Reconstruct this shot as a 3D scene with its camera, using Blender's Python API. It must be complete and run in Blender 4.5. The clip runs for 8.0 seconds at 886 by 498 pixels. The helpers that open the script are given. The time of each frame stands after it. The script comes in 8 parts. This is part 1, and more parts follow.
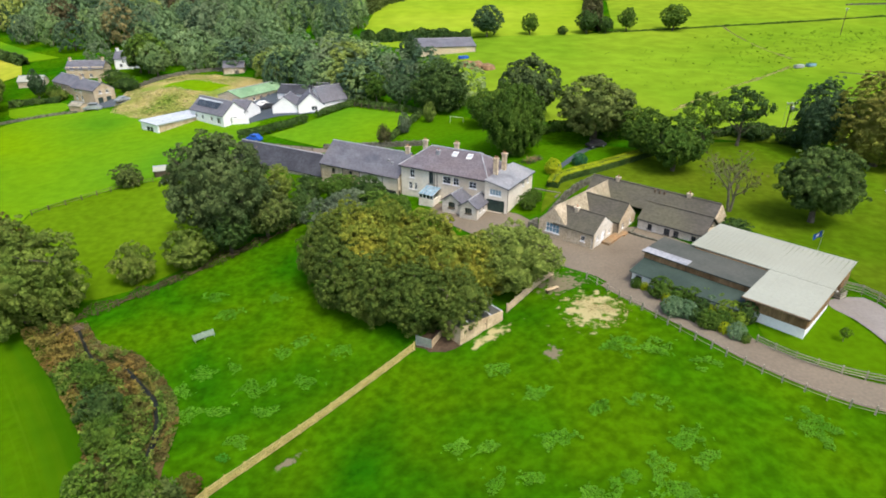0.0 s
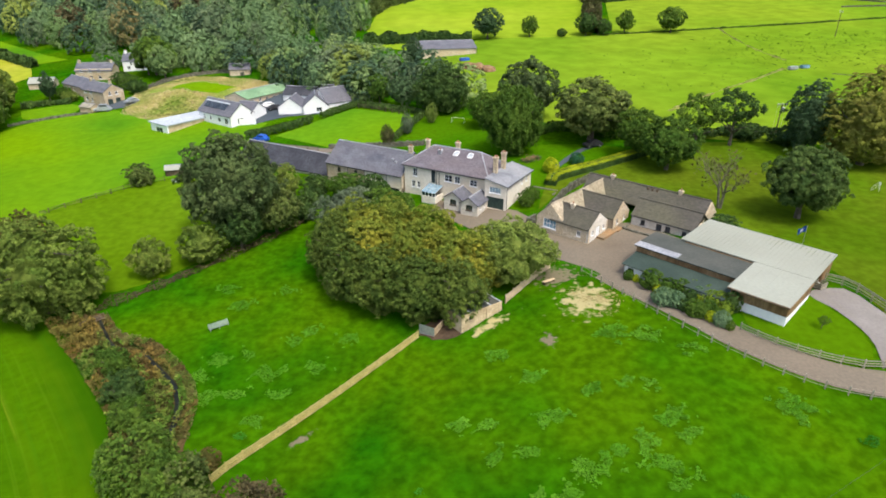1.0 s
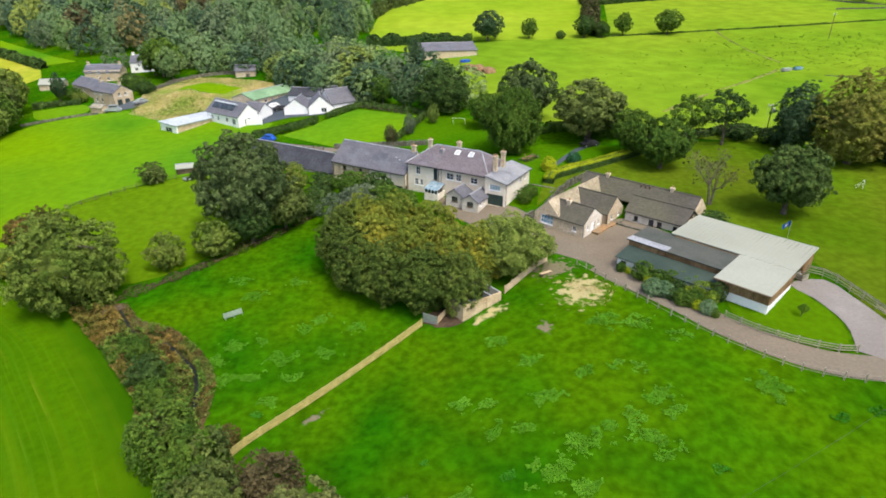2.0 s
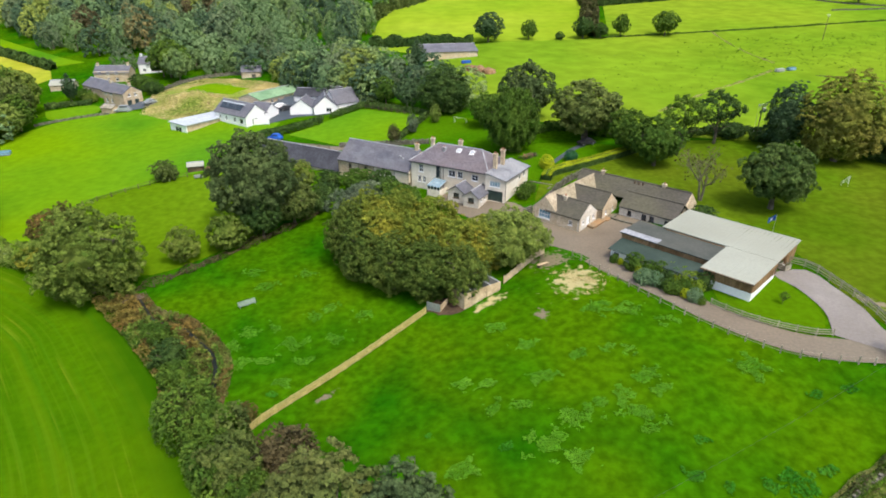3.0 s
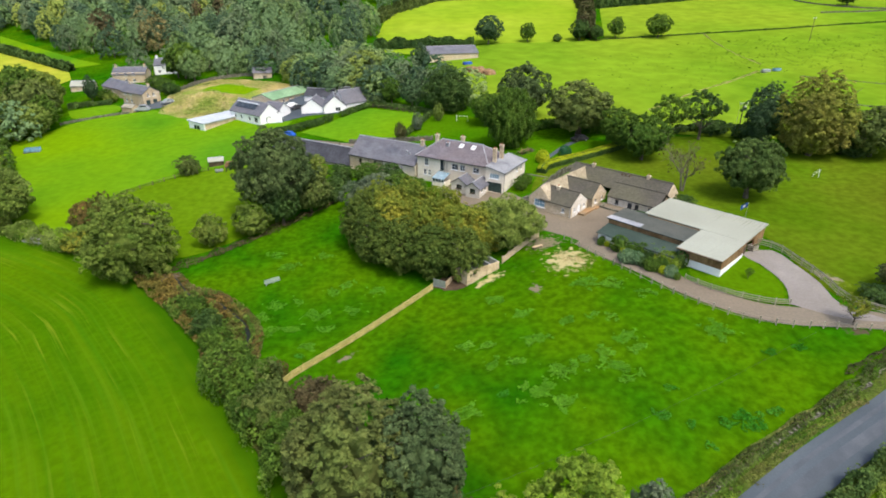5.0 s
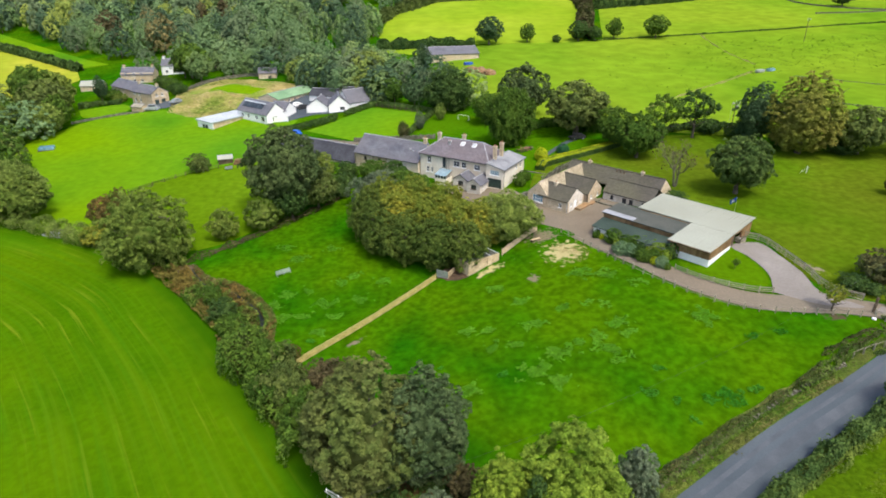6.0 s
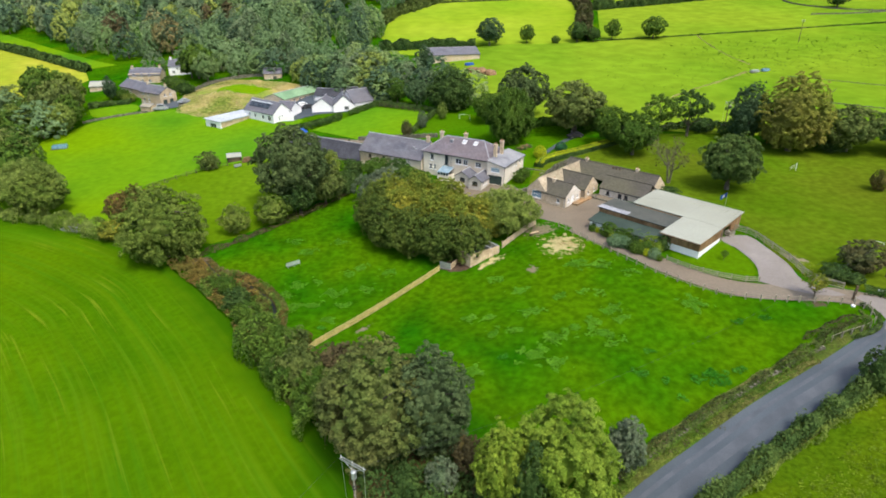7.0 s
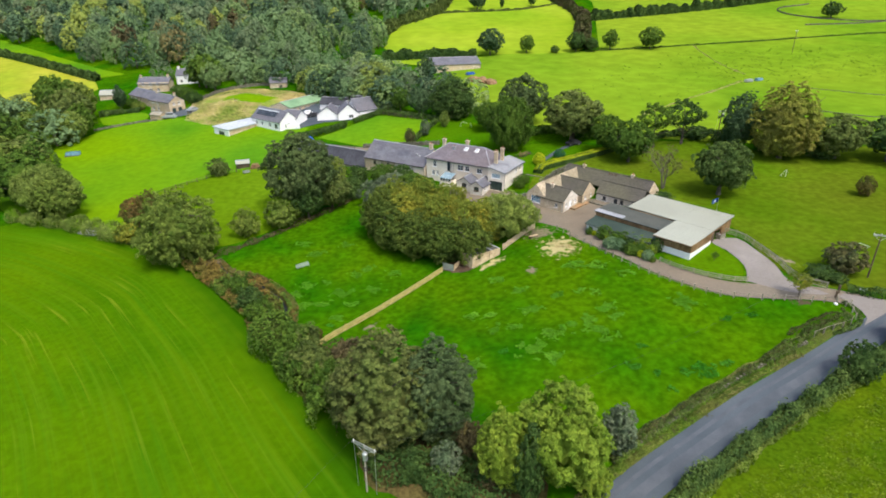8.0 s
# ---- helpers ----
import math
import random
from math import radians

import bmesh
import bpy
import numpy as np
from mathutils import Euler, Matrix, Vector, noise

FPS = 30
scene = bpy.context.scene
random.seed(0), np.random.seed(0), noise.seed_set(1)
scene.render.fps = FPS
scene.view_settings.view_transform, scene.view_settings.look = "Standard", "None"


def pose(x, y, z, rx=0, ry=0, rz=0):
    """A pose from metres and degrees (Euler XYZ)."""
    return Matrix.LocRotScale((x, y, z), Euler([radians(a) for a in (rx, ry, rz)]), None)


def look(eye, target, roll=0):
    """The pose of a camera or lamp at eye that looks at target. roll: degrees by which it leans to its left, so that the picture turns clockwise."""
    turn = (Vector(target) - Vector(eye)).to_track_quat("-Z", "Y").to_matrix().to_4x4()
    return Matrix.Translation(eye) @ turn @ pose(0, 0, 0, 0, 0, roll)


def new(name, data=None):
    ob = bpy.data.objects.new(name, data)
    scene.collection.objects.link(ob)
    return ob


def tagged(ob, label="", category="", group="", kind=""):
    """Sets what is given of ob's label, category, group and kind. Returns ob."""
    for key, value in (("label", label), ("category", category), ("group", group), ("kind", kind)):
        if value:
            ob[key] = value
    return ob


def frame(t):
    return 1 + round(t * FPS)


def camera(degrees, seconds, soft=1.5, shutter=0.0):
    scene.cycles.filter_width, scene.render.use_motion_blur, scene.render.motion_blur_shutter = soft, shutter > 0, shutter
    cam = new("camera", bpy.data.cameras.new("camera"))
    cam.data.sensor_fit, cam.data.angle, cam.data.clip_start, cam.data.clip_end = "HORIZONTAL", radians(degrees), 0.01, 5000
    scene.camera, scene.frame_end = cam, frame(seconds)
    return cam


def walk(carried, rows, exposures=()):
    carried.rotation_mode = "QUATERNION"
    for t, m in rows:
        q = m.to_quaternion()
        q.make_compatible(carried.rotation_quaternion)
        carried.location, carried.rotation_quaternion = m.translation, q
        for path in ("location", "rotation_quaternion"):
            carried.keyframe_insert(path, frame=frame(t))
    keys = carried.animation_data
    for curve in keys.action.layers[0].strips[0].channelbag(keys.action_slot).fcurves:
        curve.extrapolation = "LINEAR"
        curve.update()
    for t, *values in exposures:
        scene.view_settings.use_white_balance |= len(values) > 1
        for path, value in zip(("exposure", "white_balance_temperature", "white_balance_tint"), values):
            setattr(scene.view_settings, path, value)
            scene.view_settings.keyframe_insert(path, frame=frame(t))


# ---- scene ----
cam = camera(74.0, 8.0, soft=1.8)
# seconds, eye, then yaw, pitch and lean in degrees
PATH = [
    (0.00, 3.78, -59.23, 42.16, -0.46, -25.39, 0.27),
    (0.50, 3.70, -61.32, 42.62, -0.39, -25.33, 0.24),
    (1.00, 3.62, -63.41, 43.10, -0.34, -25.32, 0.20),
    (1.50, 3.46, -65.65, 43.59, -0.33, -25.27, 0.21),
    (3.00, 3.03, -72.78, 45.14, -0.21, -25.29, 0.14),
    (3.50, 2.88, -75.42, 45.61, -0.18, -25.29, 0.11),
    (4.00, 2.68, -78.10, 46.12, -0.19, -25.27, 0.09),
    (4.50, 2.49, -80.79, 46.56, -0.17, -25.27, 0.08),
    (6.00, 1.93, -88.52, 48.08, -0.08, -25.33, 0.03),
    (6.50, 1.70, -91.07, 48.55, -0.07, -25.34, 0.03),
    (7.00, 1.45, -93.53, 49.02, -0.04, -25.34, -0.01),
    (7.50, 1.17, -95.98, 49.54, -0.04, -25.23, 0.01),
    (7.75, 1.05, -97.16, 49.83, -0.02, -25.00, 0.01),
    (8.00, 0.94, -98.34, 50.13, -0.00, -24.60, 0.00),
]
walk(cam, [(t, pose(x, y, z, 0, 0, yaw) @ pose(0, 0, 0, 90 + pitch, 0, 0) @ pose(0, 0, 0, 0, 0, roll)) for t, x, y, z, yaw, pitch, roll in PATH])

# ---- light ----
SUN_ELEVATION, SUN_AZIMUTH = 62.0, 147.0
world = bpy.data.worlds.new("world")
scene.world = world
world.use_nodes = True
wn = world.node_tree.nodes
sky = wn.new("ShaderNodeTexSky")
sky.sky_type, sky.sun_disc = "NISHITA", False
sky.sun_elevation, sky.sun_rotation = radians(SUN_ELEVATION), radians(SUN_AZIMUTH)
sky.air_density, sky.dust_density, sky.ozone_density = 1.0, 4.0, 1.0
wn["Background"].inputs["Strength"].default_value = 0.175
world.node_tree.links.new(sky.outputs[0], wn["Background"].inputs["Color"])
sun = new("sun", bpy.data.lights.new("sun", "SUN"))
sun.data.energy, sun.data.angle, sun.data.color = 1.75, radians(14), (1.0, 0.94, 0.82)
sun_dir = Vector((math.sin(radians(SUN_AZIMUTH)) * math.cos(radians(SUN_ELEVATION)), math.cos(radians(SUN_AZIMUTH)) * math.cos(radians(SUN_ELEVATION)), math.sin(radians(SUN_ELEVATION))))
sun.matrix_world = look(sun_dir * 200, (0, 0, 0))
scene.view_settings.exposure = 0.72


# ---- materials ----
def mat(name, dark, light, scale=1.0, fine=12.0, rough=0.8, bump=0.0, bump_scale=20.0, vary=0.0, island=0.0, metal=0.0, through_light=0.0, spec=0.3, stretch=(1, 1, 1), third=None, third_scale=0.1, fine_mix=0.35):
    """Two noises, coarse and fine, between two colours; vary: tint by object, island: tint by loose piece."""
    m = bpy.data.materials.new(name)
    m.use_nodes = True
    n, k = m.node_tree.nodes, m.node_tree.links
    b = n["Principled BSDF"]
    co = n.new("ShaderNodeTexCoord")
    mp = n.new("ShaderNodeMapping")
    mp.inputs["Scale"].default_value = stretch
    k.new(co.outputs["Object"], mp.inputs["Vector"])

    def noise_at(s, detail=4.0):
        t = n.new("ShaderNodeTexNoise")
        t.inputs["Scale"].default_value, t.inputs["Detail"].default_value = s, detail
        k.new(mp.outputs[0], t.inputs["Vector"])
        r = n.new("ShaderNodeMapRange")
        r.inputs["From Min"].default_value, r.inputs["From Max"].default_value = 0.34, 0.66
        k.new(t.outputs["Fac"], r.inputs["Value"])
        return r.outputs[0]

    def blend(fac, a, c, mode="MIX"):
        x = n.new("ShaderNodeMix")
        x.data_type, x.blend_type = "RGBA", mode
        for i, v in ((0, fac), (6, a), (7, c)):
            if isinstance(v, (int, float)):
                x.inputs[i].default_value = v
            elif isinstance(v, tuple):
                x.inputs[i].default_value = (*v, 1)
            else:
                k.new(v, x.inputs[i])
        return x.outputs[2]

    col = blend(noise_at(scale), dark, light)
    if third:
        col = blend(noise_at(third_scale, 2.0), col, third)
    shade = blend(noise_at(fine), (0.62, 0.62, 0.62), (1.3, 1.3, 1.3))
    col = blend(fine_mix * 2, col, blend(1.0, col, shade, "MULTIPLY"))
    for amount, node, socket in ((vary, "ShaderNodeObjectInfo", "Random"), (island, "ShaderNodeNewGeometry", "Random Per Island")):
        if amount:
            o = n.new(node)
            h = n.new("ShaderNodeHueSaturation")
            for out, lo, hi in (("Value", 1 - amount, 1 + amount), ("Hue", 0.5 + 0.06 * amount, 0.5 - 0.06 * amount)):
                r = n.new("ShaderNodeMapRange")
                r.inputs["To Min"].default_value, r.inputs["To Max"].default_value = lo, hi
                k.new(o.outputs[socket], r.inputs["Value"])
                k.new(r.outputs[0], h.inputs[out])
            k.new(col, h.inputs["Color"])
            col = h.outputs[0]
    k.new(col, b.inputs["Base Color"])
    b.inputs["Roughness"].default_value, b.inputs["Metallic"].default_value = rough, metal
    b.inputs["Specular IOR Level"].default_value = spec
    if bump:
        t = n.new("ShaderNodeTexNoise")
        t.inputs["Scale"].default_value, t.inputs["Detail"].default_value = bump_scale, 5.0
        k.new(mp.outputs[0], t.inputs["Vector"])
        u = n.new("ShaderNodeBump")
        u.inputs["Strength"].default_value, u.inputs["Distance"].default_value = min(1.0, bump * 4), bump
        k.new(t.outputs["Fac"], u.inputs["Height"])
        k.new(u.outputs[0], b.inputs["Normal"])
    if through_light:
        d = n.new("ShaderNodeBsdfTranslucent")
        k.new(col, d.inputs["Color"])
        x = n.new("ShaderNodeMixShader")
        x.inputs[0].default_value = through_light
        k.new(b.outputs[0], x.inputs[1])
        k.new(d.outputs[0], x.inputs[2])
        k.new(x.outputs[0], n["Material Output"].inputs["Surface"])
    return m


def leafy(name, dark, light, third=None, scale=0.35, fine=0.42):
    return mat(name, dark, light, scale, 1.1, 0.75, 0, vary=0.12, island=0.12, through_light=0.07, spec=0.06, third=third, third_scale=0.16, fine_mix=fine)


M = {}
M["pasture"] = mat("pasture", (0.0092, 0.069, 0.001), (0.022, 0.108, 0.001), 0.17, 0.9, 1.0, 0.13, 2.2, spec=0.0, third=(0.046, 0.114, 0.001), third_scale=0.065, fine_mix=0.38)
M["lawn"] = mat("lawn", (0.02346, 0.0977, 0.000782), (0.04301, 0.1368, 0.001564), 0.06, 1.0, 1.0, 0.04, 4.0, spec=0.0, third=(0.05865, 0.1329, 0.001564), third_scale=0.03, fine_mix=0.16)
M["parkland"] = mat("parkland", (0.055, 0.112, 0.003), (0.086, 0.144, 0.006), 0.07, 0.7, 1.0, 0.05, 3.5, spec=0.0, third=(0.072, 0.1, 0.006), third_scale=0.035, fine_mix=0.25)
M["meadow"] = mat("meadow", (0.055, 0.165, 0.006), (0.092, 0.225, 0.010), 0.04, 0.5, 1.0, 0.04, 3.0, spec=0.0, third=(0.115, 0.215, 0.002), third_scale=0.02, fine_mix=0.14)
M["hill"] = mat("hill_pasture", (0.084, 0.180, 0.008), (0.130, 0.235, 0.012), 0.022, 0.16, 1.0, 0.03, 1.2, spec=0.0, third=(0.160, 0.238, 0.014), third_scale=0.012, fine_mix=0.20)
M["hill_pale"] = mat("hill_hay_field", (0.1748, 0.2622, 0.01104), (0.2484, 0.322, 0.023), 0.022, 0.16, 1.0, 0.02, 1.2, spec=0.0, third=(0.138, 0.2484, 0.01104), third_scale=0.009, fine_mix=0.14)
M["stubble"] = mat("stubble", (0.26, 0.27, 0.02), (0.36, 0.33, 0.045), 0.05, 0.3, 1.0, 0.06, 1.0, spec=0.0, third=(0.21, 0.28, 0.02), third_scale=0.02, fine_mix=0.16)
M["rough"] = mat("rough_grass", (0.0493, 0.0880, 0.0021), (0.0809, 0.1196, 0.0035), 0.3, 2.0, 1.0, 0.22, 2.0, spec=0.0, third=(0.0422, 0.0915, 0.0028), third_scale=0.06, fine_mix=0.35)
M["dry"] = mat("dry_grass", (0.28, 0.23, 0.07), (0.42, 0.34, 0.12), 0.25, 1.6, 0.9, 0.25, 2.0, spec=0.1, third=(0.16, 0.22, 0.03), third_scale=0.08)
M["verge"] = mat("verge_grass", (0.030, 0.085, 0.004), (0.065, 0.115, 0.008), 0.5, 3.0, 0.9, 0.25, 3.0, spec=0.1, third=(0.085, 0.09, 0.02), third_scale=0.15, fine_mix=0.45)
M["asphalt"] = mat("asphalt", (0.0405, 0.0540, 0.0680), (0.0570, 0.0735, 0.0890), 0.15, 6.0, 0.8, 0.01, 40.0, third=(0.0690, 0.0860, 0.1020), third_scale=0.10, fine_mix=0.12)
M["asphalt_worn"] = mat("worn_asphalt", (0.0680, 0.0800, 0.0950), (0.0880, 0.1000, 0.1160), 0.5, 6.0, 0.8, 0.01, 40.0, third=(0.0560, 0.0670, 0.0810), third_scale=0.35, fine_mix=0.10)
M["gravel"] = mat("drive_gravel", (0.1300, 0.1030, 0.0720), (0.1770, 0.1420, 0.1010), 0.15, 3.0, 0.9, 0.01, 25.0, third=(0.1600, 0.1360, 0.1020), third_scale=0.05, fine_mix=0.14)
M["gravel_pale"] = mat("pale_drive_gravel", (0.185, 0.170, 0.155), (0.240, 0.224, 0.206), 0.2, 3.0, 0.9, 0.01, 25.0, third=(0.170, 0.152, 0.136), third_scale=0.08, fine_mix=0.12)
M["paddock"] = mat("paddock_grass", (0.078, 0.158, 0.004), (0.118, 0.200, 0.008), 0.06, 0.7, 1.0, 0.05, 3.5, spec=0.0, third=(0.06749, 0.1348, 0.00186), third_scale=0.03, fine_mix=0.2)
M["mud"] = mat("trodden_mud", (0.124, 0.0899, 0.062), (0.2108, 0.1612, 0.1116), 0.5, 3.0, 0.9, 0.08, 6.0)
M["mud_dark"] = mat("dark_mud", (0.040, 0.026, 0.015), (0.078, 0.052, 0.030), 0.5, 3.0, 0.9, 0.08, 6.0)
M["straw"] = mat("straw", (0.22, 0.175, 0.065), (0.32, 0.26, 0.105), 0.6, 4.0, 0.9, 0.06, 9.0)
M["render"] = mat("cream_render", (0.70, 0.65, 0.55), (0.81, 0.78, 0.69), 0.35, 2.5, 0.85, 0.0, 30.0, third=(0.62, 0.53, 0.40), third_scale=0.12, fine_mix=0.14)
M["slate_plum"] = mat("plum_slate", (0.096, 0.085, 0.101), (0.160, 0.146, 0.165), 0.35, 3.0, 0.7, 0.02, 9.0, third=(0.135, 0.112, 0.118), third_scale=0.12, stretch=(1, 1, 2.5), fine_mix=0.34)
M["slate_lichen"] = mat("lichened_stone_slate", (0.27, 0.22, 0.15), (0.44, 0.375, 0.27), 0.6, 3.0, 0.9, 0.02, 9.0, third=(0.22, 0.19, 0.12), third_scale=0.2, fine_mix=0.35)
M["slate_pale"] = mat("pale_slate", (0.135, 0.142, 0.160), (0.210, 0.218, 0.236), 0.4, 3.0, 0.65, 0.01, 9.0, third=(0.25, 0.255, 0.265), third_scale=0.2, fine_mix=0.25)
M["paving_orange"] = mat("orange_paving", (0.26, 0.15, 0.065), (0.38, 0.22, 0.10), 0.8, 4.0, 0.85, 0.01, 12.0, third=(0.20, 0.15, 0.09), third_scale=0.4)
M["bank_and_shade_floor"] = mat("bank_earth_and_shade", (0.040, 0.050, 0.012), (0.085, 0.082, 0.024), 0.5, 3.0, 1.0, 0.1, 3.0, spec=0.0, third=(0.100, 0.070, 0.030), third_scale=0.15, fine_mix=0.4)
M["leaf_dry"] = leafy("leaf_dry", (0.34, 0.285, 0.1260), (0.50, 0.42, 0.2160), (0.27, 0.28, 0.0840), fine=0.25)
M["leaf_dock"] = leafy("leaf_dock", (0.0338, 0.1534, 0.0062), (0.0598, 0.1976, 0.0125), fine=0.2)
M["leaf_elm"] = leafy("leaf_elm", (0.052, 0.084, 0.0264), (0.106, 0.144, 0.0480))
M["leaf_parktree"] = leafy("leaf_parktree", (0.048, 0.090, 0.0216), (0.100, 0.152, 0.0360))
M["leaf_copper_green"] = leafy("leaf_copper_green", (0.062, 0.088, 0.0288), (0.125, 0.148, 0.0480), (0.135, 0.105, 0.0456))
M["leaf_dry_green"] = leafy("leaf_dry_green", (0.13, 0.15, 0.0360), (0.23, 0.23, 0.0840), (0.07, 0.12, 0.0120))
M["leaf_verge"] = leafy("leaf_verge", (0.055, 0.115, 0.0096), (0.105, 0.160, 0.0192), (0.15, 0.14, 0.0480))
M["leaf_rush"] = leafy("leaf_rush", (0.070, 0.140, 0.0072), (0.110, 0.185, 0.0120))
M["leaf_orange"] = leafy("leaf_orange", (0.135, 0.092, 0.0216), (0.235, 0.155, 0.0384), (0.115, 0.125, 0.0264))
M["white"] = mat("white_paint", (0.76, 0.77, 0.76), (0.82, 0.82, 0.81), 0.4, 2.5, 0.7, 0.0, 20.0, fine_mix=0.06)
M["limewash"] = mat("limewashed_stone", (0.50, 0.47, 0.40), (0.74, 0.72, 0.66), 0.8, 4.0, 0.9, 0.02, 6.0, third=(0.56, 0.50, 0.40), third_scale=0.25, fine_mix=0.3)
M["sheet_stain"] = mat("stained_roof_sheet", (0.155, 0.170, 0.120), (0.22, 0.235, 0.175), 0.5, 3.0, 0.7, fine_mix=0.2)
M["stone"] = mat("sandstone", (0.3808, 0.3192, 0.224), (0.6496, 0.5712, 0.4368), 1.1, 4.0, 0.9, 0.03, 5.0, third=(0.4928, 0.392, 0.2576), third_scale=0.2, fine_mix=0.4)
M["stone_warm"] = mat("warm_sandstone", (0.38, 0.31, 0.21), (0.62, 0.54, 0.41), 0.9, 4.0, 0.9, 0.05, 5.0, third=(0.44, 0.34, 0.21), third_scale=0.25, fine_mix=0.5)
M["drystone"] = mat("dry_stone", (0.0675, 0.0675, 0.045), (0.165, 0.1575, 0.12), 1.4, 5.0, 0.95, 0.12, 4.0, fine_mix=0.5)
M["slate"] = mat("grey_slate", (0.076, 0.080, 0.100), (0.132, 0.136, 0.158), 0.35, 3.0, 0.7, 0.02, 9.0, third=(0.125, 0.120, 0.136), third_scale=0.12, stretch=(1, 1, 2.5), fine_mix=0.34)
M["slate_brown"] = mat("brown_slate", (0.05412, 0.0492, 0.041), (0.08036, 0.0738, 0.06068), 0.3, 2.0, 0.8, 0.01, 9.0, third=(0.0861, 0.082, 0.05412), third_scale=0.12, stretch=(1, 1, 2.5), fine_mix=0.28)
M["slate_dark"] = mat("dark_slate", (0.029, 0.031, 0.039), (0.050, 0.052, 0.062), 0.25, 2.0, 0.75, 0.02, 9.0)
M["lead"] = mat("pale_lead", (0.234, 0.243, 0.261), (0.342, 0.351, 0.369), 0.4, 3.0, 0.55)
M["sheet"] = mat("pale_roof_sheet", (0.300, 0.315, 0.262), (0.345, 0.362, 0.304), 0.08, 3.0, 0.55, 0.004, 8.0, third=(0.2494, 0.258, 0.2064), third_scale=0.06, fine_mix=0.06)
M["sheet_white"] = mat("white_roof_sheet", (0.368, 0.4, 0.432), (0.44, 0.48, 0.512), 0.2, 2.0, 0.5)
M["felt"] = mat("dark_roof_felt", (0.040, 0.048, 0.042), (0.062, 0.070, 0.060), 0.3, 3.0, 0.85, 0.0, 20.0, third=(0.075, 0.078, 0.066), third_scale=0.15, fine_mix=0.15)
M["felt_green"] = mat("green_roof_felt", (0.024, 0.042, 0.034), (0.040, 0.062, 0.050), 0.3, 3.0, 0.85, 0.0, 20.0, fine_mix=0.15)
M["sheet_green"] = mat("green_roof_sheet", (0.13, 0.24, 0.12), (0.20, 0.32, 0.18), 0.2, 2.0, 0.6)
M["cladding"] = mat("brown_cladding", (0.15, 0.085, 0.035), (0.28, 0.175, 0.085), 0.8, 5.0, 0.8, 0.02, 12.0, stretch=(1, 1, 0.25))
M["pine"] = mat("new_pine", (0.345, 0.276, 0.082), (0.480, 0.392, 0.155), 0.6, 5.0, 0.8, 0.01, 20.0, vary=0.12)
M["oak_grey"] = mat("weathered_wood", (0.20, 0.19, 0.14), (0.34, 0.31, 0.24), 0.8, 5.0, 0.9, 0.01, 20.0, vary=0.15)
M["wood_dark"] = mat("dark_wood", (0.06, 0.045, 0.03), (0.13, 0.095, 0.06), 0.8, 6.0, 0.9, 0.02, 15.0)
M["wood_tan"] = mat("tan_boards", (0.40, 0.30, 0.18), (0.58, 0.47, 0.31), 0.7, 5.0, 0.85, 0.01, 15.0)
M["bark"] = mat("bark", (0.06, 0.05, 0.035), (0.14, 0.12, 0.09), 1.5, 8.0, 0.95, 0.05, 8.0)
M["bark_mid"] = mat("lichened_bark", (0.085, 0.080, 0.050), (0.17, 0.155, 0.11), 1.5, 8.0, 0.95, 0.03, 8.0)
M["glass"] = mat("window_glass", (0.02, 0.025, 0.03), (0.05, 0.06, 0.07), 0.5, 2.0, 0.06, spec=0.6)
M["glass_blue"] = mat("blue_tinted_glass", (0.08, 0.192, 0.272), (0.192, 0.336, 0.416), 0.7, 2.0, 0.08, spec=0.6)
M["glass_roof"] = mat("pale_roof_glass", (0.17, 0.27, 0.33), (0.26, 0.37, 0.43), 0.7, 2.0, 0.15, spec=0.6)
M["metal"] = mat("galvanised_metal", (0.34, 0.36, 0.37), (0.50, 0.52, 0.53), 0.8, 5.0, 0.45, metal=0.6)
M["steel_dark"] = mat("dark_steel", (0.03, 0.03, 0.032), (0.06, 0.06, 0.065), 0.8, 5.0, 0.5, metal=0.4)
M["terracotta"] = mat("terracotta", (0.26, 0.12, 0.07), (0.38, 0.19, 0.11), 0.9, 4.0, 0.85)
M["blue"] = mat("blue_paint", (0.01, 0.06, 0.34), (0.02, 0.11, 0.46), 0.6, 3.0, 0.5)
M["flag_white"] = mat("white_cloth", (0.75, 0.76, 0.80), (0.85, 0.86, 0.88), 0.6, 3.0, 0.8)
M["green_door"] = mat("dark_green_paint", (0.02, 0.04, 0.035), (0.035, 0.06, 0.05), 0.6, 3.0, 0.5)
M["water"] = mat("ditch_water", (0.010, 0.013, 0.011), (0.02, 0.024, 0.02), 0.6, 3.0, 0.35, spec=0.15)
M["rust"] = mat("rusty_spoil", (0.15, 0.085, 0.04), (0.27, 0.165, 0.085), 0.3, 1.5, 0.95, 0.3, 1.5)
M["leaf_sycamore"] = leafy("leaf_sycamore", (0.06164, 0.09494, 0.0223), (0.1255, 0.1631, 0.0396))
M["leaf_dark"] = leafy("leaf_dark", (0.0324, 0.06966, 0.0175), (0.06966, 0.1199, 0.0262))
M["leaf_mid"] = leafy("leaf_mid", (0.04181, 0.09036, 0.0123), (0.08771, 0.1524, 0.0192))
M["leaf_autumn"] = leafy("leaf_autumn", (0.088, 0.134, 0.018), (0.178, 0.220, 0.030), (0.262, 0.254, 0.028))
M["leaf_bright"] = leafy("leaf_bright", (0.1170, 0.1935, 0.0173), (0.2115, 0.2925, 0.0324), fine=0.3)
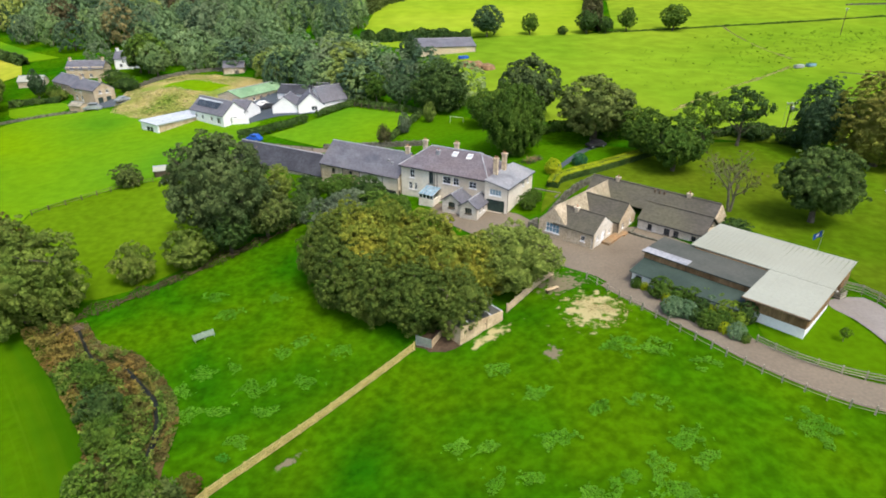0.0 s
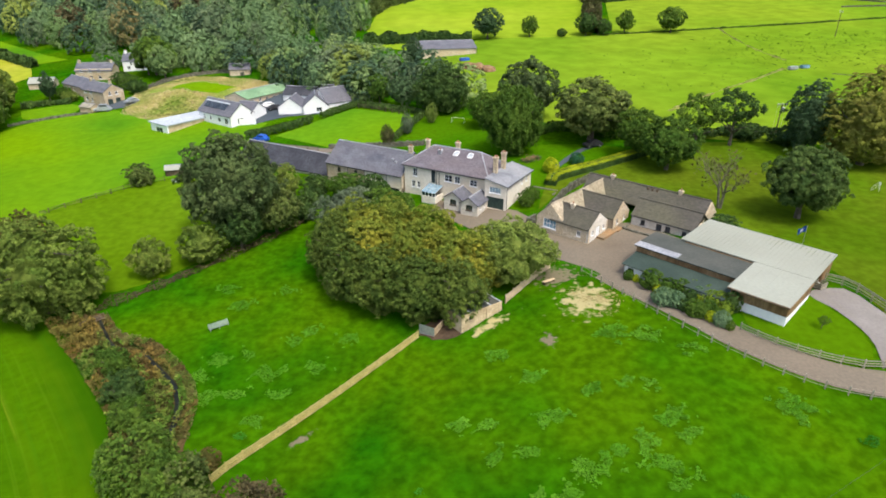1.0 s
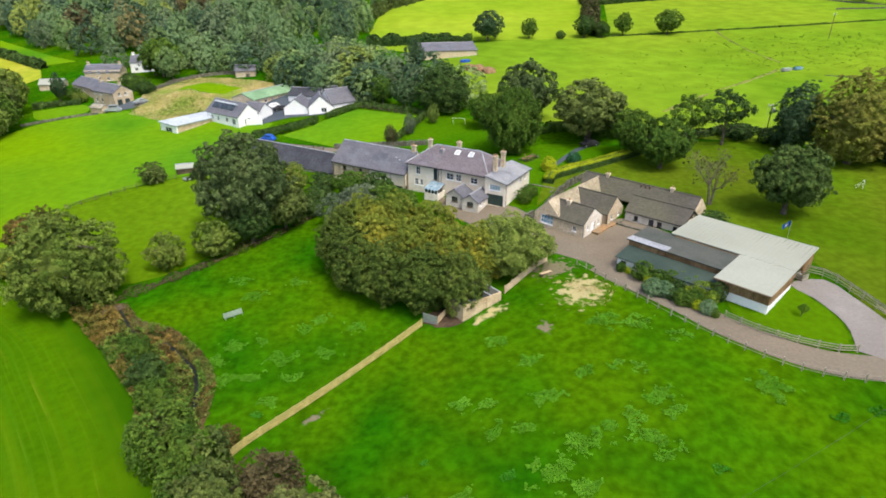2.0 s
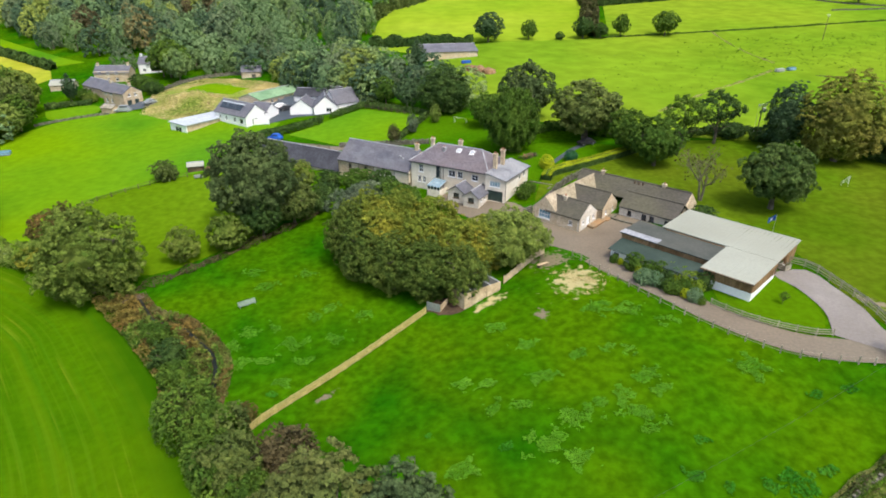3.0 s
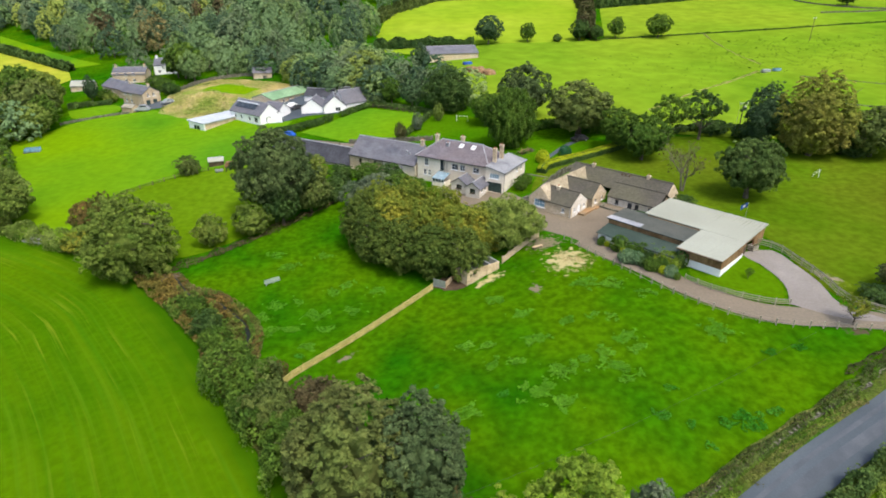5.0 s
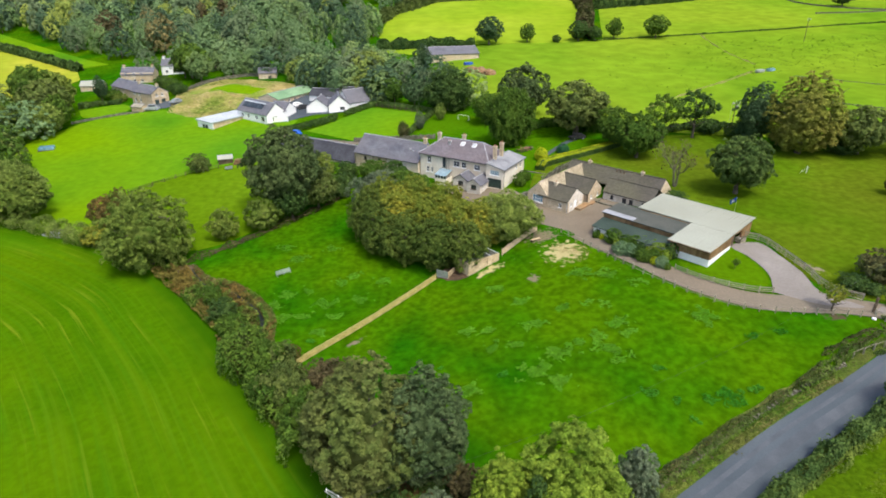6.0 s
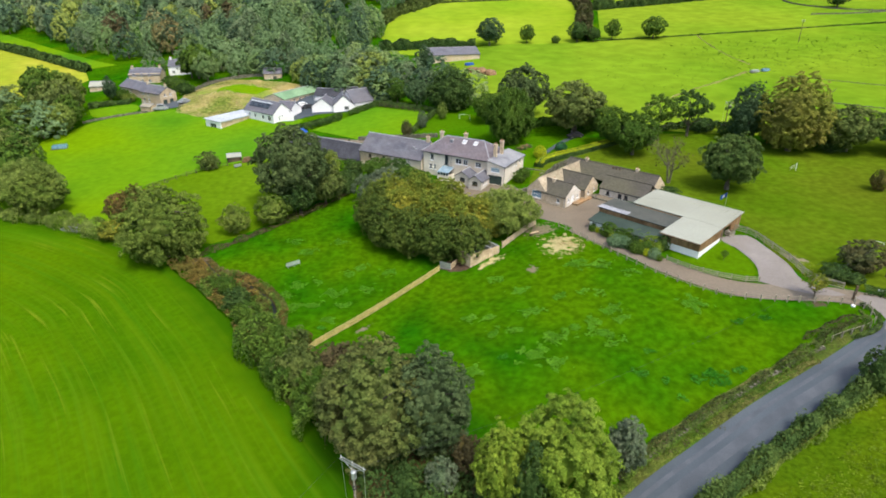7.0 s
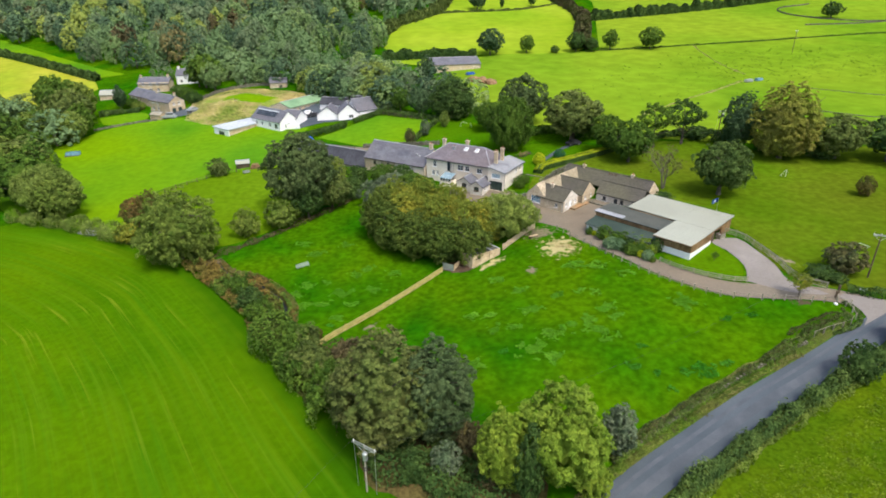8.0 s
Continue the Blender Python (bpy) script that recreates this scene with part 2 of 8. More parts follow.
M["leaf_willow"] = leafy("leaf_willow", (0.1012, 0.1549, 0.0253), (0.1786, 0.2376, 0.0496))
M["leaf_silver"] = leafy("leaf_silver", (0.07452, 0.114, 0.0575), (0.1399, 0.175, 0.1050))
M["leaf_blue"] = leafy("leaf_blue", (0.034, 0.070, 0.0288), (0.072, 0.120, 0.0504))
M["leaf_rust"] = leafy("leaf_rust", (0.082, 0.062, 0.0192), (0.165, 0.108, 0.0312), (0.06375, 0.08925, 0.0184))
M["leaf_copper"] = leafy("leaf_copper", (0.0563, 0.0504, 0.0216), (0.0977, 0.0828, 0.0367))
M["leaf_heather"] = leafy("leaf_heather", (0.0648, 0.0594, 0.0281), (0.1152, 0.0954, 0.0475), (0.0675, 0.0855, 0.0216))
M["leaf_weed"] = leafy("leaf_weed", (0.048, 0.172, 0.006), (0.076, 0.222, 0.012), fine=0.25)
M["leaf_seeded"] = leafy("leaf_seeded", (0.048, 0.078, 0.018), (0.100, 0.138, 0.032), (0.100, 0.112, 0.034))
# far wood leaves, paler and bluer: distance haze put into their colour
M["leaf_oak_hazed"] = leafy("leaf_oak_hazed", (0.0808, 0.1478, 0.0595), (0.1560, 0.2395, 0.1012), scale=0.10, fine=0.2)
M["leaf_ash_hazed"] = leafy("leaf_ash_hazed", (0.1123, 0.1884, 0.0622), (0.2115, 0.2923, 0.1016), scale=0.10, fine=0.2)
M["leaf_beech_hazed"] = leafy("leaf_beech_hazed", (0.0968, 0.1450, 0.0706), (0.1711, 0.2204, 0.1109), scale=0.10, fine=0.2)
M["leaf_elder_hazed"] = leafy("leaf_elder_hazed", (0.046, 0.088, 0.0480), (0.090, 0.145, 0.0720), scale=0.10, fine=0.2)
M["leaf_birch_hazed"] = leafy("leaf_birch_hazed", (0.1673, 0.2254, 0.0454), (0.2664, 0.3228, 0.0680), scale=0.10, fine=0.2)
M["leaf_larch_hazed"] = leafy("leaf_larch_hazed", (0.1534, 0.1369, 0.0540), (0.2419, 0.2030, 0.0828), scale=0.10, fine=0.2)
M["leaf_dome"] = leafy("leaf_dome", (0.090, 0.160, 0.0720), (0.140, 0.220, 0.1080), fine=0.2)
M["leaf_ashtree"] = leafy("leaf_ashtree", (0.0806, 0.1299, 0.0188), (0.1624, 0.2128, 0.0376))
M["leaf_tussock"] = leafy("leaf_tussock", (0.062, 0.115, 0.0048), (0.105, 0.155, 0.0096))
M["leaf_poplar"] = leafy("leaf_poplar", (0.1434, 0.1704, 0.0238), (0.2296, 0.2592, 0.0396), (0.2128, 0.1980, 0.0422))
M["leaf_grey"] = leafy("leaf_grey", (0.0377, 0.06854, 0.0247), (0.07711, 0.1148, 0.0452))
M["sheet_green_grey"] = mat("grey_green_sheet", (0.117, 0.171, 0.117), (0.171, 0.234, 0.162), 0.8, 5.0, 0.6)
M["flower"] = leafy("flower", (0.30, 0.10, 0.05), (0.50, 0.28, 0.12), (0.42, 0.12, 0.22))
M["leaf_grove"] = leafy("leaf_grove", (0.0456, 0.0814, 0.0144), (0.1080, 0.1496, 0.0264))
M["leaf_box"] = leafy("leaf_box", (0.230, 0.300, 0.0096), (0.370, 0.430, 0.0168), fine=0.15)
M["leaf_yew"] = leafy("leaf_yew", (0.022, 0.095, 0.0360), (0.045, 0.145, 0.0576), fine=0.15)


# mower lines: streaks laid along the field's own swath map, x across the swaths and y along them
mown = mat("mown_grass", (0.032, 0.098, 0.001), (0.050, 0.126, 0.001), 0.05, 1.0, 1.0, 0.03, 5.0, spec=0.0, third=(0.066, 0.132, 0.001), third_scale=0.03, fine_mix=0.16)
nt = mown.node_tree
swath = nt.nodes.new("ShaderNodeUVMap")
swath.uv_map = "swaths"
base = nt.nodes["Principled BSDF"].inputs["Base Color"]
for across, along, lo, hi, amount, tint in (
    (0.20, 0.006, 0.46, 0.66, 0.45, (0.030, 0.096, 0.001, 1)),
    (0.50, 0.012, 0.50, 0.68, 0.45, (0.076, 0.144, 0.002, 1)),
    (1.10, 0.020, 0.52, 0.68, 0.45, (0.042, 0.132, 0.003, 1)),
    (2.00, 0.026, 0.52, 0.70, 0.50, (0.074, 0.150, 0.004, 1)),
    (1.40, 0.030, 0.60, 0.72, 0.55, (0.140, 0.180, 0.010, 1)),
):
    long_way = nt.nodes.new("ShaderNodeMapping")
    long_way.inputs["Scale"].default_value = (across, along, 1)
    long_way.inputs["Location"].default_value = (across * 31, lo * 17, 0)
    nt.links.new(swath.outputs[0], long_way.inputs["Vector"])
    streak = nt.nodes.new("ShaderNodeTexNoise")
    streak.inputs["Scale"].default_value, streak.inputs["Detail"].default_value = 1.0, 7.0
    nt.links.new(long_way.outputs[0], streak.inputs["Vector"])
    lines = nt.nodes.new("ShaderNodeMapRange")
    lines.inputs["From Min"].default_value, lines.inputs["From Max"].default_value = lo, hi
    lines.inputs["To Max"].default_value = amount
    nt.links.new(streak.outputs["Fac"], lines.inputs["Value"])
    pale = nt.nodes.new("ShaderNodeMix")
    pale.data_type = "RGBA"
    pale.inputs[7].default_value = tint
    nt.links.new(base.links[0].from_socket, pale.inputs[6])
    nt.links.new(lines.outputs[0], pale.inputs[0])
    nt.links.new(pale.outputs[2], base)
# uncut margin under the hedge: its shade put into the grass colour, ragged edge
apart = nt.nodes.new("ShaderNodeSeparateXYZ")
nt.links.new(swath.outputs[0], apart.inputs[0])
wander = nt.nodes.new("ShaderNodeTexNoise")
wander.inputs["Scale"].default_value, wander.inputs["Detail"].default_value = 0.25, 4.0
nt.links.new(nt.nodes["Texture Coordinate"].outputs["Object"], wander.inputs["Vector"])
shift = nt.nodes.new("ShaderNodeMath")
shift.operation, shift.inputs[1].default_value = "MULTIPLY_ADD", -7.0
nt.links.new(wander.outputs["Fac"], shift.inputs[0])
nt.links.new(apart.outputs["X"], shift.inputs[2])
margin = nt.nodes.new("ShaderNodeMapRange")
margin.inputs["From Min"].default_value, margin.inputs["From Max"].default_value = 5.5, 10.0
margin.inputs["To Min"].default_value, margin.inputs["To Max"].default_value = 0.65, 0.0
nt.links.new(shift.outputs[0], margin.inputs["Value"])
hedge_shade = nt.nodes.new("ShaderNodeMix")
hedge_shade.data_type = "RGBA"
hedge_shade.inputs[7].default_value = (0.016, 0.066, 0.001, 1)
nt.links.new(base.links[0].from_socket, hedge_shade.inputs[6])
nt.links.new(margin.outputs[0], hedge_shade.inputs[0])
nt.links.new(hedge_shade.outputs[2], base)
M["mown"] = mown


def worn(name, cover, scale=1.4, grass=((0.0092, 0.069, 0.001), (0.022, 0.108, 0.001), (0.046, 0.114, 0.001))):
    """Pasture with a bare or littered spot in it: ragged, fading out from the object's middle."""
    m = mat(name, grass[0], grass[1], 0.17, 0.9, 1.0, 0.13, 2.2, spec=0.0, third=grass[2], third_scale=0.065, fine_mix=0.38)
    n, k = m.node_tree.nodes, m.node_tree.links
    place = n.new("ShaderNodeNewGeometry")
    k.new(place.outputs["Position"], n["Mapping"].inputs["Vector"])
    run = n.new("ShaderNodeVectorMath")
    run.operation = "LENGTH"
    k.new(n["Texture Coordinate"].outputs["Object"], run.inputs[0])
    spots = n.new("ShaderNodeTexNoise")
    spots.inputs["Scale"].default_value, spots.inputs["Detail"].default_value = scale, 8.0
    k.new(place.outputs["Position"], spots.inputs["Vector"])
    total = n.new("ShaderNodeMath")
    total.operation = "SUBTRACT"
    k.new(spots.outputs["Fac"], total.inputs[0])
    edge = n.new("ShaderNodeMapRange")
    edge.inputs["From Max"].default_value, edge.inputs["To Max"].default_value = 1.0, 0.46
    k.new(run.outputs["Value"], edge.inputs["Value"])
    k.new(edge.outputs[0], total.inputs[1])
    mask = n.new("ShaderNodeMapRange")
    mask.inputs["From Min"].default_value, mask.inputs["From Max"].default_value = 0.18, 0.34
    k.new(total.outputs[0], mask.inputs["Value"])
    x = n.new("ShaderNodeMix")
    x.data_type = "RGBA"
    k.new(mask.outputs[0], x.inputs[0])
    base = n["Principled BSDF"].inputs["Base Color"]
    k.new(base.links[0].from_socket, x.inputs[6])
    x.inputs[7].default_value = (*cover, 1)
    k.new(x.outputs[2], base)
    return m


M["worn_straw"] = worn("straw_on_grass", (0.35, 0.31, 0.15), 1.0)
M["worn_earth"] = worn("earth_in_grass", (0.155, 0.136, 0.085), 1.6)
M["worn_park"] = worn("earth_in_parkland", (0.20, 0.17, 0.115), 1.2, ((0.055, 0.112, 0.003), (0.086, 0.144, 0.006), (0.072, 0.1, 0.006)))
M["worn_dark"] = worn("dark_earth_in_grass", (0.07, 0.06, 0.035), 1.2)


# ---- the lie of the land ----
POWERS = [(i, j) for i in range(5) for j in range(5) if i + j <= 4]
FALL = [2.405, 4.864, 0.002, 2.183, 0.445, 4.695, -1.556, 1.02, -0.794, -0.091, -1.217, 0.267, -0.636, 0.917, 0.216]
KNOLLS = [(-80, 130, 10, 2.6), (0, -8, 18, -2.453), (-60, 10, 35, 0.02), (15, -25, 18, 2.308), (35, 10, 22, 0.721), (-20, 50, 22, -0.191), (35, 60, 25, 0.797), (35, -45, 18, -2.324), (34.5, 22.0, 5, -0.65)]


def ground_z(x, y):
    x, y = np.asarray(x, float), np.asarray(y, float)
    u, v = np.arcsinh(x / 70.0), np.arcsinh((y - 20.0) / 90.0)
    z = sum(c * u**i * v**j for c, (i, j) in zip(FALL, POWERS))
    return z + sum(h * np.exp(-((x - a) ** 2 + (y - b) ** 2) / (2 * s * s)) for a, b, s, h in KNOLLS)


def gz(x, y):
    return float(ground_z(x, y))


def part(name, bm, material, parent=None, label="", smooth=False, local=None):
    """Links a bmesh, or a (vertices, faces) pair, as one mesh object."""
    me = bpy.data.meshes.new(name)
    if isinstance(bm, tuple):
        me.from_pydata(bm[0], [], bm[1])
    else:
        bmesh.ops.recalc_face_normals(bm, faces=bm.faces)
        bm.to_mesh(me)
        bm.free()
    me.materials.append(M[material] if isinstance(material, str) else material)
    if smooth:
        me.polygons.foreach_set("use_smooth", [True] * len(me.polygons))
    ob = new(name, me)
    ob.parent = parent
    if local is not None:
        ob.matrix_local = local
    return tagged(ob, label)


def thing(name, m, label, category, group="", kind=""):
    ob = new(name)
    ob.empty_display_size = 0.3
    ob.matrix_world = m
    return tagged(ob, label, category, group, kind)


def box(bm, x0, x1, y0, y1, z0, z1, m=None):
    vs = [bm.verts.new((x, y, z)) for z in (z0, z1) for x, y in ((x0, y0), (x1, y0), (x1, y1), (x0, y1))]
    for f in ((3, 2, 1, 0), (4, 5, 6, 7), (0, 1, 5, 4), (1, 2, 6, 5), (2, 3, 7, 6), (3, 0, 4, 7)):
        bm.faces.new([vs[i] for i in f])
    if m is not None:
        bmesh.ops.transform(bm, matrix=m, verts=vs)
    return vs


def boxes(*some):
    bm = bmesh.new()
    for b in some:
        box(bm, *b)
    return bm


def slab(bm, corners, thick):
    """A flat piece over three or four corners, thickened downwards."""
    top = [bm.verts.new(c) for c in corners]
    low = [bm.verts.new((c[0], c[1], c[2] - thick)) for c in corners]
    bm.faces.new(top)
    bm.faces.new(low[::-1])
    for i in range(len(top)):
        j = (i + 1) % len(top)
        bm.faces.new((top[j], top[i], low[i], low[j]))


def rod(bm, a, b, r0, r1=None, sides=6):
    """A tapered round bar from a to b."""
    a, b, r1 = Vector(a), Vector(b), r0 if r1 is None else r1
    q = (b - a).to_track_quat("Z", "Y").to_matrix()
    rings = []
    for p, r in ((a, r0), (b, r1)):
        rings.append([bm.verts.new(p + q @ Vector((r * math.cos(t), r * math.sin(t), 0))) for t in (2 * math.pi * i / sides for i in range(sides))])
    for i in range(sides):
        j = (i + 1) % sides
        bm.faces.new((rings[0][i], rings[0][j], rings[1][j], rings[1][i]))
    bm.faces.new(rings[0][::-1])
    bm.faces.new(rings[1])


def smooth_line(pts, step=1.5):
    """A Catmull-Rom curve through the points, in even steps."""
    p = [Vector(q).to_2d() for q in pts]
    p = [2 * p[0] - p[1], *p, 2 * p[-1] - p[-2]]
    out = []
    for i in range(1, len(p) - 2):
        n = max(1, int((p[i + 1] - p[i]).length / step))
        for t in (k / n for k in range(n)):
            a, b, c, d = p[i - 1 : i + 3]
            out.append(0.5 * (2 * b + (c - a) * t + (2 * a - 5 * b + 4 * c - d) * t * t + (3 * b - a - 3 * c + d) * t**3))
    return out + [p[-2]]


def inside(pts, poly):
    x, y = pts[:, 0], pts[:, 1]
    hit = np.zeros(len(pts), bool)
    for (x0, y0), (x1, y1) in zip(poly, poly[1:] + poly[:1]):
        hit ^= ((y0 > y) != (y1 > y)) & (x < (x1 - x0) * (y - y0) / (y1 - y0 + 1e-12) + x0)
    return hit


def drape(name, outline, step, lift, material, label, category="field", ragged=0.0, curved=True):
    """A sheet of ground cover that follows the land inside an outline."""
    from mathutils.geometry import delaunay_2d_cdt

    closed = [tuple(p) for p in outline]
    line = smooth_line(closed + closed[:1], step)[:-1] if curved else []
    if not curved:
        for a, b in zip(closed, closed[1:] + closed[:1]):
            a, b = Vector(a), Vector(b)
            n = max(1, int((b - a).length / step))
            line += [a.lerp(b, k / n) for k in range(n)]
    if ragged:
        line = [p + ragged * Vector((noise.noise((p.x * 0.6, p.y * 0.6, 1.7)), noise.noise((p.x * 0.6, p.y * 0.6, 8.1)))) for p in line]
    edge = [(p.x, p.y) for p in line]
    lo, hi = np.min(edge, 0), np.max(edge, 0)
    gx, gy = np.meshgrid(np.arange(lo[0] + step / 2, hi[0], step), np.arange(lo[1] + step / 2, hi[1], step))
    grid = np.c_[gx.ravel(), gy.ravel()]
    grid = grid[inside(grid, edge)]
    pts = [Vector(p) for p in edge] + [Vector(p) for p in grid.tolist()]
    vs, _, faces, *_ = delaunay_2d_cdt(pts, [], [list(range(len(edge)))], 1, 1e-4)
    xy = np.array([(v.x, v.y) for v in vs])
    z = ground_z(xy[:, 0], xy[:, 1]) + lift
    faces = [f if (xy[f[1]] - xy[f[0]])[0] * (xy[f[2]] - xy[f[0]])[1] > (xy[f[1]] - xy[f[0]])[1] * (xy[f[2]] - xy[f[0]])[0] else f[::-1] for f in faces]
    ob = part(name, (np.c_[xy, z].tolist(), faces), material, smooth=True)
    return tagged(ob, label, category, kind="structure")


def ribbon(name, pts, width, lift, material, label, category="road", step=1.5):
    """A strip of even width along a line, laid on the land with a slight camber."""
    line = smooth_line(pts, step)
    vs, fs, cuts = [], [], (-0.5, -0.25, 0.0, 0.25, 0.5)
    for i, p in enumerate(line):
        d = (line[min(i + 1, len(line) - 1)] - line[max(i - 1, 0)]).normalized()
        for c in cuts:
            w = width[0] + (width[1] - width[0]) * i / (len(line) - 1) if isinstance(width, tuple) else width
            q = p + Vector((-d.y, d.x)) * c * w
            vs.append((q.x, q.y, gz(q.x, q.y) + lift + 0.06 * (0.25 - c * c)))
    for i in range(len(line) - 1):
        for j in range(len(cuts) - 1):
            a = i * len(cuts) + j
            fs.append((a + len(cuts), a + len(cuts) + 1, a + 1, a)[::-1])
    bm = bmesh.new()
    bv = [bm.verts.new(v) for v in vs]
    for f in fs:
        bm.faces.new([bv[i] for i in f])
    ob = part(name, bm, material, smooth=True)
    if ob.data.polygons[0].normal.z < 0:
        ob.data.flip_normals()
    return tagged(ob, label, category, kind="structure")


def axis(lo, fine_lo, fine_hi, hi, step):
    """Even steps in the middle, growing outwards."""
    mid = list(np.arange(fine_lo, fine_hi + step, step))
    out, s = [], step
    while mid[-1] < hi:
        s *= 1.12
        mid.append(mid[-1] + s)
    s, low = step, [fine_lo]
    while low[-1] > lo:
        s *= 1.12
        low.append(low[-1] - s)
    return np.array(low[:0:-1] + mid)


gx, gy = axis(-1900, -105, 110, 1900, 2.2), axis(-700, -90, 150, 2300, 2.2)
mx, my = np.meshgrid(gx, gy)
mz = ground_z(mx, my)
n = len(gx)
faces = [(r * n + c, r * n + c + 1, (r + 1) * n + c + 1, (r + 1) * n + c) for r in range(len(gy) - 1) for c in range(n - 1)]
ground = part("ground", (np.c_[mx.ravel(), my.ravel(), mz.ravel()].tolist(), faces), "pasture", smooth=True)
tagged(ground, "bright green grazed pasture on a gentle hillside", "ground", kind="structure")

# fields, lawns and tracks; outlines in metres on the plan
mown_field = drape("mown_field", [(-50.4, 5.6), (-41.4, -2.7), (-30.2, -14.9), (-22.0, -25.4), (-12.6, -38.4), (-5.4, -47.8), (-1.0, -60), (-14, -73), (-40, -97), (-80, -118), (-110, -85), (-130, 10), (-101, 27), (-82, 23), (-65, 14.5)], 3, 0.05, "mown", "mown green hay field with curved mower lines")
# swath map: metres from a line behind the hedge, and metres along it
side_line = np.array([tuple(p) for p in smooth_line([(-108, 42), (-78, 32), (-58, 21.5), (-44.5, 12.0), (-36.0, 3.2), (-24.6, -9.8), (-16.4, -20.8), (-7, -34), (0.2, -43.4), (13, -62), (33, -92)], 0.5)])
run = np.r_[0, np.cumsum(np.linalg.norm(np.diff(side_line, axis=0), axis=1))]
spots = np.array([v.co[:2] for v in mown_field.data.vertices])
gap = np.linalg.norm(spots[:, None] - side_line[None], axis=2)
near = gap.argmin(1)
chart = np.c_[gap.min(1), run[near]]
swaths = mown_field.data.uv_layers.new(name="swaths")
corner = np.array([loop.vertex_index for loop in mown_field.data.loops])
swaths.data.foreach_set("uv", chart[corner].ravel())
drape("roadside_field", [(26.6, -52.8), (37, -46.2), (50, -38.7), (65, -30.2), (80, -23.2), (120, -60), (70, -100), (10, -95), (12, -72)], 4, 0.06, "rough", "tussocky yellow-green field beside the lane")
drape("parkland", [(24, 44), (21, 33), (27, 42), (34, 46), (50, 26), (58, 9), (58, -6), (60, -12.6), (64.5, -14.8), (72, -17.2), (84, -11.5), (110, 2), (150, 20), (135, 60), (92, 52), (80, 64), (60, 66), (47, 60), (38, 52)], 4, 0.04, "parkland", "mossy olive-green parkland grass under scattered trees")
drape("upper_field", [(-44, 98), (-45, 88), (-40, 79), (-53, 62.5), (-63, 56.5), (-74.0, 44.8), (-66, 27), (-68, 21), (-84, 26), (-104, 34), (-125, 60), (-118, 105), (-100, 117), (-90, 114), (-76, 106), (-62, 110)], 4, 0.05, "meadow", "smooth bright green grass field")
drape("middle_field", [(-54, 61.5), (-63, 55.5), (-73.6, 44.4), (-62, 20), (-45, 14), (-32, 27), (-27, 36), (-26, 48), (-34, 62), (-42, 70)], 4, 0.05, "paddock", "olive-green grazed paddock")
drape("green_lawn", [(-39, 87), (-21.5, 107.5), (-2.2, 97), (-4.6, 88.6), (-9.2, 75.6), (-23, 75.5)], 2, 0.06, "meadow", "flat bright green walled lawn", curved=False)
drape("orchard_lawn", [(-7, 73), (-3, 86), (1, 96), (13, 90), (20, 66), (8, 66)], 3, 0.06, "lawn", "green orchard lawn behind the house")
drape("garden_lawn", [(19, 38), (24.5, 45), (29.5, 49), (40, 55.5), (47, 60), (38, 66), (24, 66), (20.5, 50)], 3, 0.07, "lawn", "green garden lawn inside a clipped hedge")
drape("hill_field", [(14, 100), (34, 82), (60, 70), (100, 62), (200, 60), (330, 120), (330, 215), (196, 211), (123, 203), (69, 196), (20, 192), (6, 176), (2, 165), (10, 135)], 8, 0.12, "hill", "bright yellow-green hillside pasture", ragged=1.0)
drape("hill_hayfield", [(-29, 214), (-14, 192), (20, 193.5), (66, 197), (76, 238), (83, 280), (84, 318), (86, 344), (55, 316), (25, 306.5), (-0.5, 300), (-14, 281), (-26, 262)], 10, 0.16, "hill_pale", "pale cut hay field on the hill")
drape("far_hayfield", [(-2, 303), (25, 309), (55, 318), (86, 346), (96, 420), (-5, 420)], 10, 0.16, "hill_pale", "pale far field at the top of the hill")
drape("hill_pale_strip", [(-30, 186), (-21, 182.5), (0, 173.6), (8, 178), (19, 188), (-21, 189.6), (-30, 190)], 6, 0.2, "hill_pale", "pale cut strip of grass above the hill farm")
drape("hill_field_east", [(76, 198), (123, 204), (196, 212), (330, 216), (420, 330), (300, 420), (110, 420), (104, 342)], 10, 0.16, "hill", "bright green hillside field beyond a stone wall")
drape("stubble_field", [(-300, 150), (-230, 120), (-165, 140), (-150, 165), (-158, 178), (-244, 240), (-330, 290)], 8, 0.15, "stubble", "straw-coloured cut field at the wood's edge")
drape("valley_field", [(-330, 305), (-244, 246), (-162, 183), (-150, 190), (-165, 200), (-263, 278), (-330, 330)], 8, 0.15, "meadow", "narrow green field strip by the wood")
drape("woodland_clearing", [(-60, 270), (-30, 258), (-26, 268), (-45, 290)], 6, 0.15, "meadow", "small green clearing by the wood")
drape("hay_bank", [(-90, 113), (-95, 134), (-86, 154), (-62, 146), (-48, 136), (-50, 126), (-64, 118), (-78, 106)], 3, 0.10, "dry", "straw-coloured bank of long dry grass", ragged=1.5)
drape("bank_top", [(-84, 128), (-80, 144), (-66, 136), (-72, 127)], 3, 0.16, "meadow", "green grass on top of the bank", ragged=4.0)
drape("farmyard", [(-48, 97), (-40, 103), (-30, 104), (-23, 112), (-40, 127), (-55, 122), (-62, 110)], 4, 0.12, "asphalt", "grey farmyard tarmac between white buildings", "yard")
drape("cottage_lawn", [(-127, 121), (-119, 111.5), (-108, 118), (-114, 127)], 3, 0.10, "meadow", "small green lawn before the village houses", "lawn")
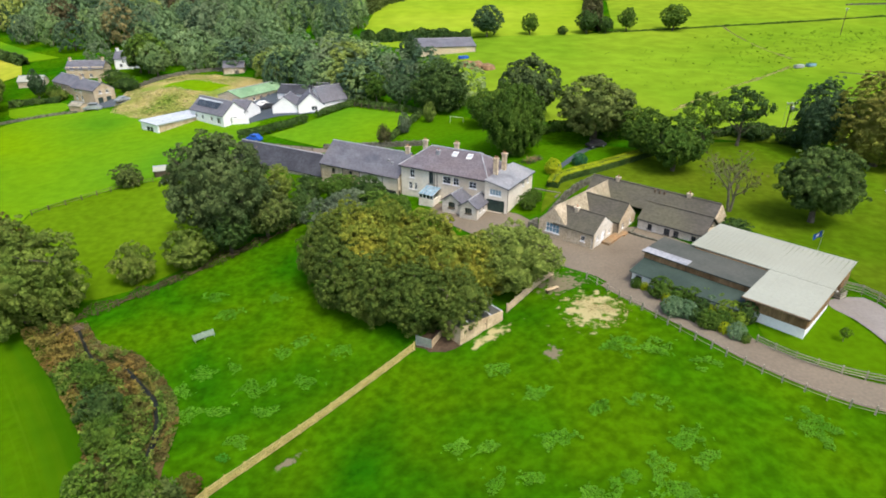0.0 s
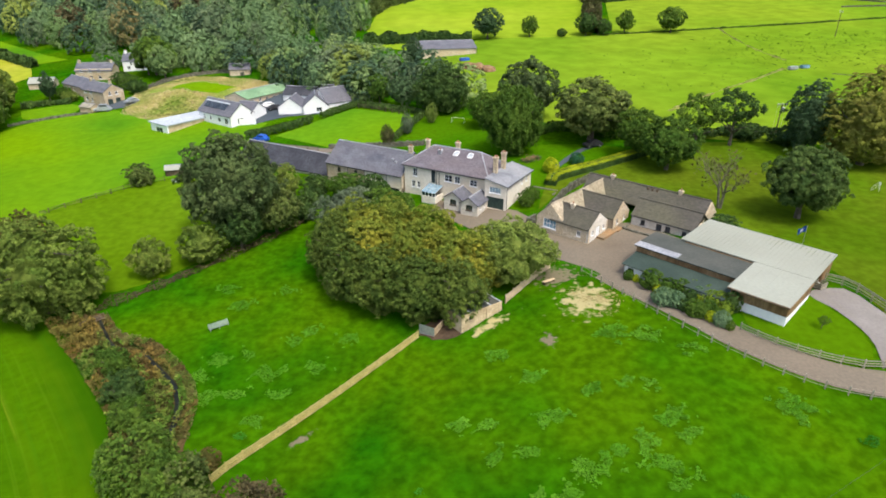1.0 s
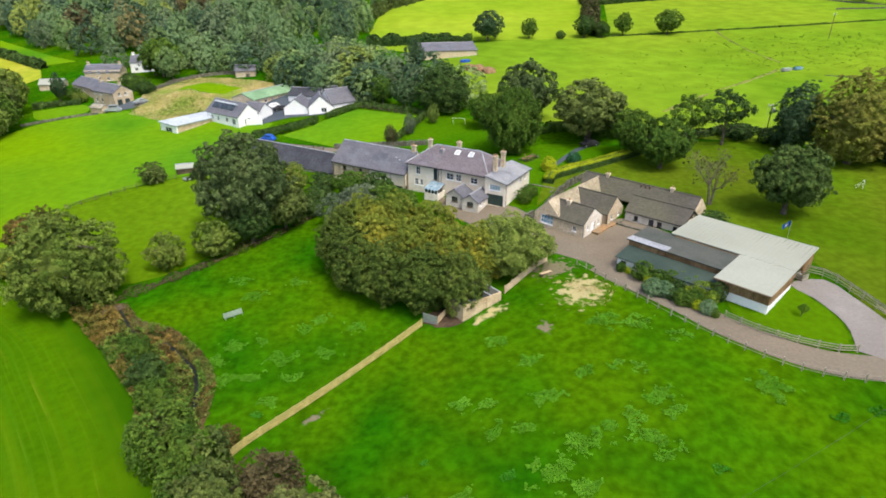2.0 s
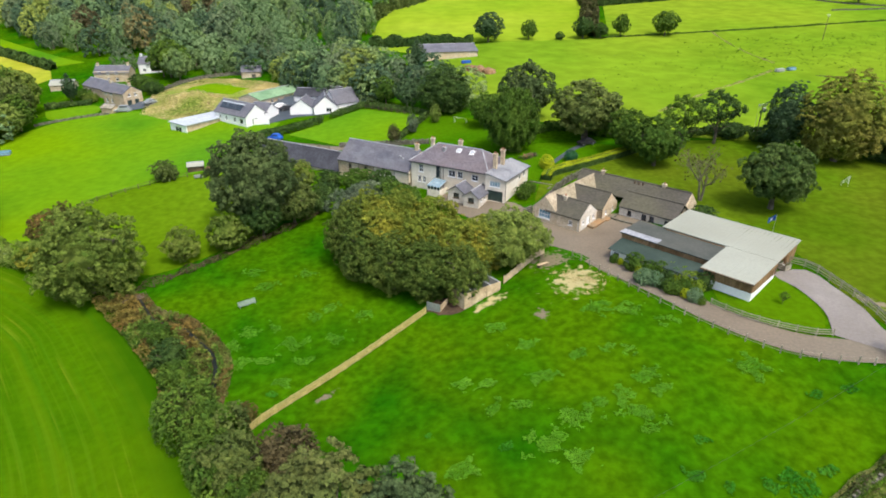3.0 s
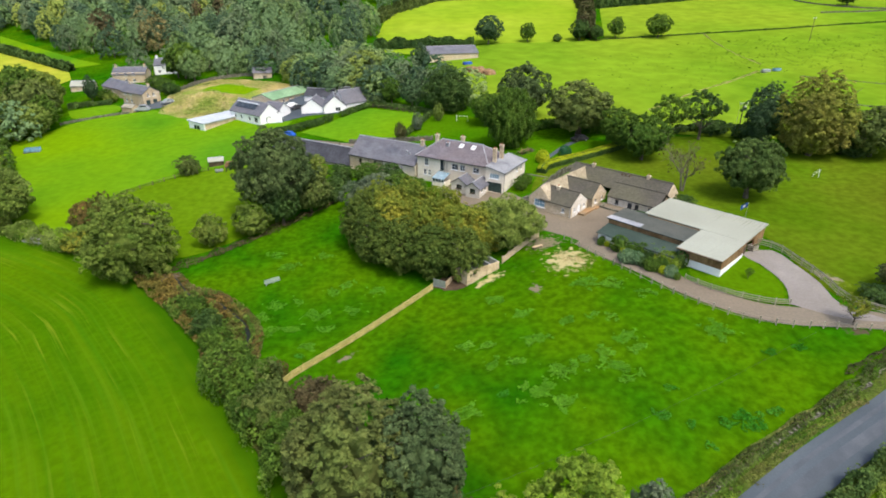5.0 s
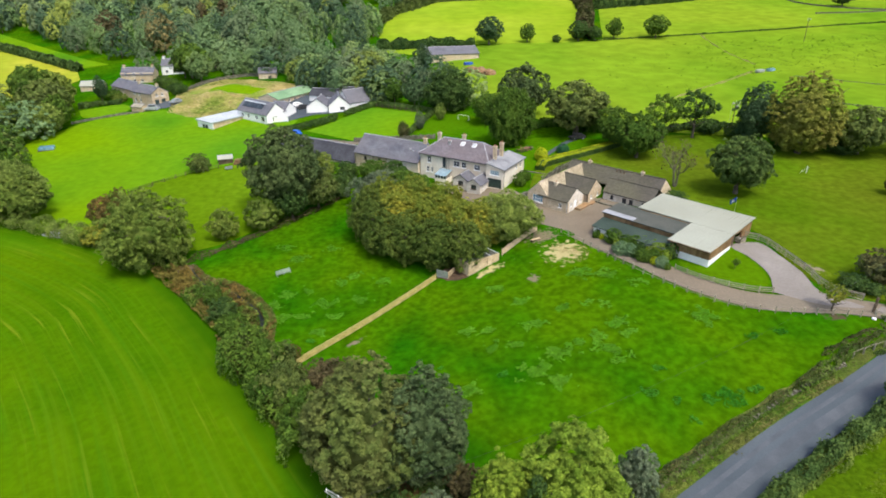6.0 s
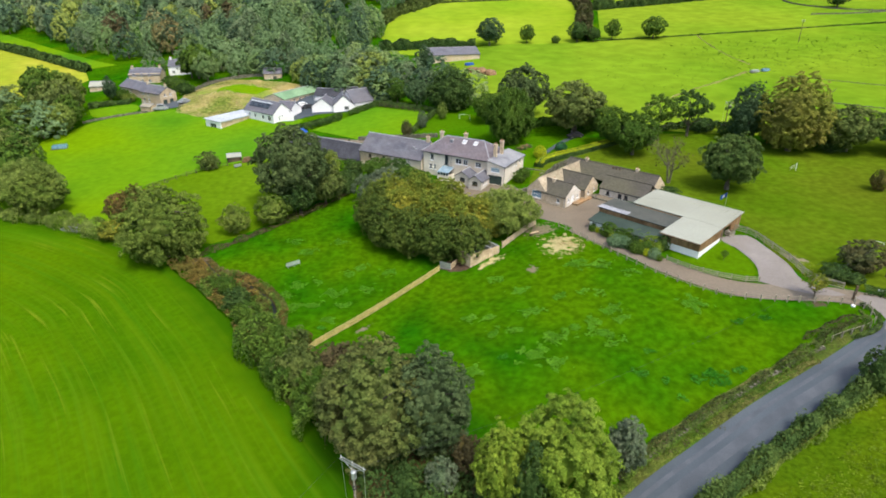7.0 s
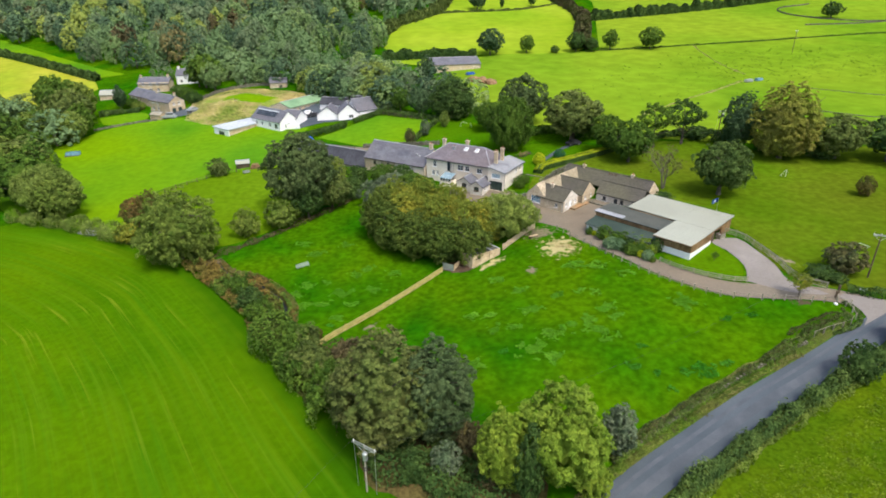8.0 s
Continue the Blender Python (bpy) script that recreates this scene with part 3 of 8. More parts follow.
drape("village_yard", [(-102, 118), (-93, 118.6), (-90, 123), (-95, 127), (-104, 124)], 4, 0.12, "asphalt", "grey yard between stone houses", "yard")
drape("courtyard", [(20, 29), (17.2, 33.5), (12, 37), (3, 41), (2, 36), (8, 29), (17, 18), (21.5, 15.5), (25.5, 12), (29, 6.2), (31.5, 8), (33, 9.4), (36.4, 13), (43.8, 13.2), (43.2, 16.6), (37.6, 25), (36, 26.6), (29, 27)], 2, 0.07, "gravel", "pinkish-brown tarmac courtyard between house and cottages", "yard", curved=False)
ribbon("driveway", [(27.2, 10.8), (30.6, 5.6), (36.2, -2.4), (38.2, -5.6), (42.8, -10.4), (47.5, -13.4), (54, -15.0), (59, -15.6), (63, -17.0), (66.8, -19.4), (69.5, -21.6)], 4.2, 0.09, "gravel", "pinkish-brown tarmac driveway edged by fences", "driveway")
drape("driveway_branch", [(51.5, -11.7), (53.0, -8.0), (53.3, -4.8), (52.6, -0.6), (51.2, 3.0), (56.6, 3.8), (57.8, -0.5), (58.6, -6.6), (58.4, -12.2), (62.4, -16.4), (57, -15.5)], 1.5, 0.12, "gravel_pale", "pale tarmac driveway branch to the arena door", "driveway")
drape("arena_lawn", [(45.0, -3.6), (41.2, -0.4), (40.6, -4.4), (45.4, -9.8), (50.8, -11.4), (52.6, -8.0), (52.9, -4.8), (52.3, -1.0), (51.8, 2.9)], 1.2, 0.08, "lawn", "bright green lawn corner beside the arena", "lawn", curved=False)
ribbon("lane", [(-120, -160), (-70, -124), (-30, -95), (-8, -77), (5, -66), (14, -57.5), (22.8, -50.3), (31.2, -44.6), (40.7, -38.6), (51.6, -32.7), (63.1, -26.1), (80, -16.5), (110, 2), (160, 30)], 4.6, 0.10, "asphalt", "grey tarmac country lane with worn patches", "road")
for off, wide, up in ((-0.45, 1.25, 0.115), (1.15, 0.5, 0.113)):
    ribbon("wheel_track", [(5 - 0.55 * off, -66 + 0.83 * off), (14 - 0.55 * off, -57.5 + 0.83 * off), (22.8 - 0.55 * off, -50.3 + 0.83 * off), (31.2 - 0.55 * off, -44.6 + 0.83 * off), (40.7 - 0.5 * off, -38.6 + 0.86 * off), (51.6 - 0.5 * off, -32.7 + 0.86 * off), (63.1 - 0.5 * off, -26.1 + 0.86 * off), (80 - 0.5 * off, -16.5 + 0.86 * off), (110 - 0.5 * off, 2 + 0.86 * off)], wide, up, "asphalt_worn", "paler worn wheel track along the lane", "road")
drape("lane_junction", [(63.2, -17.2), (64.0, -19.4), (64.3, -21.3), (64.0, -23.2), (62.4, -25.0), (67, -22.8), (74, -19.4), (69.7, -18.8), (67.1, -17.7), (64.5, -16.4)], 1.5, 0.12, "gravel_pale", "pale tarmac driveway mouth at the lane", "driveway", curved=False)
LANE = [(5, -66), (14, -57.5), (22.8, -50.3), (31.2, -44.6), (40.7, -38.6), (51.6, -32.7), (63.1, -26.1), (80, -16.5)]


def beside_lane(off, first=1, last=6):
    """Points of a line at an even distance from the lane's middle, positive towards the pasture."""
    out = []
    for i in range(first, last + 1):
        d = (Vector(LANE[min(i + 1, len(LANE) - 1)]) - Vector(LANE[max(i - 1, 0)])).normalized()
        out.append((LANE[i][0] - d.y * off, LANE[i][1] + d.x * off))
    return out


ribbon("verge", beside_lane(2.95, 1, 6)[:-1] + [(60.6, -23.6)], 1.4, 0.07, "verge", "rough grass verge between hedge and lane", "verge")
ribbon("verge_far", beside_lane(-3.4, 1, 7), 2.6, 0.075, "verge", "rough grass verge under the roadside hedge", "verge")
# dark sheet laid over the grass in place of the trees' shade
drape("thicket_floor", [(-10, -37), (-9.4, -43), (-8, -48), (-3, -51.5), (4, -54), (10, -55), (12, -49), (6, -45), (3.4, -39), (-3, -36)], 1.2, 0.09, "bank_and_shade_floor", "dark ground sheet standing in for shade beneath the tall trees", "ground", ragged=0.8)
drape("pen_ground", [(1.0, 1.4), (3.2, -0.2), (6.0, 0.2), (6.2, 3.4), (2.6, 4.2)], 0.6, 0.045, "mud_dark", "dark trampled earth in the pen", "ground", ragged=0.8)
STREAM = [(-43.9, 6.8), (-41.4, 3.6), (-38.9, 0.6), (-34.6, -0.9), (-30.1, -4.9), (-27.8, -7.2), (-26.4, -9.8), (-25.6, -12.5), (-25.3, -15.0), (-24.2, -18.0)]
drape("stream_bank_ground", [(-48.5, 8.5), (-44, 8), (-39, 3.2), (-33.6, 1.2), (-28.4, -3.6), (-25.6, -6.8), (-24.4, -10), (-23.6, -15), (-21.5, -20), (-16, -27), (-9, -38), (-4, -48), (-5.6, -48.0), (-12.4, -38.5), (-21.6, -25.2), (-29.8, -14.6), (-40.6, -2.2), (-49.0, 6.0)], 1.5, 0.06, "bank_and_shade_floor", "dark brown overgrown bank along the stream", "bank", ragged=0.7)
ribbon("ditch_bed", STREAM, (0.35, 0.7), 0.09, "water", "dark narrow stream in a ditch", "water")
drape("barn_track", [(-45, 84.5), (-24, 75.2), (-20, 76), (-20.5, 73.2), (-27, 72.5), (-46, 81.8)], 2, 0.09, "gravel", "pale track behind the barns", "track")
drape("garden_path", [(26.4, 52.4), (33.6, 62.4), (38.6, 66), (39, 65), (34.6, 61.4), (27.4, 52)], 1, 0.10, "asphalt", "narrow grey path across the garden lawn", "path")


def worn_patch(name, x, y, rx, ry, turn, material, label, lift=0.05):
    """A thin patch of ground on the land, its middle at the object's own origin and its rim at unit distance."""
    m = pose(x, y, gz(x, y), 0, 0, turn) @ Matrix.Diagonal((rx, ry, 1, 1))
    rings, spokes = 8, 28
    vs, fs = [(0, 0, lift)], []
    for r in range(1, rings + 1):
        for q in range(spokes):
            t = 2 * math.pi * q / spokes
            p = m @ Vector((r / rings * math.cos(t), r / rings * math.sin(t), 0))
            vs.append((r / rings * math.cos(t), r / rings * math.sin(t), gz(p.x, p.y) - gz(x, y) + lift * (1 - 0.6 * (r == rings))))
    for q in range(spokes):
        w = (q + 1) % spokes
        fs.append((0, 1 + q, 1 + w))
        for r in range(rings - 1):
            a = 1 + r * spokes
            fs.append((a + q, a + spokes + q, a + spokes + w, a + w))
    ob = part(name, (vs, fs), material, smooth=True)
    ob.matrix_world = m
    return tagged(ob, label, "ground", kind="structure")


worn_patch("trodden_ground", 20.6, 11.0, 6.0, 4.2, 20, "worn_earth", "bare trodden brown earth by the gate")
worn_patch("straw_litter", 23.2, 4.6, 7.4, 5.6, 40, "worn_straw", "yellow straw and dead grass strewn on the pasture", 0.06)
worn_patch("dirt_patch", 16.9, -3.3, 1.5, 1.9, 20, "worn_earth", "small bare earth patch in the pasture")
worn_patch("shed_ground", 10.2, 1.6, 6.0, 1.5, 38, "worn_straw", "sandy bare strip along the field shelter")
worn_patch("fence_dirt", -10.8, -16.0, 2.4, 0.7, 46, "worn_earth", "bare earth patch along the new fence")
worn_patch("fence_earth", 60.9, -5.0, 3.6, 1.3, -60, "worn_park", "dusty bare strip along the parkland fence")
worn_patch("gate_earth", 57.0, -18.0, 2.2, 1.4, -10, "worn_dark", "dark bare earth under the small tree")


# ---- trees, bushes and hedges ----
def leaves(rng, centres, normals, size, flat=1.1, aspect=1.5):
    """One small leaf spray at each centre, turned roughly to its normal."""
    k = len(centres)
    nrm = normals * flat + rng.normal(0, 0.55, (k, 3))
    nrm /= np.linalg.norm(nrm, axis=1)[:, None] + 1e-9
    side = np.cross(nrm, rng.normal(0, 1, (k, 3)))
    side /= np.linalg.norm(side, axis=1)[:, None] + 1e-9
    up = np.cross(nrm, side)
    s = (size * rng.uniform(0.6, 1.35, k))[:, None]
    a, b = side * s * aspect * 0.44, up * s * 0.6
    return np.stack([centres - a - b * 0.7, centres + a - b * 0.7, centres + b * 1.2], 1).reshape(-1, 3)


def leaf_mesh(vs):
    k = len(vs) // 3
    return vs.tolist(), [(3 * i, 3 * i + 1, 3 * i + 2) for i in range(k)]


def crown_points(rng, height, radius, puffs, per_puff, bottom=0.12, pointed=0.22, droop=0.0, lumps=0.24, puff_size=0.12, tuck=0.30, lobes=18, reach_down=1.9, lift=0.75, squash=0.8):
    """Centres and outward directions of leaf sprays, set in tufts over an uneven crown of bulging lobes, and the crown's dense heart."""
    mid, half = height * (0.46 + bottom / 2), height * (0.54 - bottom / 2)
    j = np.arange(lobes) + 0.5
    lp, lt = np.arccos(1 - 1.7 * j / lobes), math.pi * (1 + 5**0.5) * j + rng.normal(0, 0.5, lobes)
    bulge = np.c_[np.cos(lt) * np.sin(lp), np.sin(lt) * np.sin(lp), np.cos(lp)] + rng.normal(0, 0.12, (lobes, 3))
    bulge /= np.linalg.norm(bulge, axis=1)[:, None]
    grow = rng.uniform(0.45, 1.0, lobes)

    def surface(d, spread):
        near = np.clip(d @ bulge.T, 0, 1) ** (lobes * 0.7)
        swell = 1 - lumps + lumps * 1.25 * np.max(near * grow, axis=1) + np.clip(rng.normal(0, spread, len(d)), -2 * spread, 1.6 * spread)
        reach = np.clip(swell, 0.5, 1.1)[:, None] * (1 - puff_size * 0.6)
        up, down = np.clip(d[:, 2:3], 0, 1), np.clip(-d[:, 2:3], 0, 1)
        narrow = (1 - pointed * up**1.3) * (1 - tuck * down)
        return d * reach * [radius, radius, half] * np.c_[narrow, narrow, np.ones_like(narrow)]

    i = np.arange(puffs) + 0.5
    polar = np.arccos(1 - reach_down * i / puffs)
    turn = math.pi * (1 + 5**0.5) * i + rng.normal(0, 0.35, puffs)
    d = np.c_[np.cos(turn) * np.sin(polar), np.sin(turn) * np.sin(polar), np.cos(polar)]
    c = surface(d, lumps * 0.25)
    inner = rng.integers(0, puffs, int(puffs * 0.3))
    c = np.r_[c, c[inner] * rng.uniform(0.84, 0.92, (len(inner), 1))] + [0, 0, mid]
    d = np.r_[d, d[inner]]
    size = radius * puff_size * rng.uniform(0.65, 1.4, len(c))
    out = rng.normal(0, 1, (len(c), per_puff, 3))
    out /= np.linalg.norm(out, axis=2)[..., None]
    out = out + 0.65 * d[:, None] + [0, 0, lift]
    out /= np.linalg.norm(out, axis=2)[..., None]
    far = rng.uniform(0.7, 1.12, (len(c), per_puff, 1))
    p = c[:, None] + out * far * size[:, None, None] * [1.05, 1.05, squash]
    p[..., 2] -= droop * rng.uniform(0, 1, (len(c), per_puff)) * size[:, None] * 2
    p[..., 2] = np.maximum(p[..., 2], height * 0.03)
    ball = bmesh.new()
    bmesh.ops.create_icosphere(ball, subdivisions=3 if puffs > 100 else 2, radius=1)
    way = np.array([tuple(v.co) for v in ball.verts])
    faces = [tuple(v.index for v in f.verts) for f in ball.faces]
    ball.free()
    core = surface(way, lumps * 0.10) * rng.uniform(0.54, 0.74, (len(way), 1)) + [0, 0, mid]
    core[:, 2] = np.maximum(core[:, 2], height * 0.03)
    return p.reshape(-1, 3), out.reshape(-1, 3), (core.tolist(), faces)


def trunk_mesh(rng, height, radius, girth, fork=0.3, limbs=7):
    bm = bmesh.new()
    pts = [Vector((0, 0, -0.5)), Vector((rng.normal(0, 0.12), rng.normal(0, 0.12), height * fork * 0.5)), Vector((rng.normal(0, 0.25), rng.normal(0, 0.25), height * fork)), Vector((rng.normal(0, 0.4), rng.normal(0, 0.4), height * 0.78))]
    for i in range(3):
        rod(bm, pts[i], pts[i + 1], girth * (1.15, 0.82, 0.62)[i], girth * (0.82, 0.62, 0.15)[i], 8)
    for i in range(limbs):
        t = 2 * math.pi * (i + rng.uniform(-0.3, 0.3)) / limbs
        a = pts[2].lerp(pts[3], rng.uniform(-0.2, 0.5))
        mid = a + Vector((math.cos(t) * radius * 0.38, math.sin(t) * radius * 0.38, height * rng.uniform(0.08, 0.18)))
        end = a + Vector((math.cos(t + 0.2) * radius * 0.75, math.sin(t + 0.2) * radius * 0.75, height * rng.uniform(0.14, 0.32)))
        rod(bm, a, mid, girth * 0.4, girth * 0.24, 6)
        rod(bm, mid, end, girth * 0.24, girth * 0.06, 5)
        rod(bm, mid, mid + Vector((math.cos(t - 0.7), math.sin(t - 0.7), 0.6)) * radius * 0.3, girth * 0.18, girth * 0.04, 5)
    return bm


FORMS = {}


def tree_form(key, height, radius, puffs, per_puff, leaf, girth, fork=0.3, flat=1.1, **crown):
    """Meshes of one tree shape, kept for all trees of that shape."""
    rng = np.random.default_rng(sum(map(ord, key)) * 7 + 3)
    p, d, heart = crown_points(rng, height, radius, puffs, per_puff, **crown)
    me = bpy.data.meshes.new(key + "_crown")
    vs, fs = leaf_mesh(leaves(rng, p, d, leaf, flat))
    if key != "open":
        fs += [tuple(len(vs) + i for i in f) for f in heart[1]]
        vs += heart[0]
    me.from_pydata(vs, [], fs)
    me.materials.append(M["leaf_mid"])
    bm = trunk_mesh(rng, height, radius, girth, fork)
    tm = bpy.data.meshes.new(key + "_trunk")
    bm.to_mesh(tm)
    bm.free()
    tm.materials.append(M["bark"])
    FORMS[key] = (tm, me, height, radius)


tree_form("great_a", 10, 6, 828, 39, 0.17, 0.42, puff_size=0.064, lumps=0.26, lobes=44, lift=0.62, squash=0.9, flat=1.4)
tree_form("great_b", 10, 6, 720, 43, 0.18, 0.45, lumps=0.32, puff_size=0.071, lobes=28, lift=0.62, squash=0.9, flat=1.4)
tree_form("great_c", 13, 5, 828, 39, 0.16, 0.40, lumps=0.26, puff_size=0.071, pointed=0.12, bottom=-0.04, tuck=0.10, lobes=36, lift=0.62, squash=0.9, flat=1.4)
tree_form("great_d", 13, 5, 684, 38, 0.17, 0.36, lumps=0.29, puff_size=0.083, pointed=0.22, bottom=0.04, lobes=28, lift=0.62, squash=0.9, flat=1.4)
tree_form("skirt_a", 10, 6, 792, 34, 0.18, 0.42, puff_size=0.071, bottom=-0.08, tuck=0.12, pointed=0.10, lumps=0.30, lobes=34, lift=0.62, squash=0.9, flat=1.4)
tree_form("skirt_b", 10, 6, 756, 34, 0.18, 0.45, puff_size=0.071, bottom=-0.08, tuck=0.12, pointed=0.10, lumps=0.33, lobes=28, lift=0.62, squash=0.9, flat=1.4)
tree_form("broad_a", 10, 6, 342, 27, 0.28, 0.42, puff_size=0.083, lumps=0.22, flat=1.5, lift=0.6, squash=0.92)
tree_form("broad_b", 10, 6, 324, 29, 0.28, 0.45, lumps=0.30, puff_size=0.088, lobes=14, flat=1.5, lift=0.6, squash=0.92)
tree_form("broad_c", 10, 6, 360, 25, 0.27, 0.40, lumps=0.26, puff_size=0.083, flat=1.5, lift=0.6, squash=0.92)
tree_form("far_a", 10, 6, 216, 14, 0.43, 0.36, puff_size=0.088, lumps=0.22, flat=1.5, lift=0.6, squash=0.92)
tree_form("far_b", 10, 6, 198, 15, 0.43, 0.36, lumps=0.29, puff_size=0.088, flat=1.5, lift=0.6, squash=0.92)
tree_form("tall_a", 12, 4, 270, 27, 0.24, 0.32, bottom=0.06, pointed=0.45, puff_size=0.094, lumps=0.22, flat=1.5, lift=0.6, squash=0.92)
tree_form("tall_b", 12, 4.4, 288, 29, 0.25, 0.32, bottom=0.08, pointed=0.34, lumps=0.32, puff_size=0.094, flat=1.5, lift=0.6, squash=0.92)
tree_form("weeping", 10, 5, 468, 47, 0.17, 0.34, bottom=0.02, droop=0.9, puff_size=0.083, lumps=0.26, pointed=0.1)
tree_form("open", 10, 6, 144, 27, 0.27, 0.34, bottom=0.40, lumps=0.45, puff_size=0.101, lobes=12, flat=1.5)
tree_form("bush_a", 5, 3, 180, 25, 0.17, 0.12, 0.2, bottom=-0.02, puff_size=0.094, lumps=0.22, lift=0.6, squash=0.92)
tree_form("bush_b", 4, 3, 162, 27, 0.16, 0.10, 0.2, bottom=-0.06, lumps=0.30, puff_size=0.100, lobes=12, lift=0.6, squash=0.92)
tree_form("bush_c", 4, 3, 160, 27, 0.20, 0.10, 0.2, flat=1.8, bottom=-0.1, lumps=0.09, puff_size=0.104, lobes=10, tuck=0.05, pointed=0.05, lift=0.6, squash=0.92)
tree_form("wood_a", 12, 6.5, 104, 13, 0.50, 0.34, puff_size=0.150, flat=3.2, lumps=0.16, lobes=12, reach_down=1.6, bottom=-0.1, tuck=0.0, pointed=0.1)
tree_form("wood_b", 13, 5.8, 104, 13, 0.50, 0.34, pointed=0.25, puff_size=0.150, flat=3.2, lumps=0.17, lobes=12, reach_down=1.6, bottom=-0.1, tuck=0.0)
tree_form("wood_c", 12, 7, 108, 13, 0.50, 0.34, lumps=0.22, puff_size=0.150, flat=3.2, lobes=9, reach_down=1.6, bottom=-0.1, tuck=0.0, pointed=0.1)
tree_form("wood_far_a", 12, 6.5, 60, 8, 0.95, 0.34, puff_size=0.19, flat=3.2, lumps=0.18, lobes=9, reach_down=1.5, bottom=-0.1, tuck=0.0, pointed=0.1)
tree_form("wood_far_b", 13, 6, 60, 8, 0.95, 0.34, puff_size=0.19, flat=3.2, lumps=0.2, lobes=8, reach_down=1.5, bottom=-0.1, tuck=0.0, pointed=0.25)


def tree(form, x, y, height, radius, leaf, label, category="tree", name="tree", group="", turn=None, sink=0.0, bark="bark"):
    tm, cm, h, r = FORMS[form]
    turn = random.uniform(0, 360) if turn is None else turn
    m = pose(x, y, gz(x, y) - sink, 0, 0, turn) @ Matrix.Diagonal((0.88 * radius / r, 0.88 * radius / r, height / h, 1))
    ob = thing(name, m, label, category, group)
    for part_name, me, material in (("trunk", tm, bark), ("crown", cm, leaf)):
        o = new(part_name, me)
        o.parent = ob
        o.material_slots[0].link = "OBJECT"
        o.material_slots[0].material = M[material]
    return ob


GROVE = "trees of the central clump"
for form, x, y, h, r, leaf, label in (
    ("skirt_b", 5.8, 4.8, 8.2, 5.4, "leaf_grove", "sycamore with olive leaves hanging over the field shelter"),
    ("skirt_a", 0.8, 5.8, 9.2, 5.8, "leaf_grove", "sycamore with dark green leaves down to the grass"),
    ("skirt_b", -4.4, 7.8, 9.4, 5.8, "leaf_grove", "dark green sycamore at the clump's front"),
    ("skirt_a", -9.2, 11.0, 9.8, 5.4, "leaf_grove", "rounded sycamore with dull green leaves"),
    ("skirt_a", 5.2, 10.0, 9.8, 5.8, "leaf_autumn", "sycamore with yellowing upper leaves"),
    ("skirt_b", -0.8, 11.4, 10.6, 6.2, "leaf_autumn", "broad sycamore with yellow-tipped crown"),
    ("skirt_a", -6.6, 14.0, 11.0, 6.0, "leaf_autumn", "sycamore with golden green crown"),
    ("skirt_b", -12.0, 16.0, 10.8, 5.2, "leaf_grove", "olive sycamore at the clump's edge"),
    ("skirt_a", 2.4, 16.4, 10.6, 5.8, "leaf_autumn", "yellow-green sycamore at the back of the clump"),
    ("skirt_b", -3.6, 18.4, 11.4, 6.2, "leaf_autumn", "sycamore with golden autumn leaves near its top"),
    ("skirt_a", -9.4, 20.0, 11.0, 5.4, "leaf_autumn", "golden-topped sycamore behind the clump"),
    ("skirt_b", 8.8, 11.4, 8.6, 5.0, "leaf_autumn", "rounded green tree between willow and sycamore"),
    ("weeping", 14.0, 12.6, 9.4, 7.4, "leaf_willow", "weeping willow with pale olive trailing leaves"),
    ("skirt_a", 8.6, 11.6, 8.6, 5.4, "leaf_autumn", "rounded green tree between willow and sycamore"),
    ("weeping", -11.4, 28.4, 9.2, 5.0, "leaf_silver", "silvery green willow behind the sycamores"),
    ("broad_a", -10.4, 30.4, 8.0, 5.4, "leaf_silver", "grey-green shrubby tree before the barn"),
    ("bush_b", -15.2, 31.6, 6.4, 4.4, "leaf_silver", "grey-green willow bush before the barn"),
    ("broad_b", -5.0, 28.6, 8.4, 6.0, "leaf_mid", "green shrubby tree before the barn"),
):
    tree(form, x, y, h, r, leaf, label, group=GROVE)

for form, x, y, h, r, leaf, label in (
    ("great_a", -31.6, 30.8, 18.2, 10.6, "leaf_elm", "huge dense dark green sycamore"),
    ("broad_a", -25.0, 31.6, 8.6, 5.4, "leaf_sycamore", "dark shrubby tree under the great sycamore"),
    ("broad_b", -29.5, 26.2, 8.0, 4.8, "leaf_dark", "dark green tree at the great sycamore's foot"),
    ("bush_a", -41.4, 18.6, 6.4, 3.9, "leaf_ashtree", "rounded hawthorn bush in the field hedge"),
    ("bush_a", -34.8, 22.6, 6.6, 4.7, "leaf_ashtree", "rounded yellow-green hawthorn in the field hedge"),
    ("bush_b", -60.9, 57.8, 4.8, 4.0, "leaf_sycamore", "rounded hawthorn beside the paddock fence"),
    ("bush_a", -69.6, 31.5, 5.0, 2.6, "leaf_rust", "rusty brown hawthorn at the fence end"),
    ("skirt_b", -52.0, 9.2, 14.4, 9.6, "leaf_ashtree", "large spreading ash over the stream"),
    ("broad_a", -67.6, 24.4, 7.4, 4.0, "leaf_rust", "small brownish thorn tree near the ash"),
    ("bush_a", -64.6, 25.6, 8.8, 3.2, "leaf_rust", "slim brown-green tree in the stream hedge"),
    ("bush_a", -66.5, 17.5, 4.4, 3.6, "leaf_autumn", "golden olive bush by the stream"),
    ("broad_b", -88.0, 30.0, 10.0, 7.0, "leaf_ashtree", "olive green tree at the field corner"),
):
    tree(form, x, y, h, r, leaf, label, group="trees round the paddocks")
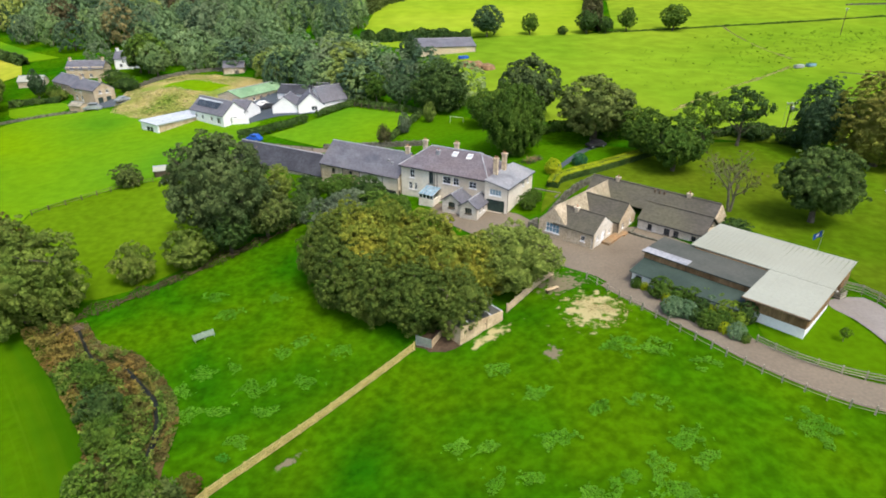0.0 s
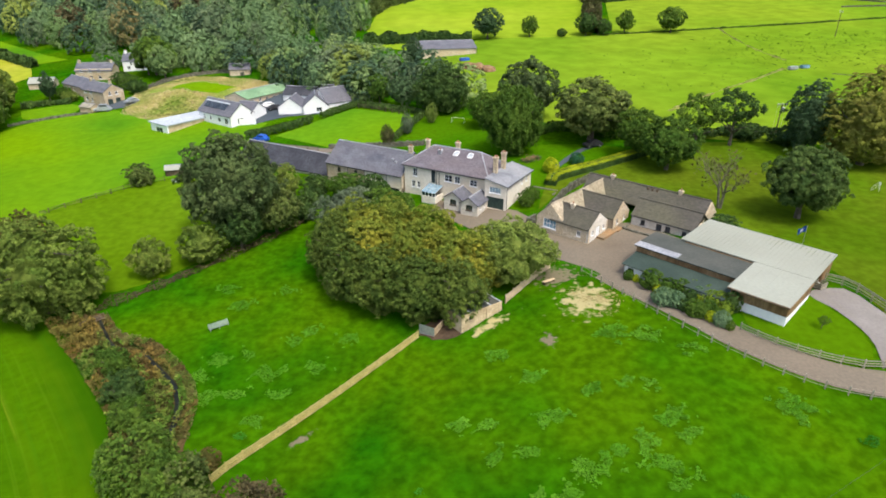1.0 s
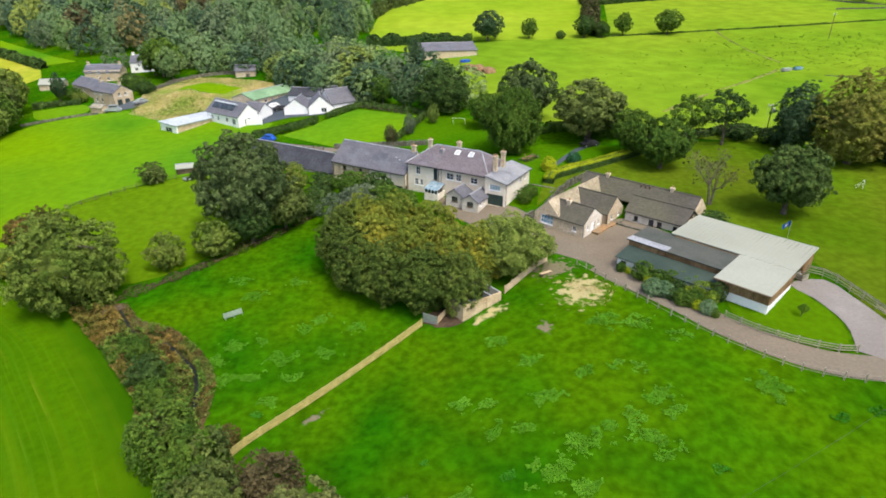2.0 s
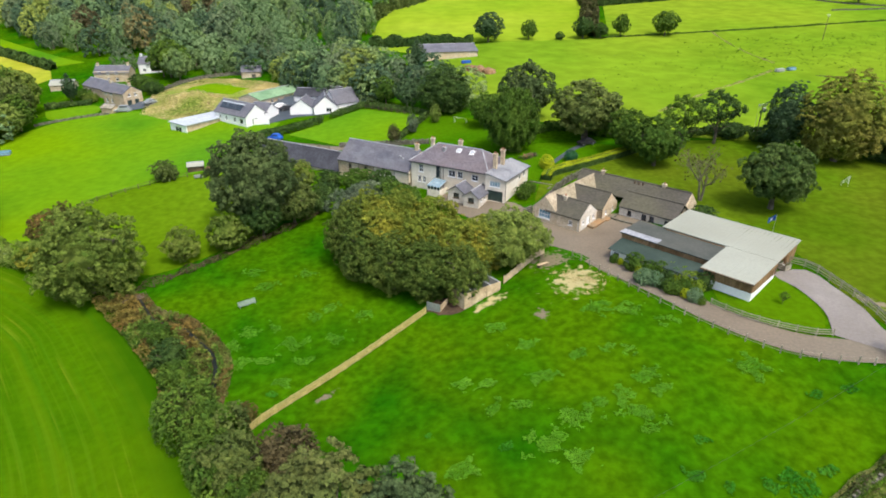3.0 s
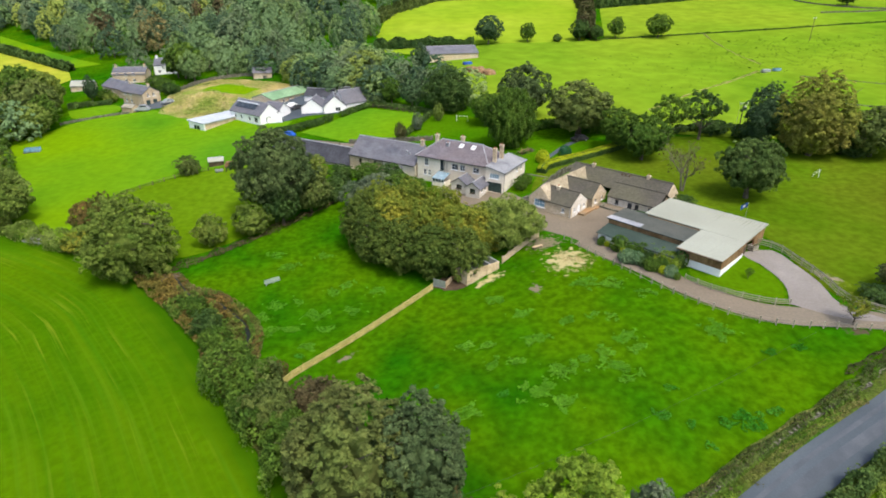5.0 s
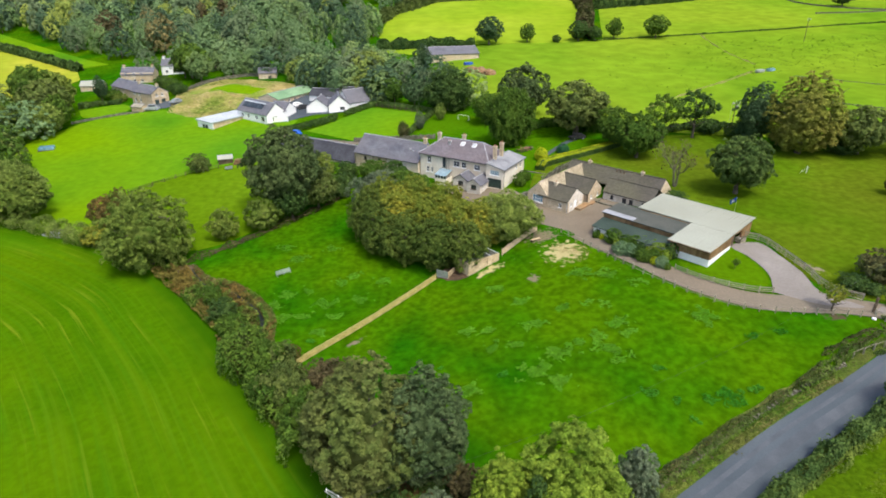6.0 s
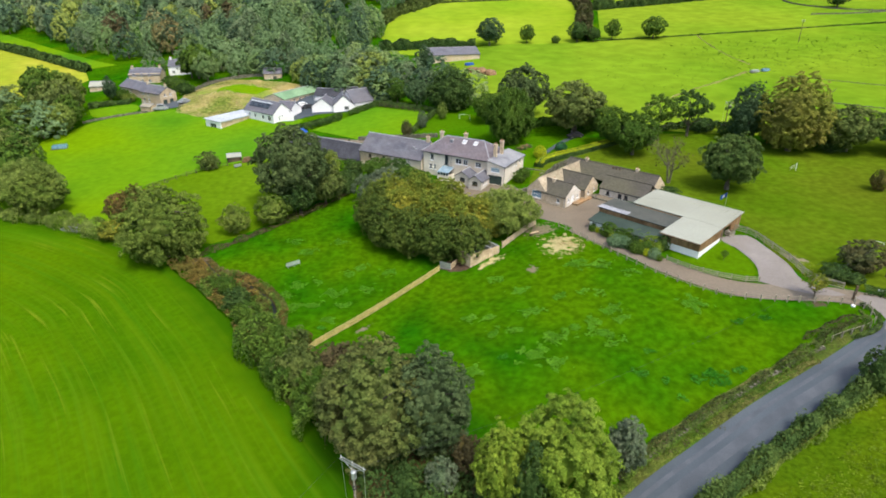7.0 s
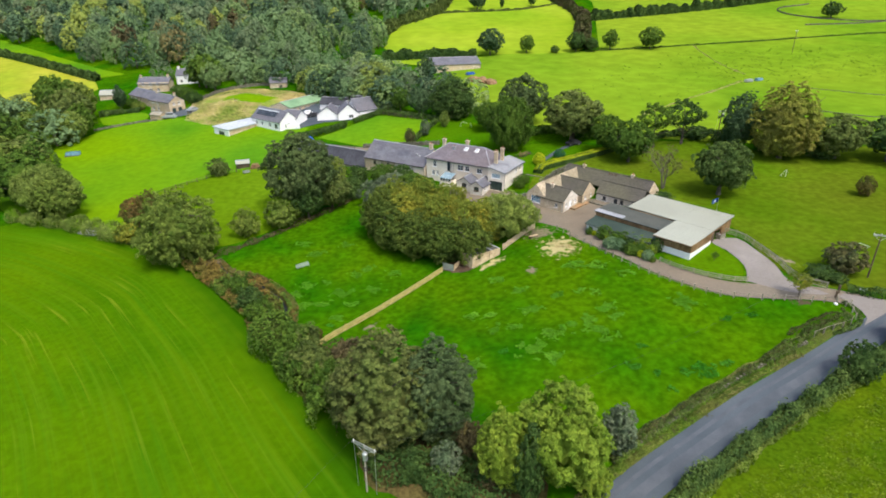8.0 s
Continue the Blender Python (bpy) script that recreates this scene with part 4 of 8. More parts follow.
for form, x, y, h, r, leaf, label in (
    ("great_c", -6.2, -42.0, 15.2, 7.8, "leaf_seeded", "dense tall sycamore with olive seeded crown by the pole"),
    ("great_c", 0.2, -41.6, 13.4, 5.8, "leaf_grey", "dark silvery tree beside the tall sycamore"),
    ("great_d", 13.6, -50.0, 13.8, 6.0, "leaf_bright", "bright yellow-green birch by the lane"),
    ("great_d", 7.6, -50.0, 11.0, 3.8, "leaf_bright", "smaller bright yellow-green birch by the lane"),
    ("tall_a", 10.0, -52.6, 11.4, 2.2, "leaf_dark", "dark narrow tree among the bright birches"),
    ("tall_b", 20.8, -46.6, 8.2, 2.7, "leaf_silver", "grey-green bushy tree at the hedge end"),
    ("bush_b", 17.0, -51.5, 5.0, 2.6, "leaf_bright", "pale green bush beside the lane"),
    ("bush_a", 54.9, -35.6, 5.8, 3.3, "leaf_dark", "green roadside tree in the hedge"),
    ("tall_b", 65.5, -29.5, 6.4, 3.0, "leaf_parktree", "upright green hedge tree beside the lane"),
    ("open", 57.2, -16.8, 4.4, 2.5, "leaf_autumn", "small golden-brown tree beside the driveway"),
    ("bush_a", 68.4, -9.6, 5.6, 4.2, "leaf_copper_green", "dull green rounded tree near the gate"),
    ("bush_b", 63.4, -11.4, 2.4, 3.0, "leaf_dark", "low dark green shrub near the gate"),
    ("bush_b", 65.4, -13.0, 1.8, 2.2, "leaf_dark", "low dark green shrub beside the rail fence"),
    ("open", 48.8, -4.7, 1.9, 0.8, "leaf_mid", "small young sapling on the lawn corner"),
):
    tree(form, x, y, h, r, leaf, label, group="trees beside the lane")
for form, x, y, h, r, leaf, label in (
    ("tall_b", -26.0, 44.6, 8.2, 3.6, "leaf_ashtree", "light olive green tree beside the long barn"),
    ("bush_b", -21.2, 48.6, 4.0, 3.8, "leaf_dark", "dark rounded shrub before the long barn"),
    ("bush_b", -20.8, 36.5, 3.4, 2.8, "leaf_dark", "dark green shrub beside the great sycamore"),
    ("broad_b", -14.3, 43.9, 5.6, 4.6, "leaf_mid", "green bushy tree before the barn wall"),
    ("broad_a", -9.1, 42.6, 5.4, 4.2, "leaf_dark", "dark bushy tree before the barn wall"),
    ("broad_b", 45.0, 57.0, 10.5, 6.4, "leaf_mid", "green tree at the garden hedge end"),
    ("broad_b", 38.2, 70.0, 14.0, 11.6, "leaf_sycamore", "very large spreading tree behind the garden"),
    ("weeping", 19.4, 64.0, 16.0, 8.0, "leaf_mid", "tall drooping green willow behind the house"),
    ("broad_a", 26.2, 88.0, 15.2, 9.4, "leaf_elm", "large dull green tree at the field edge"),
    ("broad_c", 15.0, 84.0, 9.0, 6.0, "leaf_mid", "green tree in the orchard corner"),
    ("bush_a", -9.0, 74.6, 5.2, 2.0, "leaf_heather", "small brownish orchard tree"),
    ("bush_a", -4.6, 82.4, 5.4, 1.9, "leaf_silver", "small pale orchard tree"),
    ("bush_a", 1.4, 90.2, 5.4, 2.0, "leaf_willow", "small pale orchard tree by the lawn hedge"),
    ("bush_b", 19.0, 35.6, 2.6, 2.2, "leaf_mid", "bright green shrub at the house corner"),
    ("bush_b", 20.4, 38.2, 2.4, 2.0, "leaf_mid", "leafy green shrub beside the house"),
    ("bush_b", -21.0, 42.5, 3.6, 3.8, "leaf_dark", "dark shrub by the barn end"),
    ("bush_b", -15.0, 36.0, 3.2, 3.4, "leaf_mid", "green garden shrub before the barn"),
):
    tree(form, x, y, h, r, leaf, label, group="trees of the farm gardens")
for form, x, y, h, r, leaf, label in (
    ("great_b", 62.4, 26.0, 12.4, 7.6, "leaf_parktree", "broad single sycamore on the parkland grass"),
    ("broad_a", 48.8, 49.5, 10.6, 7.0, "leaf_mid", "rounded green tree on the lawn edge"),
    ("open", 58.6, 60.6, 12.4, 6.6, "leaf_mid", "green open-branched tree before the hillside"),
    ("open", 67.6, 63.8, 12.6, 7.2, "leaf_dark", "dark open pine-like tree before the hillside"),
    ("great_d", 80.6, 58.0, 15.5, 6.2, "leaf_blue", "dark blue-green tree at the parkland edge"),
    ("great_c", 88.2, 50.6, 19.0, 10.0, "leaf_poplar", "tall yellowish olive poplar at the parkland edge"),
    ("broad_b", 101.5, 49.0, 11.5, 9.0, "leaf_sycamore", "brownish green tree at the parkland edge"),
    ("far_b", 113.0, 46.0, 12.0, 9.5, "leaf_dark", "dark tree at the parkland's far end"),
    ("far_a", 126.0, 40.0, 11.0, 9.0, "leaf_mid", "green tree at the parkland's far end"),
    ("bush_b", 73.0, 68.0, 4.0, 5.0, "leaf_dark", "dark green thicket at the field edge"),
    ("bush_b", 80.0, 64.0, 4.2, 5.0, "leaf_dark", "dark thicket beside the field hedge"),
    ("bush_b", 98.0, 50.5, 3.5, 5.5, "leaf_dark", "dark undergrowth beneath the poplar"),
    ("bush_b", 88.0, 56.5, 3.5, 5.0, "leaf_dark", "dark undergrowth beside the poplar"),
    ("bush_a", 93.1, 23.8, 4.6, 2.4, "leaf_rust", "thin brown-green tree on the parkland"),
    ("bush_b", 48.8, 22.6, 2.4, 2.8, "leaf_dark", "dark shrub behind the cottages"),
):
    tree(form, x, y, h, r, leaf, label, group="trees of the parkland")
for form, x, y, h, r, leaf, label in (
    ("weeping", -94.0, 35.0, 12.5, 9.0, "leaf_willow", "pale willow at the field corner"),
    ("far_a", -104.0, 40.0, 13.0, 9.0, "leaf_mid", "large green tree at the field corner"),
    ("far_b", -113.0, 33.0, 13.0, 9.0, "leaf_sycamore", "olive tree beyond the mown field"),
    ("skirt_a", 4.0, 100.5, 13.6, 9.0, "leaf_dark", "large dark tree behind the orchard"),
    ("far_a", -21.0, 116.5, 9.5, 5.6, "leaf_dark", "dark tree behind the green lawn's corner"),
    ("far_b", -14.0, 110.5, 8.6, 5.0, "leaf_mid", "mid-green tree behind the green lawn"),
    ("far_a", -7.0, 106.0, 9.0, 5.2, "leaf_blue", "dark blue-green tree behind the lawn hedge"),
    ("tall_a", -5.7, 149.0, 11.0, 5.0, "leaf_blue", "dark evergreen tree beside the hill farm"),
    ("far_a", 23.2, 192.4, 12.4, 7.8, "leaf_blue", "rounded dark tree standing on the hill"),
    ("far_b", 40.7, 195.1, 8.4, 4.6, "leaf_mid", "small rounded tree standing on the hill"),
    ("bush_a", 53.9, 194.1, 3.6, 2.6, "leaf_dark", "small dark bush on the hill"),
    ("far_a", 64.0, 195.4, 9.2, 5.6, "leaf_dark", "dark rounded tree at the strip's end"),
    ("far_b", 71.5, 194.9, 6.6, 4.2, "leaf_dark", "low rounded tree at the strip's end"),
    ("far_b", 81.1, 198.3, 9.4, 4.8, "leaf_mid", "rounded green tree on the hill wall"),
    ("far_a", 99.8, 197.6, 10.4, 7.0, "leaf_mid", "broad green tree on the hill wall"),
    ("far_a", 23.4, 314.7, 12.0, 7.0, "leaf_blue", "far rounded tree in the hill's top field"),
    ("tall_a", 39.8, 321.5, 8.0, 2.0, "leaf_dark", "far slim tree in the hill's top field"),
    ("far_b", 60.6, 329.0, 8.0, 3.4, "leaf_dark", "far small tree in the hill's top field"),
    ("far_b", 218.0, 255.0, 9.0, 7.0, "leaf_dark", "dark rounded tree high on the hill"),
    ("tall_a", -124.4, 133.0, 9.4, 3.2, "leaf_blue", "dark narrow conifer by the village houses"),
    ("far_a", -100.4, 159.8, 14.0, 9.0, "leaf_mid", "large green tree behind the village houses"),
    ("far_b", -94.0, 152.0, 12.0, 6.2, "leaf_ash_hazed", "light green tree behind the stone wall"),
    ("far_a", -128.0, 106.0, 15.0, 9.0, "leaf_sycamore", "large olive tree at the meadow's edge"),
    ("far_b", -139.0, 118.0, 16.0, 9.5, "leaf_mid", "large green tree beyond the meadow"),
    ("far_a", -122.0, 95.0, 10.0, 6.5, "leaf_willow", "pale willow at the meadow's edge"),
    ("far_b", -131.0, 118.0, 14.0, 7.5, "leaf_ashtree", "olive ash between meadow and cut field"),
    ("far_a", -139.0, 128.0, 13.0, 7.5, "leaf_ashtree", "light olive tree before the cut field"),
    ("far_b", -122.0, 101.0, 11.0, 6.0, "leaf_mid", "green tree at the meadow's corner"),
    ("far_a", -150.0, 133.0, 14.0, 8.0, "leaf_mid", "green tree at the cut field's edge"),
    ("far_b", -104.0, 161.0, 12.0, 6.5, "leaf_dark", "dark tree beside the village houses"),
    ("bush_b", -97.0, 136.0, 4.2, 4.6, "leaf_dark", "dark shrubs between village house and bank"),
    ("bush_b", -101.5, 142.5, 4.6, 4.6, "leaf_mid", "green shrubs behind the village house"),
    ("bush_b", -107.0, 147.5, 5.0, 4.6, "leaf_dark", "dark green shrubs below the upper house"),
    ("bush_b", -116.5, 131.0, 3.4, 3.6, "leaf_ashtree", "olive garden shrubs before the village houses"),
    ("bush_b", -121.5, 136.0, 3.6, 3.8, "leaf_mid", "green garden shrubs before the long house"),
):
    tree(form, x, y, h, r, leaf, label, group="trees on the hill and in the village")

# bushes of the stream hedge, then the shrub border before the arena
for x, y, h, r, leaf, label in (
    (-36.2, -4.4, 3.4, 2.4, "leaf_mid", "bushy green alder on the stream bank"),
    (-32.4, -9.4, 4.2, 3.0, "leaf_dark", "dark green bush on the stream bank"),
    (-29.4, -14.2, 4.4, 3.0, "leaf_mid", "rounded green bush on the stream bank"),
    (-25.6, -19.4, 4.8, 3.4, "leaf_sycamore", "olive green willow bush by the stream"),
    (-21.6, -24.2, 6.4, 4.0, "leaf_mid", "green hawthorn in the mown field hedge"),
    (-17.6, -29.4, 6.6, 4.2, "leaf_sycamore", "olive hawthorn in the mown field hedge"),
    (-14.0, -34.6, 7.0, 4.0, "leaf_mid", "tall green hawthorn in the mown field hedge"),
    (-12.4, -28.4, 4.6, 3.6, "leaf_copper", "dark copper-leaved bush near the fence end"),
    (-19.4, -19.6, 2.6, 1.6, "leaf_rust", "small rusty bush at the fence end"),
    (4.4, -45.4, 4.6, 2.6, "leaf_copper", "dark copper bush beside the silvery tree"),
    (6.6, -49.8, 3.6, 2.4, "leaf_copper", "dark brown bush below the birches"),
    (-2.4, -47.8, 4.0, 2.2, "leaf_dark", "dark green bush below the tall trees"),
    (1.4, -48.0, 5.0, 2.2, "leaf_silver", "grey-green bush below the tall trees"),
):
    tree("bush_b" if r > 2.9 else "bush_a", x, y, h, r, leaf, label, "bush", "bush", "bushes along the stream hedge")
BORDER = "shrubs of the driveway border"
for x, y, h, r, leaf, label in (
    (29.8, 8.6, 1.4, 0.80, "leaf_mid", "small rounded green shrub at the wall's end"),
    (30.6, 7.8, 1.1, 0.50, "leaf_box", "small bright yellow clipped shrub"),
    (32.2, 6.2, 2.6, 1.70, "leaf_mid", "dense green laurel shrub"),
    (32.4, 4.7, 1.3, 0.60, "leaf_box", "small yellow-green border shrub"),
    (33.9, 4.6, 2.1, 1.20, "leaf_mid", "mid-green leafy border shrub"),
    (35.4, 4.2, 2.1, 1.30, "leaf_mid", "spreading green border shrub"),
    (32.4, 2.2, 2.1, 1.60, "leaf_dome", "broad clipped grey-green dome shrub"),
    (33.7, 1.5, 2.0, 1.40, "leaf_dome", "grey-green clipped dome beside its twin"),
    (37.2, 4.4, 1.8, 0.95, "leaf_bright", "yellow-green border shrub beside the wall"),
    (35.9, 2.3, 1.7, 0.95, "leaf_dark", "dark green rounded shrub"),
    (37.1, 2.7, 1.8, 1.00, "leaf_dome", "small grey-green rounded shrub"),
    (36.8, 1.9, 1.1, 0.50, "leaf_box", "small upright golden shrub"),
    (38.4, 3.0, 1.8, 1.00, "leaf_bright", "yellow-green spreading border shrub"),
    (38.1, 1.2, 2.0, 1.20, "leaf_bright", "yellow-green leafy border shrub"),
    (39.1, 0.9, 2.0, 1.15, "leaf_bright", "yellow-green shrub with loose leaves"),
    (40.1, -0.2, 2.6, 1.25, "leaf_dark", "dark evergreen shrub by the white wall"),
    (34.5, 0.4, 1.6, 0.95, "leaf_dark", "dark green shrub near the driveway"),
    (35.3, -0.8, 2.1, 1.35, "leaf_mid", "rounded green shrub by the driveway"),
    (37.0, -0.8, 1.9, 1.15, "leaf_mid", "mid-green rounded border shrub"),
    (36.0, -1.5, 1.5, 0.80, "leaf_mid", "low green shrub at the driveway's edge"),
    (39.1, -0.8, 1.7, 1.00, "leaf_bright", "loose yellow-green shrub by the hall corner"),
    (36.7, -2.3, 1.4, 0.75, "leaf_box", "golden shrub near the fence"),
    (37.6, -3.2, 1.9, 1.10, "leaf_dome", "grey-green shrub at the border's end"),
    (38.2, -4.1, 1.2, 0.65, "leaf_mid", "small green shrub at the fence end"),
):
    tree("bush_c", x, y, h, r * 1.12, leaf, label, "shrub", "shrub", BORDER)
for x, y, h, r, leaf, label in ((26.0, 50.6, 3.0, 1.7, "leaf_box", "golden clipped dome-shaped yew"), (31.9, 54.3, 2.4, 1.6, "leaf_yew", "dark green clipped round yew")):
    tree("bush_c", x, y, h, r * 1.1, leaf, label, "topiary", "topiary", "clipped yews of the garden lawn")

# weathered bare tree on the parkland
bare = thing("bare_tree", pose(51.4, 30.3, gz(51.4, 30.3)), "almost leafless grey tree with fine upright branches", "tree")
rng = np.random.default_rng(5)
wood = bmesh.new()
tips = []


def branch(a, way, length, r, depth):
    b = a + way * length
    rod(wood, a, b, r, r * 0.6, 5 if depth > 2 else 3)
    tips.append((b, depth))
    if depth:
        for _ in range(3):
            w = (way + Vector(rng.normal(0, 0.48, 3)) + Vector((0, 0, 0.14))).normalized()
            branch(a.lerp(b, rng.uniform(0.45, 1.0)), w, length * rng.uniform(0.55, 0.78), r * 0.52, depth - 1)


for lean in ((0.10, 0.05, 1), (-0.12, 0.08, 1)):
    branch(Vector((lean[0], lean[1], -0.3)), Vector(lean).normalized(), 4.9, 0.27, 5)
part("trunk", wood, "bark_mid", bare)
at = np.array([tuple(p) for p, d in tips if d < 2])
at = at[rng.choice(len(at), 260)] + rng.normal(0, 0.3, (260, 3))
part("crown", leaf_mesh(leaves(rng, at, rng.normal(0, 1, (260, 3)), 0.32)), "leaf_heather", bare, "sparse brown leaves")


def hedge(name, pts, width, height, leaf, label, size=0.34, density=26, lumps=0.25, category="hedge", span=(0.0, 1.0), square=0.6):
    """A row of leaf sprays over a rounded, uneven bank, along a line."""
    rng = np.random.default_rng(int(abs(pts[0][0] * 31 + pts[0][1] * 17)) + len(pts))
    line = smooth_line(pts, 0.5)
    xy = np.array([(p.x, p.y) for p in line])
    d = np.gradient(xy, axis=0)
    d /= np.linalg.norm(d, axis=1)[:, None] + 1e-9
    k = int(len(xy) * 0.5 * density * 2.2 * max(1.0, (width + 2 * height) / 5))
    i = rng.integers(0, len(xy), k)
    t = rng.uniform(span[0] * math.pi, span[1] * math.pi, k)
    swell = np.array([1 + lumps * 1.6 * noise.noise((x * 0.35, y * 0.35, 3.3)) for x, y in xy])[i]
    across, rise = np.sign(np.cos(t)) * np.abs(np.cos(t)) ** square * width / 2 * swell, np.sin(t) ** square * height * swell
    depth = rng.uniform(0.78, 1.05, k)
    side = np.c_[-d[i][:, 1], d[i][:, 0]]
    p = xy[i] + side * (across * depth)[:, None] + d[i] * rng.uniform(-0.3, 0.3, k)[:, None]
    z = ground_z(p[:, 0], p[:, 1]) + rise * depth
    nrm = np.c_[side * np.cos(t)[:, None], np.sin(t)]
    ob = part(name, leaf_mesh(leaves(rng, np.c_[p, z], nrm, size, 0.9)), leaf)
    return tagged(ob, label, category, kind="stuff")


hedge("field_hedge", [(-21, 36), (-26, 29.4), (-31, 23.6), (-36.5, 17.8), (-42, 12.4), (-46, 8.6)], 1.3, 0.5, "leaf_copper", "low straggling dark brown field hedge", 0.17, 40, 1.3)


def scrub(name, outline, height, per_metre, size, kinds, category, seed, patch=0.22, low=0.15, avoid=None):
    """Tangled low growth over a plot: an uneven bushy surface, one mesh for each kind of leaf, in drifts."""
    rng = np.random.default_rng(seed)
    lo, hi = np.min(outline, 0), np.max(outline, 0)
    k = int((hi[0] - lo[0]) * (hi[1] - lo[1]) * per_metre)
    p = rng.uniform(lo, hi, (k, 2))
    p = p[inside(p, [tuple(q) for q in outline])]
    if avoid:
        line = np.array([tuple(q) for q in smooth_line(avoid[0], 0.5)])
        p = p[np.linalg.norm(p[:, None] - line[None], axis=2).min(1) > avoid[1]]
    drift = np.array([noise.noise((x * patch, y * patch, seed + 0.3)) + 0.45 * noise.noise((x * 0.9, y * 0.9, seed + 4.0)) for x, y in p])
    bush = np.array([noise.noise((x * 0.55, y * 0.55, seed + 9.1)) + 0.5 * noise.noise((x * 1.6, y * 1.6, seed + 2.2)) for x, y in p])
    rise = height * np.clip(0.5 + 0.75 * bush, low, 1.3) * rng.uniform(0.55, 1.05, len(p))
    order = np.argsort(np.argsort(drift)) / len(p)
    z = ground_z(p[:, 0], p[:, 1]) + 0.05 + rise
    nrm = np.c_[rng.normal(0, 0.5, (len(p), 2)), np.ones(len(p))]
    start = 0.0
    for leaf, share, label in kinds:
        pick = (order >= start) & (order < start + share)
        ob = part(name, leaf_mesh(leaves(rng, np.c_[p, z][pick], nrm[pick], size, 1.2)), leaf)
        tagged(ob, label, category, kind="stuff")
        start += share


scrub("bracken", [(-49.5, 7.6), (-44, 5.6), (-40, 1.6), (-35, 0.4), (-30.2, -3.6), (-27, -6.6), (-25.2, -10), (-24.6, -15), (-22.6, -19), (-27.5, -19.6), (-31.4, -14.4), (-36, -9.4), (-41.5, -3.4), (-46.6, 1.4), (-50.6, 5.2)], 1.7, 75, 0.22, (
    ("leaf_orange", 0.26, "rust-orange bracken and dead grass along the stream"),
    ("leaf_rust", 0.22, "brown seeding weeds along the stream"),
    ("leaf_ashtree", 0.24, "olive green willow herb along the stream"),
    ("leaf_mid", 0.28, "green tangled growth along the stream"),
), "bracken", 41, avoid=(STREAM, 0.35))
scrub("stream_rushes", [(-43.5, 8.2), (-39.5, 3.6), (-34, 1.6), (-28.6, -3), (-25.6, -6.6), (-24, -10), (-23, -15.5), (-24.8, -16), (-25.3, -10), (-27, -7.2), (-30, -4.2), (-34.6, -0.2), (-39, 1.4), (-42.2, 4.4)], 0.6, 60, 0.18, (
    ("leaf_rust", 0.4, "brown rushes on the stream bank"),
    ("leaf_verge", 0.6, "yellow-green rushes on the stream bank"),
), "rushes", 42, avoid=(STREAM, 0.25))
scrub("bank_grass", [(-92, 113), (-97, 134), (-87, 155), (-62, 147), (-47, 137), (-50, 125), (-64, 117), (-78, 105)], 0.22, 14, 0.26, (
    ("leaf_dry", 0.88, "long straw-coloured dry grass on the bank"),
    ("leaf_dry_green", 0.12, "green and yellow tussocks on the bank"),
), "long grass", 43, patch=0.06, avoid=([(-86, 134), (-80, 137), (-73, 133), (-66, 131)], 5.5))
hedge("thicket", [(-27, -19), (-22.5, -25), (-17.4, -31.5), (-13.5, -38.5)], 4.6, 3.6, "leaf_mid", "dense mixed green hedge along the mown field", 0.28, 66, 0.8)
hedge("hedge_fringe", [(-31.5, -14.0), (-26.6, -21.2), (-21.6, -28.0), (-16.8, -34.8)], 1.3, 1.0, "leaf_rust", "brown bracken and seeding weeds along the mown field", 0.2, 40, 0.9)
hedge("tall_thicket", [(-21.5, -21.5), (-17.5, -26.5), (-13.6, -33), (-11, -40)], 3.0, 4.2, "leaf_sycamore", "tall olive hedge growth along the mown field", 0.28, 62, 0.9)
hedge("copper_bush", [(-15.4, -24.5), (-12.2, -27.5), (-9.4, -32)], 4.6, 3.6, "leaf_copper", "dark copper-brown bushes at the fence end", 0.26, 70, 0.4)
hedge("undergrowth", [(-8, -40.5), (-3, -44), (1.5, -45.5), (6, -47.5)], 3.4, 1.6, "leaf_dark", "dark green undergrowth beneath the tall trees", 0.26, 60, 0.5)
hedge("front_undergrowth", [(-7.0, -44.6), (-4.0, -47.2), (-0.5, -48.6), (3, -50.0), (8, -53)], 4.0, 2.0, "leaf_dark", "mixed dark green bushes beneath the tall trees", 0.26, 70, 0.5)
hedge("roadside_hedge", beside_lane(4.25, 2, 5) + [(54, -26.1), (57, -25.0), (60.0, -23.8), (61.6, -22.4), (61.9, -20.6)], 1.4, 0.95, "leaf_sycamore", "flailed olive and brown roadside hedge", 0.16, 60, 0.8)
hedge("corner_hedge", [(63.0, -19.2), (63.5, -20.6), (63.4, -22.2), (62.6, -23.8), (60.6, -25.3), (57.5, -26.4)], 0.9, 0.6, "leaf_parktree", "green hedge curving round the entrance corner", 0.16, 70, 0.5)
hedge("bank_twigs", [(51.6, -26.6), (54.6, -24.4), (57.8, -22.9), (60.6, -21.6)], 2.0, 0.4, "leaf_heather", "brown flailed growth on the hedge bank", 0.16, 60, 0.9)
hedge("hedge_growth", beside_lane(4.4, 2, 5), 0.9, 0.95, "leaf_heather", "brown flailed twigs along the hedge top", 0.14, 34, 1.0)
hedge("hedge_brambles", beside_lane(3.8, 2, 5), 0.9, 0.7, "leaf_mid", "green brambles on the hedge's lane side", 0.15, 50, 1.0)
hedge("hedge_foot_grass", beside_lane(4.85, 2, 5), 0.55, 0.6, "leaf_dry_green", "pale dry grass along the hedge bank", 0.13, 60, 0.6)
